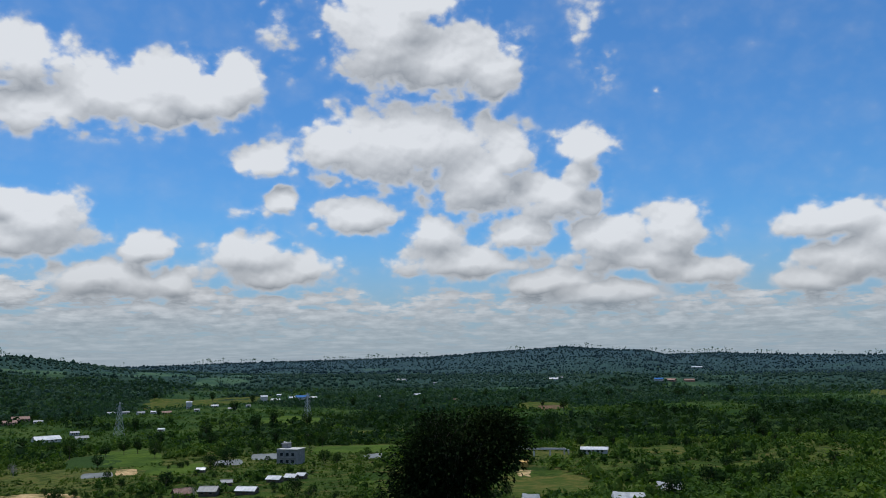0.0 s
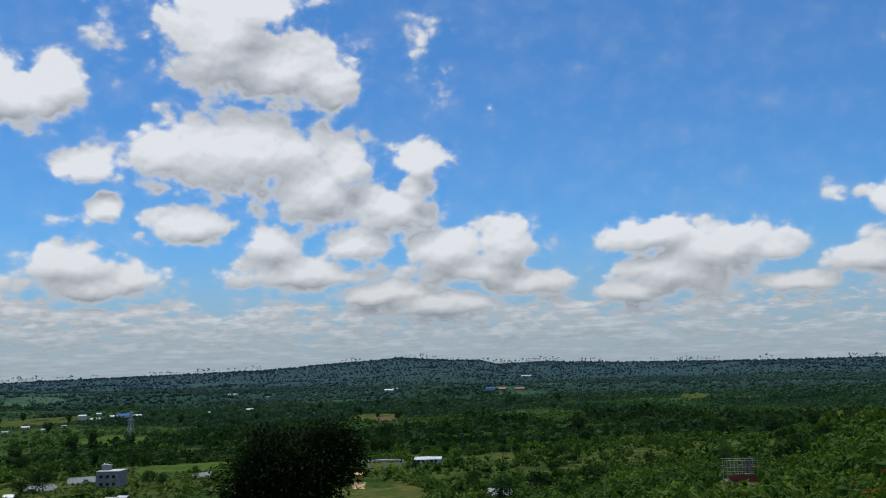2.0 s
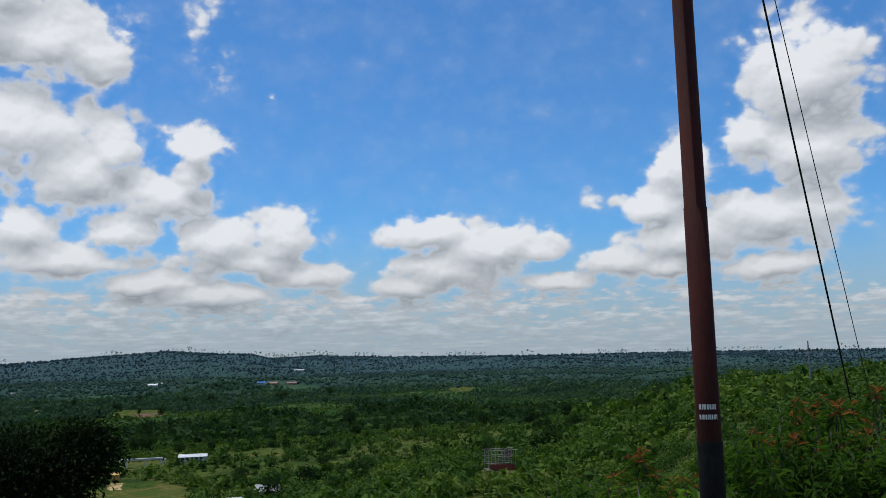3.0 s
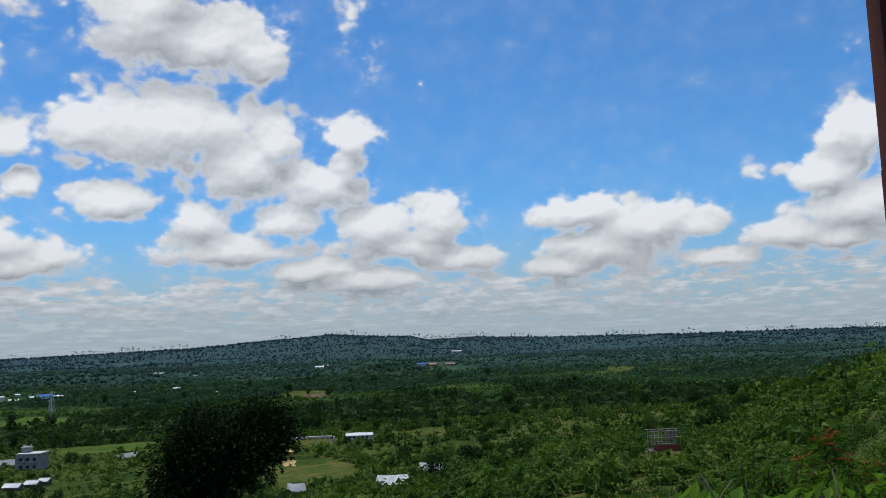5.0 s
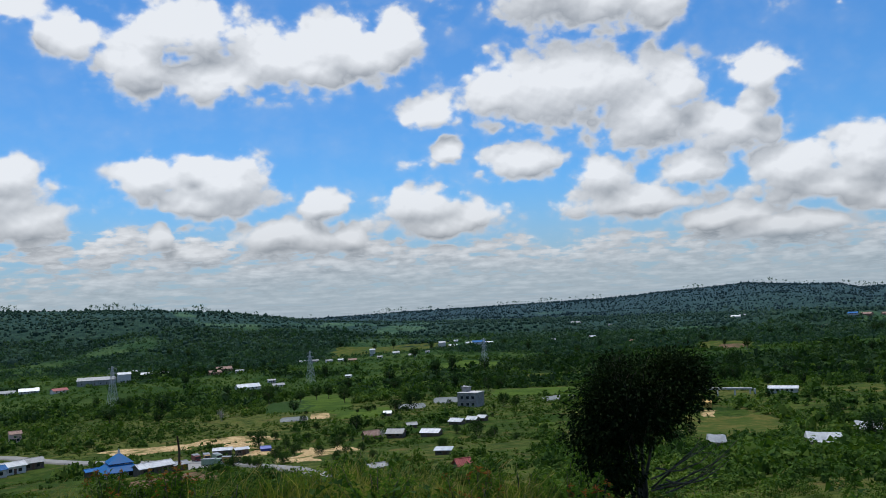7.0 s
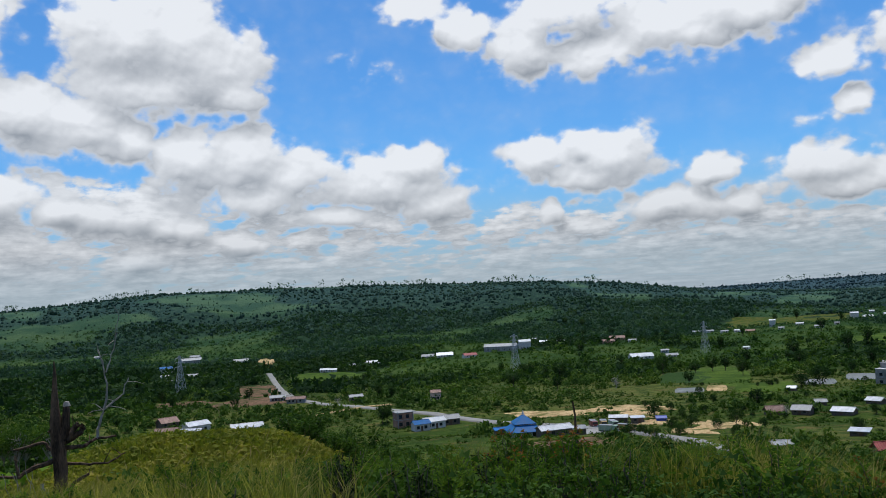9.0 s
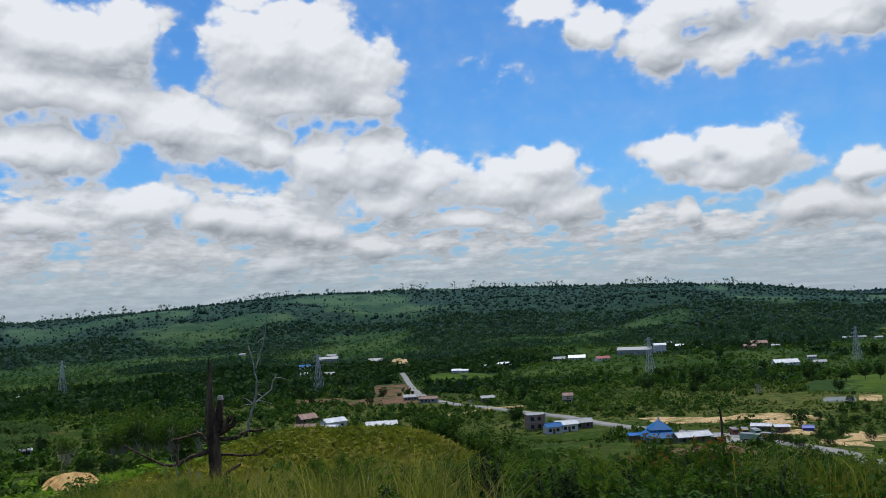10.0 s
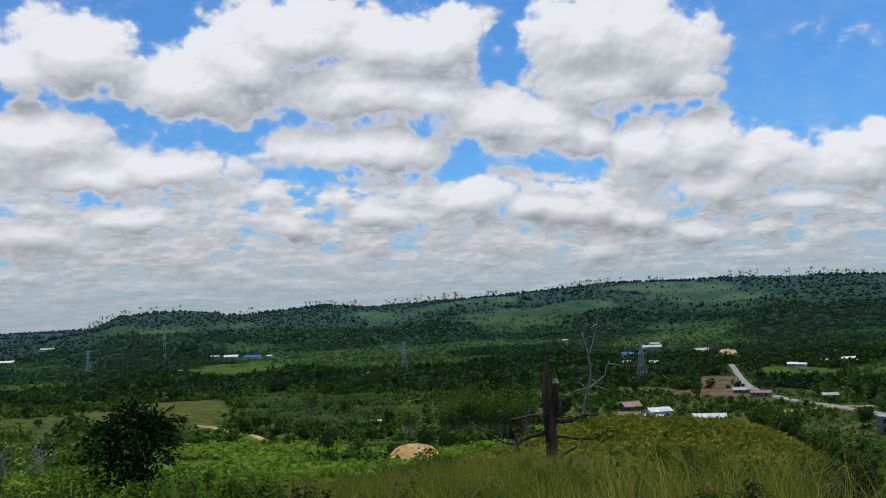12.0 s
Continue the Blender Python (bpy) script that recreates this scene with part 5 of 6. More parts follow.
village("hamlet by the far road", [
    ("B", 55.8, -3.81, 15.4), ("w", 55.88, -4.13, 8.9), ("w", 55.67, -4.47, 7.7), ("L", 54.22, -3.33, 30.5), ("w", 53.98, -3.0, 16.8),
    ("w", 51.14, -3.5, 22.0), ("w", 45.73, -4.5, 11.0), ("w", 45.23, -4.53, 9.6), ("w", 43.79, -4.3, 10.2), ("W", 42.59, -4.26, 19.2),
    ("w", 54.24, -4.24, 14.4), ("w", 59.8, -2.55, 12.0)])
village("far hamlets", [
    ("W", 95.0, -2.2, 25.9), ("w", 92.8, -1.55, 30.0), ("w", 81.9, -2.64, 26.0), ("b", 80.53, -2.72, 30.0), ("w", 79.45, -2.71, 10.2),
    ("w", 82.95, -2.58, 17.1), ("w", 85.08, -3.37, 6.7), ("w", 73.15, -4.2, 7.0), ("w", 72.68, -7.61, 4.0), ("W", 87.4, -6.07, 3.5),
    ("w", -7.22, -1.68, 27.0), ("w", -7.6, -1.6, 18.2), ("b", -13.96, -1.78, 19.7), ("o", -14.72, -1.84, 22.3), ("r", -15.85, -1.85, 23.8),
    ("w", -16.36, -1.0, 40.0), ("w", 2.9, -1.64, 25.0), ("w", 1.87, -2.63, 13.0), ("r", -0.7, -3.01, 10.2), ("w", 0.7, -1.86, 9.0)])


def earth_cut(az, r, wide, tall):
    """A dug bank whose bare face leans back into the slope."""
    rr = random.Random(5)
    e = thing("earth_bank", az, r, "steep face of freshly dug orange earth", "earth bank")
    n, m, grid = 22, 9, []
    bm = bmesh.new()
    for i in range(n + 1):
        u = i / n * 2 - 1
        top = tall * max(0.0, 1 - abs(u) ** 2.6) ** 0.5 * (1 + 0.08 * noise.noise((u * 4, 1, 0)))
        grid.append([bm.verts.new((u * wide / 2, 3.4 * j / m + 0.3 * noise.noise((u * 7, j * 0.7, 2)), -0.8 + (top + 0.8) * j / m)) for j in range(m + 1)]
                    + [bm.verts.new((u * wide / 2, 7.5, -0.6))])
    for i in range(n):
        for j in range(m + 1):
            bm.faces.new((grid[i][j], grid[i + 1][j], grid[i + 1][j + 1], grid[i][j + 1]))
    part("face", bm, RAW_EARTH, e)


earth_cut(70.3, 152, 9.4, 3.1)
MID_SPRAYS = [spray_proto(k, 18, 0.48) for k in range(6)]
NEAR_SPRAYS = [spray_proto(20 + k, 40, 0.32) for k in range(6)]


def upright_proto(seed):
    """A far tree on a ridge: a narrow uneven crown."""
    v, f = lump_proto(seed, 1)
    return v * (0.9, 0.9, 1.0), f


RIDGE_TREES = [upright_proto(50 + k) for k in range(6)]
THIN_SPRAYS = [spray_proto(10 + k, 15, 0.55, 1.0, False) for k in range(8)]


def woods():
    # the ridges behind the valley, with haze put into the leaf colours
    az, r, x, y = sow(62000, 1500, 3950, power=1.3)
    keep = rng.rand(len(x)) < 0.38 + 0.62 * forest(x, y) ** 1.5
    x, y, r = x[keep], y[keep], r[keep]
    shut = forest(x, y) + rng.uniform(-0.25, 0.25, len(x)) > 0.5
    s = rng.uniform(1.6, 4.2, len(x)) * np.where(rng.rand(len(x)) < 0.1, 1.5, 1.0) * np.where(shut, 1.0, 0.6)
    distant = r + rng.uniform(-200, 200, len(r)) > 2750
    for there, leaves_of, said in ((~distant & shut, LEAF_FAR_HAZE, "forest stands on the near ridges, tinted blue-green for haze"),
                                   (~distant & ~shut, LEAF_GROWTH_HAZE, "second growth on the near ridges, paled for haze"),
                                   (distant, LEAF_BLUE_HAZE, "distant forest covering rolling ridges, tinted blue for haze")):
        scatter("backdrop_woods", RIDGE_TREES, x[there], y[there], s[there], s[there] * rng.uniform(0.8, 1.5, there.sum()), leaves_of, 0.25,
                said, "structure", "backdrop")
    # the valley floor; past about 1120 m the leaf colours are tinted for haze
    az, r, x, y = sow(56000, 600, 1750, power=1.65)
    keep = (rng.rand(len(x)) < 0.55 + 0.45 * forest(x, y)) & free(x, y)
    x, y = x[keep], y[keep]
    s = rng.uniform(2.0, 5.2, len(x)) * np.where(rng.rand(len(x)) < 0.12, 1.5, 1.0) * (0.55 + 0.45 * forest(x, y))
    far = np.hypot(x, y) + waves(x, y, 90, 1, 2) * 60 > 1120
    # closed stands take the dark leaves, as does the cloud-shadow zone
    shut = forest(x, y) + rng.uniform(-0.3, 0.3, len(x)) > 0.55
    for there, leaves_of, said in ((~far & shut, LEAF_WOOD, "dense dark green trees on the valley floor, partly for cloud shade"),
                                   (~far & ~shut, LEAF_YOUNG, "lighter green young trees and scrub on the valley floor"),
                                   (far & shut, LEAF_MIDFAR_HAZE, "dark forest across the valley, tinted blue-green for haze"),
                                   (far & ~shut, LEAF_YOUNGFAR_HAZE, "light green second growth across the valley, tinted for haze")):
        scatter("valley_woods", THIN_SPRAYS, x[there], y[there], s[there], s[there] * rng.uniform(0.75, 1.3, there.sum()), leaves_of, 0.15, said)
    # scrub and small trees on the slopes below the hill
    az, r, x, y = sow(14000, 230, 760)
    open_field = ((az > 6) & (az < 27) & (r < 480)) | ((az >= 27) & (az < 46) & (r < 385))
    keep = (waves(x, y, 70, 1, 4) > np.where(open_field, 0.2, np.where(az < 6, -0.55, -0.3))) & free(x, y)
    x, y, r = x[keep], y[keep], r[keep]
    s = rng.uniform(1.0, 3.6, len(x)) * np.where(rng.rand(len(x)) < 0.2, 1.5, 0.9)
    scatter("slope_woods", NEAR_SPRAYS, x, y, s, s * rng.uniform(0.8, 1.3, len(x)), LEAF_BUSH, 0.12,
            "mixed green trees and scrub on the lower slopes")

    # low shrubs dotted over the open fields
    az, r, x, y = sow(13000, 190, 560, 4, 47)
    keep = (waves(x, y, 40, 4, 3) > -0.35) & off_roads(x, y)
    x, y = x[keep], y[keep]
    s = rng.uniform(0.25, 1.0, len(x))
    scatter("field_scrub", MID_SPRAYS, x, y, s, s * rng.uniform(0.7, 1.2, len(x)), LEAF_BUSH, 0.12, "small green shrubs dotted over grass",
            category="scrub")


woods()

# ---- the hilltop: trees, shrubs, grass and the pole ----


def unit(v):
    return v / (np.linalg.norm(v, axis=-1, keepdims=True) + 1e-9)


def leaf_blades(at, way, size, wide=0.42, seed=0, fold=0.25):
    """Kite-shaped folded leaves, two triangles each: where they grow, which way they point, how long they are."""
    r = np.random.RandomState(seed)
    at, way = np.asarray(at, float), unit(np.asarray(way, float))
    size = np.broadcast_to(size, len(at))[:, None]
    side = unit(np.cross(way, r.normal(size=at.shape) * (0.5, 0.5, 0.2) + (0, 0, 1.0)))
    up = np.cross(side, way)
    mid = at + way * size * 0.45 + up * size * fold * 0.35
    tip = at + way * size - up * size * fold * 0.4
    left, right = mid + side * size * wide * 0.5 + up * size * fold * 0.25, mid - side * size * wide * 0.5 + up * size * fold * 0.25
    verts = np.stack([at, left, tip, right], 1).reshape(-1, 3)
    k = np.arange(len(at))[:, None] * 4
    faces = np.concatenate([k + (0, 2, 1), k + (0, 3, 2)], 1).reshape(-1, 3)
    return verts, faces


def tube(points, radii, sides=5):
    """A tapering bent stem as triangles."""
    p, n = np.asarray(points, float), len(points)
    d = unit(np.gradient(p, axis=0))
    a = unit(np.cross(d, (0.31, 0.53, 0.79)))
    b = np.cross(d, a)
    t = np.arange(sides) / sides * 2 * np.pi
    ring = p[:, None] + (a[:, None] * np.cos(t)[None, :, None] + b[:, None] * np.sin(t)[None, :, None]) * np.asarray(radii)[:, None, None]
    i, j = np.meshgrid(np.arange(n - 1), np.arange(sides), indexing="ij")
    k = (j + 1) % sides
    q = np.stack([i * sides + j, i * sides + k, (i + 1) * sides + k, (i + 1) * sides + j], -1).reshape(-1, 4)
    return ring.reshape(-1, 3), np.concatenate([q[:, [0, 1, 2]], q[:, [0, 2, 3]]])


def finely(ob):
    """Marks a part whose pieces nobody could count."""
    ob["kind"] = "stuff"
    return ob


def gather(pieces):
    vs, fs, base = [], [], 0
    for v, f in pieces:
        vs.append(v)
        fs.append(np.asarray(f) + base)
        base += len(v)
    return np.concatenate(vs), np.concatenate(fs)


def bend(a, b, sag, n=7, wobble=0.0, r=random):
    """A bent line from a to b."""
    a, b = np.asarray(a, float), np.asarray(b, float)
    t = np.linspace(0, 1, n)[:, None]
    out = a + (b - a) * t + np.array([0, 0, sag]) * (4 * t * (1 - t))
    if wobble:
        for k in range(1, n):
            out[k] += np.array([r.uniform(-1, 1), r.uniform(-1, 1), r.uniform(-0.6, 0.6)]) * wobble
    return out


def thick_tree(az, r, wide, tall, clusters, leaves, leaf, label, low=0.16, mat=None, seed=3, lobes=None):
    """A low bushy tree: forked trunk, limbs and an uneven crown of leaf bunches."""
    e = thing("tree", az, r, label, "tree")
    rr, rn = random.Random(seed), np.random.RandomState(seed)
    stems, twigs, heads = [], [], []
    base = np.zeros(3)
    for k in range(clusters):
        while True:
            p = rn.uniform(-1, 1, 3)
            if 0.35 < np.linalg.norm(p) < 1:
                break
        p[2] = min(p[2], 0.8)
        lump = 1 + 0.32 * noise.noise(Vector(p * 1.7) + Vector((seed, 0, 0)))
        c = p * lump * (wide / 2, wide / 2, tall * (1 - low) / 2)
        c = c + (0, 0, tall * (1 + low) / 2)
        if lobes:
            x0, y0, z0, rx, rz = lobes[k % len(lobes)]
            c = np.array((x0, y0, z0)) + p * lump * (rx, rx, rz)
        heads.append(c)
    heads = np.array(heads)
    for k in range(7):
        top = heads[rn.randint(len(heads))] * (0.75, 0.75, 0.9)
        mid = np.array([top[0] * 0.3, top[1] * 0.3, tall * rr.uniform(0.2, 0.4)])
        pts = np.concatenate([bend(base, mid, 0, 4, 0.06, rr), bend(mid, top, 0.2, 6, 0.08, rr)[1:]])
        stems.append(tube(pts, np.linspace(wide * 0.022, wide * 0.006, len(pts)), 6))
    for c in heads[::4]:
        root = c * (0.35, 0.35, 0.75)
        twigs.append(tube(bend(root, c, 0.1, 5, 0.06, rr), np.linspace(wide * 0.006, wide * 0.002, 5), 4))
    v, f = gather(stems)
    trunk = part_mesh("trunk", v, f, BARK, e)
    v, f = gather(twigs)
    finely(part_mesh("limb", v, f, BARK, trunk))
    at, way = [], []
    spread = wide * 0.085
    for c in heads:
        off = rn.normal(size=(leaves, 3)) * spread * (1, 1, 0.8)
        at.append(c + off)
        way.append(unit(off + (c - (0, 0, tall * 0.5)) * 0.15) + rn.normal(size=(leaves, 3)) * 0.5 + (0, 0, -0.35))
    v, f = leaf_blades(np.concatenate(at), np.concatenate(way), rn.uniform(0.7, 1.4, leaves * len(heads)) * leaf, 0.5, seed)
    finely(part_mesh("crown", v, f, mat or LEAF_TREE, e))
    return e, heads


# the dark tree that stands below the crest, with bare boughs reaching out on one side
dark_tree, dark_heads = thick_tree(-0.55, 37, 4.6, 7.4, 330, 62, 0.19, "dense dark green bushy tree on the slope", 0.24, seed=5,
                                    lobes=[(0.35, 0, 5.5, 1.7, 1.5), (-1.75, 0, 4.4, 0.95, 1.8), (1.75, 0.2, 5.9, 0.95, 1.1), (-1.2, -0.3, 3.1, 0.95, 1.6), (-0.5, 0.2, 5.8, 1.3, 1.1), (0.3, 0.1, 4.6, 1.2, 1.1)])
rr = random.Random(11)
twigs = []
for k in range(9):
    a = np.array([rr.uniform(0.3, 1.0), rr.uniform(-1.2, 0.3), rr.uniform(1.6, 2.6)])
    b = np.array([rr.uniform(2.2, 3.9), rr.uniform(-1.8, 0.2), rr.uniform(2.2, 4.2)])
    pts = bend(a, b, rr.uniform(-0.5, 0.1), 8, 0.07, rr)
    twigs.append(tube(pts, np.linspace(0.045, 0.01, 8), 5))
    for q in range(3):
        s = pts[3 + q]
        tip = s + np.array([rr.uniform(0.3, 1.0), rr.uniform(-0.4, 0.4), rr.uniform(-0.1, 0.8)])
        twigs.append(tube(bend(s, tip, 0.05, 4, 0.03, rr), np.linspace(0.016, 0.005, 4), 4))
for k in range(26):
    h = dark_heads[rr.randrange(len(dark_heads))]
    a = h * 0.8 + (0, 0, 1.0)
    b = a + np.array([rr.uniform(-0.6, 0.6), rr.uniform(-1.3, -0.6), rr.uniform(-0.2, 1.3)])
    twigs.append(tube(bend(a, b, 0.1, 5, 0.06, rr), np.linspace(0.02, 0.006, 5), 4))
for k in range(8):
    a = np.array([rr.uniform(-1.9, 0.4), rr.uniform(-0.8, 0.8), 6.0])
    b = a + np.array([rr.uniform(-0.5, 0.5), rr.uniform(-0.3, 0.3), rr.uniform(0.5, 1.3)])
    twigs.append(tube(bend(a, b, 0.05, 5, 0.05, rr), np.linspace(0.02, 0.006, 5), 4))
v, f = gather(twigs)
finely(part_mesh("bare_bough", v, f, BARK, dark_tree, "bare brown twigs and boughs"))

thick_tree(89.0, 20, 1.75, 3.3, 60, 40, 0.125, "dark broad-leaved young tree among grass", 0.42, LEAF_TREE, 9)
thick_tree(92.2, 20, 2.0, 2.4, 40, 40, 0.12, "dark leafy shrub beside a young tree", 0.0, LEAF_SHRUB, 12)
thick_tree(96.0, 24, 1.8, 3.6, 36, 18, 0.11, "sparse dry-looking small tree", 0.2, LEAF_SHRUB, 14)


def dead_tree(az, r):
    e = thing("dead_tree", az, r, "dead broken tree trunk with charred bare branches", "dead tree", lift=0.7)
    q = random.Random(4)
    k = 1.3
    # a weathered trunk: buttressed foot, ridged sides and a long splintered spike
    rows, sides = 26, 14
    z = np.linspace(-1.1, 2.95 * k, rows)
    girth = np.interp(z / k, (-0.85, 0.0, 0.5, 0.85, 1.2, 1.6, 2.0, 2.3, 2.6, 2.95), (0.21, 0.165, 0.135, 0.15, 0.145, 0.125, 0.085, 0.06, 0.045, 0.012)) * k
    pts = np.stack([0.03 * np.sin(z * 2.1) - 0.02 * z, 0.02 * np.cos(z * 1.7), z], -1)
    v, f = tube(pts, girth, sides)
    flute = np.array([q.uniform(0.78, 1.18) for _ in range(sides)])
    v = v.reshape(rows, sides, 3)
    v = pts[:, None] + (v - pts[:, None]) * (flute[None, :, None] * np.array([[q.uniform(0.9, 1.1) for _ in range(sides)] for _ in range(rows)])[:, :, None])
    v = v.reshape(-1, 3)
    trunk = part_mesh("trunk", v, f, DEAD_WOOD, e, "charred split trunk", True)
    v, f = tube(bend((0.11 * k, -0.05, 1.25 * k), (0.19 * k, -0.02, 1.98 * k), 0, 6, 0.012 * k, q), np.array([0.10, 0.10, 0.098, 0.09, 0.08, 0.06]) * k, 9)
    part_mesh("broken_stem", v, f, DEAD_WOOD, trunk)
    bm = bmesh.new()
    bmesh.ops.create_cone(bm, cap_ends=True, segments=9, radius1=0.085 * k, radius2=0.05 * k, depth=0.1 * k)
    bmesh.ops.translate(bm, vec=(0.19 * k, -0.02, 2.0 * k), verts=bm.verts)
    part("splintered_top", bm, PALE_WOOD, trunk, "pale splintered wood")

    def bough(stops, r0, r1, twigs=2, mat=DEAD_WOOD):
        p = np.concatenate([bend(a, b, 0, 5, 0.018 * k, q)[(0 if i == 0 else 1):] for i, (a, b) in enumerate(zip(stops, stops[1:]))]) * (k, k, k) + (0, 0, 0.22)
        pieces = [tube(p, np.linspace(r0 * 1.0, r1 * 1.4, len(p)) * k, 6)]
        for _ in range(twigs):
            s = p[q.randrange(len(p) // 2, len(p))]
            tip = s + np.array([q.uniform(-0.35, 0.35), q.uniform(-0.2, 0.2), q.uniform(-0.1, 0.4)]) * k
            pieces.append(tube(bend(s, tip, 0.03, 4, 0.02, q), np.array([0.012, 0.01, 0.007, 0.004]) * k, 4))
        part_mesh("bough", *gather(pieces), mat, e)

    bough([(-0.1, 0, 0.62), (-0.55, -0.05, 0.52), (-0.78, -0.05, 0.36), (-1.15, -0.1, 0.42), (-1.95, -0.15, 0.95)], 0.06, 0.012)
    bough([(-0.78, -0.05, 0.4), (-0.84, -0.02, 0.6), (-0.85, 0, 0.82)], 0.035, 0.014, 1)
    bough([(-0.1, 0, 0.85), (-0.3, 0.1, 1.02), (-0.9, 0.1, 0.92)], 0.045, 0.02)
    bough([(0.12, 0, 0.88), (0.5, -0.1, 0.86), (0.75, -0.1, 1.02), (1.2, -0.1, 1.02)], 0.05, 0.015)
    bough([(0.78, -0.1, 1.0), (0.86, -0.12, 1.4), (0.95, -0.1, 1.62), (1.35, -0.1, 1.95), (1.48, -0.1, 2.3)], 0.035, 0.008, 5, PALE_WOOD)
    bough([(0.95, -0.1, 1.65), (1.02, -0.12, 2.1), (1.0, -0.1, 2.5), (0.88, -0.1, 2.9)], 0.028, 0.008, 5, PALE_WOOD)
    bough([(1.02, -0.1, 2.45), (1.2, -0.1, 2.95), (1.35, -0.1, 3.7)], 0.018, 0.004, 3, PALE_WOOD)
    bough([(0.1, 0, 0.52), (0.6, -0.05, 0.46), (1.0, -0.05, 0.44), (1.35, -0.1, 0.62)], 0.035, 0.01)
    bough([(0.12, 0, 1.1), (0.3, 0, 1.25), (0.42, -0.05, 1.36)], 0.07, 0.045, 1)
    bough([(0.1, -0.05, 0.98), (0.24, -0.1, 1.1), (0.3, -0.12, 1.3)], 0.05, 0.03, 1)
    bough([(0.12, 0, 1.0), (0.34, -0.05, 1.12), (0.48, -0.08, 1.2), (0.5, -0.08, 1.34)], 0.075, 0.04, 0)
    bough([(-0.08, 0, 1.22), (-0.17, -0.05, 1.3)], 0.06, 0.035, 0)
    bough([(0.2, -0.2, 0.0), (0.35, -0.25, 0.18), (0.6, -0.3, 0.3)], 0.05, 0.02, 1)
    bough([(-0.3, -0.2, -0.1), (-0.36, -0.25, 0.2)], 0.045, 0.03, 1, PALE_WOOD)
    for _ in range(5):
        x = q.uniform(-1.1, -0.3)
        bough([(x, -0.1, -0.1), (x + q.uniform(-0.25, 0.15), -0.2, 0.5)], 0.01, 0.004, 0, PALE_WOOD)


dead_tree(62.0, 27)


def stick(az, r, tall):
    e = thing("bare_sapling", az, r, "thin bare dark stem standing in grass", "dead tree")
    q = random.Random(8)
    part_mesh("stem", *tube(bend((0, 0, -0.2), (-0.05, 0, tall), 0, 9, 0.035, q), np.linspace(0.055, 0.018, 9), 6), DEAD_WOOD, e)


stick(29.0, 17.0, 1.75)


# ---- the steel pole with its stay wires ----
def steel_pole(az, r):
    e = thing("utility_pole", az, r, "red steel utility pole with a black base", "utility pole")
    z0 = float(ground(*polar(az, r)))
    e.matrix_basis = pose(*[float(c) for c in polar(az, r)], z0, 0, 0, az)
    cut = 72 - 0.70 - z0
    part_mesh("base_sleeve", *tube([(0, 0, -0.4), (0, 0, 0.4), (0, 0, cut)], (0.093, 0.091, 0.0895), 32), POLE_BLACK, e, "black tarred lower part", True)
    part_mesh("shaft", *tube([(0, 0, cut), (0, 0, 3.0), (0, 0, 3.004), (0, 0, 6.5), (0, 0, 9.3)], (0.087, 0.084, 0.080, 0.074, 0.066), 32), POLE_RED, e, "", True)
    part_mesh("cap", *tube([(0, 0, 9.3), (0, 0, 9.34), (0, 0, 9.36)], (0.075, 0.07, 0.005), 24), POLE_BLACK, e)
    part_mesh("collar", *tube([(0, 0, cut - 0.02), (0, 0, cut + 0.015)], (0.0915, 0.0905), 32), POLE_BLACK, e)
    # unreadable stencilled lines, as short bars wrapped on the face
    q = random.Random(2)
    for row, (z, h) in enumerate(((72 - 0.455 - z0, 0.036), (72 - 0.525 - z0, 0.034))):
        t = -0.72
        while t < 0.72:
            w = q.uniform(0.07, 0.2)
            angs = np.linspace(t, min(t + w, 0.76), 4)
            ring = [(math.sin(a) * 0.0895, -math.cos(a) * 0.0895) for a in angs]
            verts = [(x, y, z + s) for s in (0, h) for x, y in ring] + [(x * 0.98, y * 0.98, z + s) for s in (0, h) for x, y in ring]
            faces = [(k, k + 1, k + 5, k + 4) for k in range(3)] + [(k + 8, k + 12, k + 13, k + 9) for k in range(3)]
            part_mesh("stencil_bar", verts, faces, STENCIL, e)
            t += w + q.uniform(0.04, 0.09)
    return e


pole = steel_pole(-42.65, 6.5)


def stay(a, b, thick, sag, label):
    pts = bend(a, b, -sag, 24)
    ob = new("stay_wire", mesh_from("stay_wire", *tube(pts, np.full(24, thick), 6), WIRE, True))
    tagged(ob, label, "cable", "wires of the pole")


pole_top = Vector((*[float(c) for c in polar(-42.65, 6.5)], 72 - 1.8 + 9.0))
stay(pole_top, (*[float(c) for c in polar(-52.2, 14.0)], float(ground(*polar(-52.2, 14.0))) - 0.2), 0.011, 0.12, "thick black cable slanting down from the pole")
stay(pole_top, (*[float(c) for c in polar(-53.4, 14.5)], float(ground(*polar(-53.4, 14.5))) - 0.2), 0.005, 0.10, "thin dark wire slanting down from the pole")


def wood_pole(az, r):
    e = thing("power_pole", az, r, "slim concrete power pole with a crossarm", "utility pole", sunk=0.3)
    part_mesh("shaft", *tube([(0, 0, -0.5), (0, 0, 5), (0, 0, 10.2)], (0.17, 0.15, 0.12), 10), CONCRETE, e)
    part("crossarm", solid((0, 0, 8.3, 3.4, 0.14, 0.16)), PLANK, e)
    for x in (-1.5, 0.2, 1.5):
        part_mesh("insulator", *tube([(x, 0, 8.46), (x, 0, 8.62), (x, 0, 8.8), (x, 0, 8.95)], (0.10, 0.2, 0.16, 0.04), 8), TYRE, e)


wood_pole(-49.05, 172)


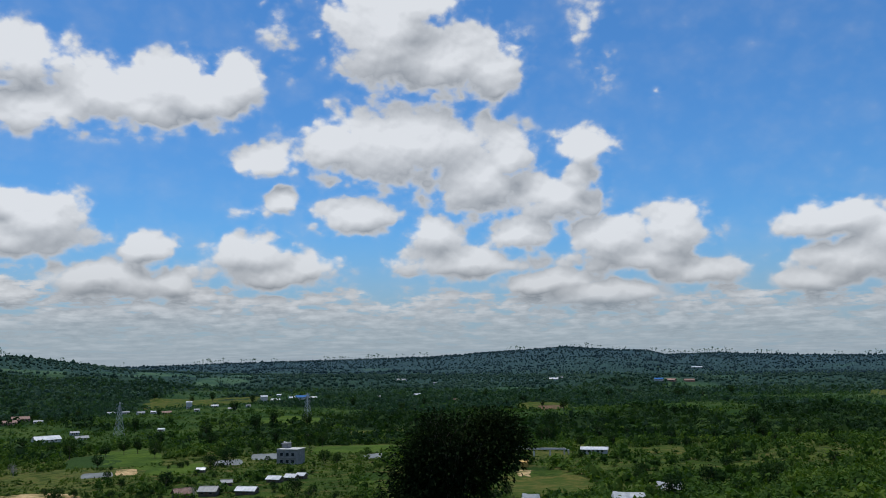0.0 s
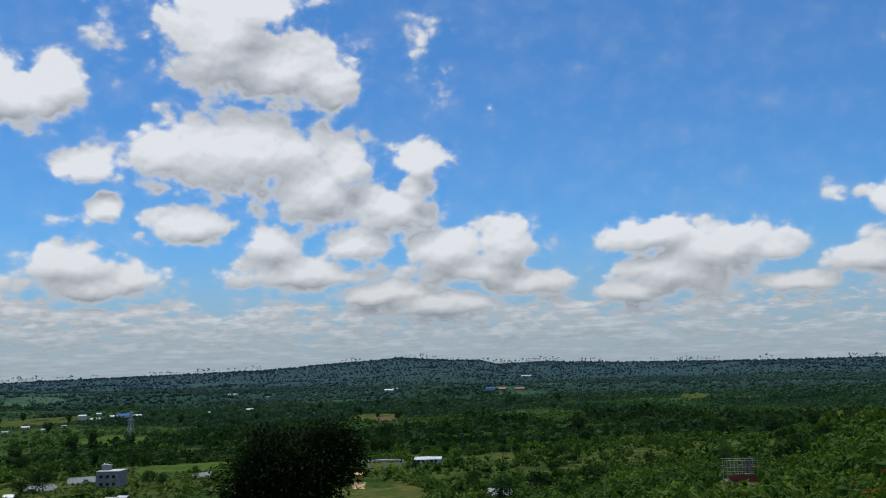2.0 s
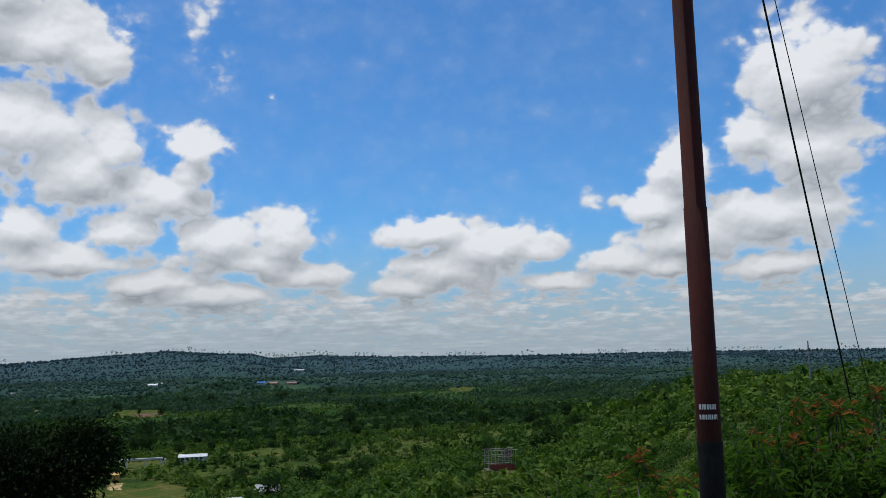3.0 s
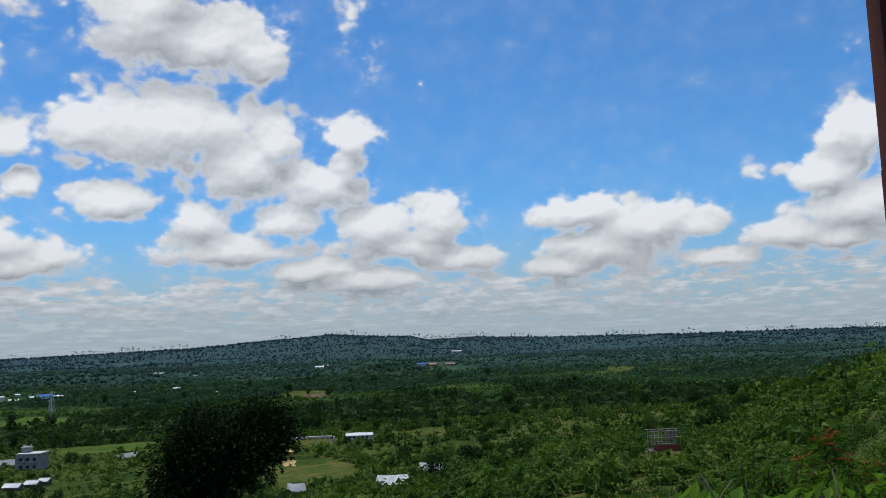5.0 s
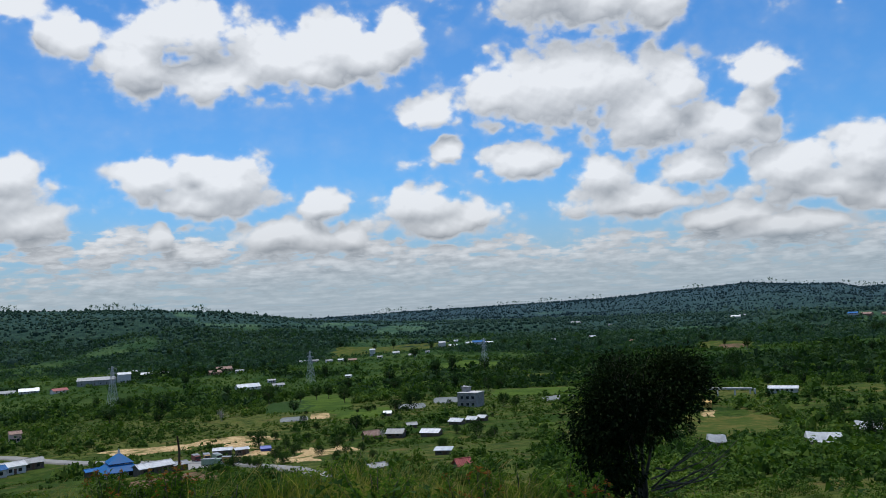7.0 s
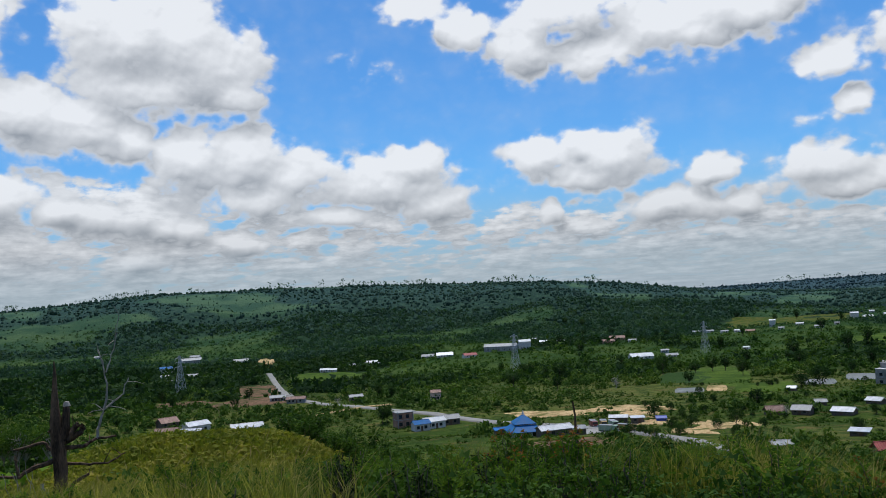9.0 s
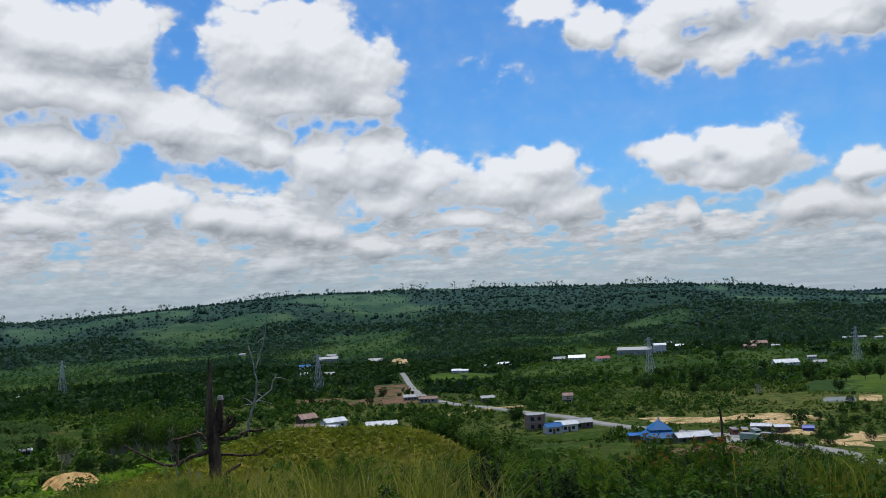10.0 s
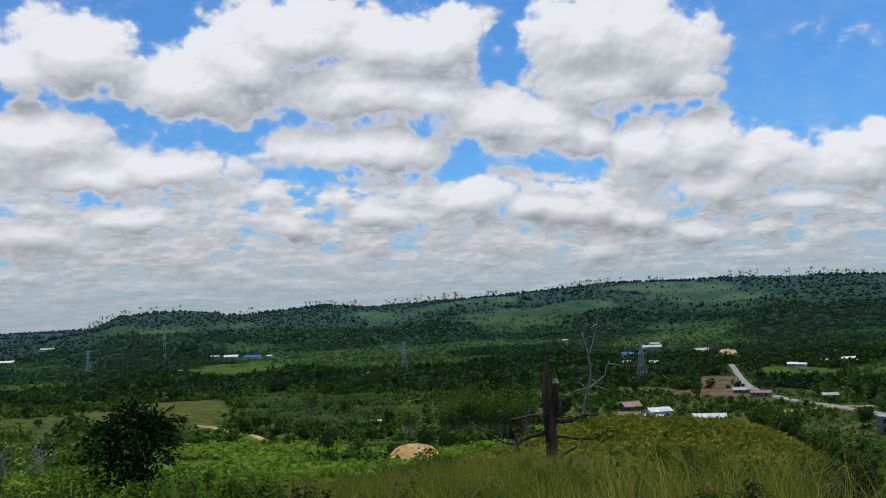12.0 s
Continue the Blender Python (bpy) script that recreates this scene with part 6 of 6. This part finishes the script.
# ---- shrubs, built once by kind and then copied ----
def shrub_proto(name, label, category, stems, tall, wide, leaf, per, mat, seed, shape=0.42, tips=None, droop=-0.3):
    e = new(name)
    tagged(e, label, category, "shrubs on the hilltop")
    r, q = np.random.RandomState(seed), random.Random(seed)
    wood, at, way, size, t_at, t_way = [], [], [], [], [], []
    for k in range(stems):
        a = 6.283 * k / stems + q.uniform(-0.4, 0.4)
        reach_out = wide / 2 * q.uniform(0.3, 1.0)
        top = np.array([math.cos(a) * reach_out, math.sin(a) * reach_out, tall * q.uniform(0.6, 1.0)])
        p = bend((math.cos(a) * 0.06, math.sin(a) * 0.06, -0.25), top, tall * 0.12, 9, 0.03, q)
        wood.append(tube(p, np.linspace(0.016, 0.005, 9), 4))
        for _ in range(per):
            f = q.uniform(0.25, 1.0) ** 0.7
            c = p[min(int(f * 8), 7)] + (p[min(int(f * 8) + 1, 8)] - p[min(int(f * 8), 7)]) * q.random()
            d = r.normal(size=3) * (1, 1, 0.5) + (0, 0, droop + 0.3)
            at.append(c + unit(d) * q.uniform(0.0, leaf * 0.9))
            way.append(unit(d) + (0, 0, droop))
            size.append(leaf * q.uniform(0.6, 1.3))
        if tips is not None:
            for _ in range(7):
                d = r.normal(size=3) * (1, 1, 0.4) + (0, 0, 0.4)
                t_at.append(p[-1] + (0, 0, q.uniform(-0.1, 0.05)))
                t_way.append(d)
    finely(part_mesh("stem", *gather(wood), BARK, e))
    finely(part_mesh("foliage", *leaf_blades(at, way, np.array(size), shape, seed), mat, e))
    if tips is not None:
        part_mesh("young_foliage", *leaf_blades(t_at, t_way, r.uniform(0.7, 1.2, len(t_at)) * leaf * 1.1, 0.25, seed + 1), tips, e, "orange-red young leaves")
    return e


def place_copies(proto, spots, r):
    """The first spot takes the built shrub itself, the others copies."""
    for k, (az, dist, s) in enumerate(spots):
        x, y = polar(az, dist)
        z = float(ground(x, y))
        m = pose(float(x), float(y), z - 0.05, 0, 0, r.uniform(0, 360))
        ob = proto if k == 0 else copy_thing(proto, m)
        ob.matrix_basis = m @ Matrix.Diagonal((s, s, s * r.uniform(0.85, 1.1), 1))


r7 = random.Random(7)
SHRUB_A = shrub_proto("shrub", "leafy dark green shrub on the hilltop", "shrub", 18, 1.5, 1.7, 0.088, 105, LEAF_SHRUB, 1)
SHRUB_B = shrub_proto("shrub", "bushy green shrub with narrow leaves", "shrub", 20, 1.8, 1.6, 0.125, 80, LEAF_SHRUB, 2, 0.26)
SHRUB_C = shrub_proto("shrub", "narrow-leaved shrub with orange-red young tips", "shrub", 16, 1.8, 1.5, 0.12, 80, LEAF_SHRUB, 3, 0.24, LEAF_RED)
SHRUB_D = shrub_proto("broadleaf_plant", "pale green plant with large drooping leaves", "plant", 11, 1.1, 1.4, 0.18, 22, LEAF_PALE, 4, 0.55, droop=-0.9)
SHRUB_E = shrub_proto("weed", "low weedy plant with small pale flowers", "weed", 16, 0.8, 1.0, 0.07, 60, LEAF_BUSH, 5, 0.4)
SHRUB_F = shrub_proto("dry_weed", "dark seed-headed weed among the grass", "weed", 9, 1.3, 0.8, 0.09, 26, LEAF_TREE, 6, 0.5)


def strew(count, az0, az1, r0, r1, s0, s1, r, gap=True):
    out = []
    for _ in range(count):
        az, d = r.uniform(az0, az1), math.sqrt(r.uniform(r0 * r0, r1 * r1))
        if gap and abs(az + 42.65) < 3 and d < 7.5:
            continue
        out.append((az, d, r.uniform(s0, s1)))
    return out


place_copies(SHRUB_A, strew(46, -62, -22, 8.0, 20, 0.6, 1.0, r7) + strew(20, -22, 12, 12, 26, 0.7, 1.2, r7) + strew(44, 6, 66, 11, 23, 0.4, 0.78, r7)
             + strew(16, 80, 98, 8, 18, 0.6, 1.0, r7), r7)
place_copies(SHRUB_B, strew(44, -62, -26, 8.5, 22, 0.6, 0.95, r7) + [(-47.5, 8.0, 0.78), (-50.5, 8.4, 0.8), (-53.5, 8.2, 0.8), (-46.5, 9.5, 0.9), (-56, 8.5, 0.85)]
             + strew(16, 6, 46, 14, 24, 0.45, 0.75, r7), r7)
place_copies(SHRUB_C, [(-47.5, 9.2, 0.9), (-50.3, 9.2, 0.98), (-39.8, 11.5, 1.05), (-38.2, 12.5, 0.95), (-52.5, 10.5, 1.0), (-48.9, 12, 1.0), (30, 14.5, 0.7), (10.5, 13, 0.7), (3.0, 15, 0.8), (33.5, 13.5, 0.6)], r7)
place_copies(SHRUB_D, strew(20, -44, -24, 7.2, 11, 0.7, 1.1, r7) + [(-36, 7.0, 1.0), (-33.5, 7.2, 1.0), (-39, 7.2, 1.05), (-30, 7.6, 0.9), (9, 12.5, 0.8), (96, 8.5, 0.9), (92, 9.0, 0.9)]
             + strew(10, -24, 8, 12, 22, 0.7, 1.0, r7), r7)
place_copies(SHRUB_E, strew(150, -60, 98, 8, 24, 0.6, 1.2, r7), r7)
place_copies(SHRUB_F, [(79.5, 9.5, 0.95), (81.0, 10.5, 0.85), (78.3, 11.5, 0.7), (35.5, 12, 0.7), (72.5, 14, 0.75)] + strew(10, 25, 98, 9, 18, 0.5, 0.8, r7), r7)


# ---- grass on the crest and the knoll ----
def grass(name, x, y, tall, mat, label, blades=8, wide=0.014, seed=1, plume=None):
    r = np.random.RandomState(seed)
    n = len(x) * blades
    bx = np.repeat(x, blades) + r.normal(size=n) * 0.09
    by = np.repeat(y, blades) + r.normal(size=n) * 0.09
    h = np.repeat(tall, blades) * r.uniform(0.5, 1.15, n)
    bz = ground(bx, by)
    a = r.rand(n) * 6.283
    lean = r.uniform(0.08, 0.5, n) * h
    dx, dy = np.cos(a) * lean + 0.10 * h, np.sin(a) * lean
    sx, sy = -np.sin(a + 0.9) * wide, np.cos(a + 0.9) * wide
    f0 = np.stack([bx - sx, by - sy, bz - 0.05], -1)
    f1 = np.stack([bx + sx, by + sy, bz - 0.05], -1)
    m0 = np.stack([bx + dx * 0.35 - sx * 0.8, by + dy * 0.35 - sy * 0.8, bz + h * 0.62], -1)
    m1 = np.stack([bx + dx * 0.35 + sx * 0.8, by + dy * 0.35 + sy * 0.8, bz + h * 0.62], -1)
    tip = np.stack([bx + dx * 1.1, by + dy * 1.1, bz + h * 0.95], -1)
    verts = np.stack([f0, f1, m0, m1, tip], 1).reshape(-1, 3)
    k = np.arange(n)[:, None] * 5
    faces = np.concatenate([k + (0, 1, 3), k + (0, 3, 2), k + (2, 3, 4)], 1).reshape(-1, 3)
    tagged(new(name, mesh_from(name, verts, faces, mat)), label, "grass", kind="stuff")
    if plume is not None:
        pick = r.rand(n) < 0.07
        p = tip[pick]
        d = np.stack([dx, dy, h * 0.5], -1)[pick]
        v, f = leaf_blades(p - unit(d) * 0.12, d + (0, 0, -0.25), r.uniform(0.10, 0.22, len(p)), 0.05, seed, 0.06)
        tagged(new(name + "_plumes", mesh_from(name + "_plumes", v, f, plume)), "feathery brown seed plumes of tall grass", "grass", kind="stuff")


az, r, x, y = sow(13000, 8.5, 26, 6, 98)
keep = waves(x, y, 5.0, 2, 3) > -0.05
grass("tall_grass", x[keep], y[keep], rng.uniform(0.55, 1.3, keep.sum()), LEAF_GRASS, "tall green and straw-coloured grass on the crest", 10, 0.005, 2, PLUME)
az, r, x, y = sow(2600, 8, 24, -62, 8)
grass("short_grass", x, y, rng.uniform(0.3, 0.7, len(x)), LEAF_GRASS, "short green grass between the shrubs", 8, 0.013, 3)
az, r, x, y = sow(7000, 24, 66, 42, 68)
grass("knoll_grass", x, y, rng.uniform(0.25, 0.6, len(x)), LEAF_KNOLL, "yellow-green grass covering the rounded knoll", 7, 0.045, 4)
# creeping ferny cover on the knoll
TUFTS = [spray_proto(60 + k, 22, 0.42, 0.7, False) for k in range(5)]
az, r, x, y = sow(6000, 24, 70, 42, 68)
s = rng.uniform(0.25, 0.6, len(x))
scatter("knoll_ferns", TUFTS, x, y, s, s * 0.7, LEAF_KNOLL, 0.1, "low ferny yellow-green cover on the knoll", category="ferns")
place_copies(shrub_proto("bush", "dense green bush beside the knoll", "bush", 24, 2.4, 3.2, 0.24, 60, LEAF_BUSH, 21), [(47.2, 52, 1.3), (46.0, 54, 1.2), (45.2, 50, 1.0),
             (43.5, 46, 1.0), (48.4, 56, 0.9), (41.5, 42, 0.9)], r7)

# weeds and scrub down the near hillside
WEEDS = [spray_proto(30 + k, 200, 0.095, 0.9, False) for k in range(6)]
az, r, x, y = sow(3000, 7, 44)
keep = ~((az > 44) & (az < 68) & (r > 26)) & ~((np.abs(az + 42.65) < 5) & (r < 7.6))
x, y, r = x[keep], y[keep], r[keep]
s = rng.uniform(0.3, 0.75, len(x)) * np.where(r > 20, 1.3, 1.0)
scatter("weeds", WEEDS, x, y, s, s * rng.uniform(0.7, 1.2, len(x)), LEAF_BUSH, 0.1, "thick green weeds covering the hillside", category="weeds")
HILL_NEAR = [spray_proto(40 + k, 210, 0.115, 1.0, False) for k in range(6)]
HILL = [spray_proto(46 + k, 60, 0.28, 1.0) for k in range(6)]
az, r, x, y = sow(7600, 42, 240)
dense = (az < 6) | (az > 96)
keep = free(x, y) & (waves(x, y, 45, 3, 4) > np.where(dense, -0.9, np.where(az > 62, 0.35, 0.0))) & ~((az > 43) & (az < 66) & (r < 80))
keep &= ~((np.abs(az + 0.6) < 7) & (r < 60))
x, y, r = x[keep], y[keep], r[keep]
s = rng.uniform(0.6, 1.6, len(x)) * np.where(rng.rand(len(x)) < 0.15, 1.5, 1.0) * np.clip(r / 90, 0.6, 1.35)
near = r < 95
for here_, protos in ((near, HILL_NEAR), (~near, HILL)):
    scatter("hill_scrub", protos, x[here_], y[here_], s[here_], s[here_] * rng.uniform(0.8, 1.25, here_.sum()), LEAF_BUSH, 0.1,
            "dense mixed green scrub on the hillside", category="scrub")
# bright low cover on the open western slope
az, r, x, y = sow(5200, 36, 240, 62, 98)
keep = off_roads(x, y) & (waves(x, y, 30, 2, 3) > -0.5)
x, y, r = x[keep], y[keep], r[keep]
s = rng.uniform(0.45, 1.15, len(x)) * np.clip(r / 80, 0.8, 1.5)
scatter("slope_cover", MID_SPRAYS, x, y, s, s * 0.75, LEAF_BRIGHT, 0.15, "bright green low scrub on the open slope", category="scrub")


# ---- single trees in the valley ----
def crown_tree(name, label, tall, wide, clusters, leaves, leaf, mat, seed, trunk_part=0.3, bark=BARK, flat=1.0, stem=0.024):
    e = new(name)
    tagged(e, label, "tree", "trees of the valley")
    r, q = np.random.RandomState(seed), random.Random(seed)
    pts = bend((0, 0, -0.6), (q.uniform(-0.3, 0.3), q.uniform(-0.3, 0.3), tall * 0.75), 0, 8, 0.07, q)
    wood, at, way = [tube(pts, np.linspace(tall * stem, tall * stem * 0.25, 8), 6)], [], []
    for _ in range(clusters):
        d = unit(r.normal(size=3)) * r.uniform(0.35, 1.0) ** 0.5
        c = d * (wide / 2, wide / 2, tall * (1 - trunk_part) / 2 * flat) + (0, 0, tall * (1 + trunk_part) / 2)
        wood.append(tube(bend(pts[q.randrange(3, 8)], c, -0.1, 4, 0.05, q), np.linspace(tall * 0.007, tall * 0.002, 4), 3))
        off = r.normal(size=(leaves, 3)) * wide * 0.085
        at.append(c + off)
        way.append(off + r.normal(size=(leaves, 3)) * 0.3)
    part_mesh("trunk", *gather(wood), bark, e)
    at = np.concatenate(at)
    finely(part_mesh("crown", *leaf_blades(at, np.concatenate(way), r.uniform(0.7, 1.4, len(at)) * leaf, 0.7, seed), mat, e))
    return e


def palm_tree(tall, fronds, seed):
    e = new("oil_palm")
    tagged(e, "oil palm with a dark arching crown of fronds", "palm", "oil palm plantation")
    r = random.Random(seed)
    part_mesh("trunk", *tube(bend((0, 0, -0.6), (0, 0, tall), 0, 5, 0.03, r), np.linspace(0.32, 0.26, 5), 7), BARK, e)
    pieces = []
    for k in range(fronds):
        a, up = 6.283 * k / fronds * 2.4, r.uniform(0.1, 1.0)
        out = np.array([math.cos(a), math.sin(a), 0])
        spine = bend((0, 0, tall), out * 3.6 + (0, 0, tall + 2.4 * up - 1.4), 0.9 + 0.4 * up, 7)
        side = np.cross(out, (0, 0, 1.0))
        for s in range(1, 7):
            wdt = 0.85 * math.sin(s / 7 * 3.0) + 0.1
            for sgn in (-1, 1):
                p = spine[s]
                b = p - (spine[s] - spine[s - 1]) * 0.75
                t = p + side * sgn * wdt + out * 0.45 - np.array([0, 0, 0.4])
                pieces.append((np.stack([b, p, t]), np.array([[0, 1, 2]])))
    finely(part_mesh("frond", *gather(pieces), LEAF_PALM, e))
    return e


def plant_out(proto, spots, r, clear=False):
    for k, (az, d, s) in enumerate(spots):
        p = spot_at(az, d)
        m = pose(p.x, p.y, p.z - 0.1, 0, 0, r.uniform(0, 360))
        ob = proto if k == 0 else copy_thing(proto, m)
        ob.matrix_basis = m @ Matrix.Diagonal((s, s, s * r.uniform(0.85, 1.15), 1))


r9 = random.Random(9)
TREE_A = crown_tree("tree", "round-crowned green tree in open ground", 6.5, 6.0, 34, 20, 0.62, LEAF_WOOD, 31, 0.2)
TREE_B = crown_tree("tree", "tall dark green tree with a broken crown", 9.0, 5.5, 32, 20, 0.66, LEAF_WOOD, 32, 0.35)
TREE_C = crown_tree("tree", "slender pale-trunked tree with a flat crown", 13.0, 7.5, 34, 20, 0.62, LEAF_BUSH, 33, 0.5, PALE_WOOD, 0.9, 0.010)
TREE_D = crown_tree("bare_tree", "leafless grey thicket tree", 6.0, 5.0, 60, 2, 0.3, PALE_WOOD, 34, 0.15, PALE_WOOD)
plant_out(TREE_A, [(19.2, 320, 0.8), (21.9, 300, 0.62), (14.1, 455, 1.3), (15.2, 440, 1.2), (8.0, 440, 0.9), (7.2, 430, 0.8), (17.9, 372, 0.9), (9.9, 330, 0.9), (24.2, 340, 0.9)]
          + [(r9.uniform(7, 27), r9.uniform(250, 480), r9.uniform(0.25, 0.55)) for _ in range(60)]
          + [(r9.uniform(66, 97), r9.uniform(160, 420), r9.uniform(0.35, 0.75)) for _ in range(36)]
          + [(r9.uniform(-40, 0), r9.uniform(180, 520), r9.uniform(0.5, 0.9)) for _ in range(50)], r9)
plant_out(TREE_B, [(42.1, 372, 0.9), (41.8, 376, 0.8), (79.0, 500, 1.6), (20.4, 600, 1.2), (19.6, 610, 1.3), (18.6, 612, 1.2)]
          + [(r9.uniform(-45, 60), r9.uniform(480, 760), r9.uniform(0.8, 1.4)) for _ in range(70)]
          + [(r9.uniform(-20, 30), r9.uniform(760, 1500), r9.uniform(1.1, 1.8)) for _ in range(40)], r9)
plant_out(TREE_C, [(r9.uniform(62.5, 68.5), r9.uniform(235, 290), r9.uniform(0.75, 1.05)) for _ in range(34)]
          + [(77.0, 350, 1.0), (74.6, 345, 0.9), (70.8, 255, 0.8)], r9)
plant_out(TREE_D, [(16.2, 342, 0.9), (26.5, 470, 1.1), (45.0, 470, 1.0), (93.5, 120, 0.9), (95.5, 110, 0.9), (70.5, 262, 1.2)], r9)
plant_out(palm_tree(4.2, 26, 3), [(r9.uniform(71.5, 80.5), r9.uniform(300, 470), r9.uniform(0.8, 1.15)) for _ in range(130)]
          + [(r9.uniform(-32, -12), r9.uniform(700, 900), r9.uniform(1.1, 1.4)) for _ in range(30)], r9)

# tall slim trees that stand out along the skyline, in the haze-tinted leaves


def skyline_proto(seed):
    v, f = spray_proto(seed, 16, 0.5, 0.7, False)
    v = v * (0.5, 0.5, 0.32) + (0, 0, 0.80)
    t, g = tube([(0, 0, -0.45), (0, 0, 0.2), (0.02, 0, 0.85)], (0.035, 0.03, 0.02), 3)
    return gather([(v, f), (t, g)])


az = np.concatenate([rng.uniform(20, 91, 1000), rng.uniform(-52, 24, 900)])
dist = np.where(az > 24, NEAR_R, FAR_R) - rng.uniform(-40, 160, len(az))
keep = waves(az * 30, az * 0, 40, 2, 3) > -0.15 + 0.5 * rng.rand(len(az))
az, dist = az[keep], dist[keep]
x, y = polar(az, dist)
h = rng.uniform(4, 12, len(az)) * np.where(rng.rand(len(az)) < 0.2, 1.35, 1.0) * np.where(az > 24, 1.0, 1.2)
scatter("skyline_trees", [skyline_proto(90 + k) for k in range(5)], x, y, h * 0.7, h, LEAF_FAR_HAZE, 0.0, "thin tall trees standing along the ridge line", category="trees")
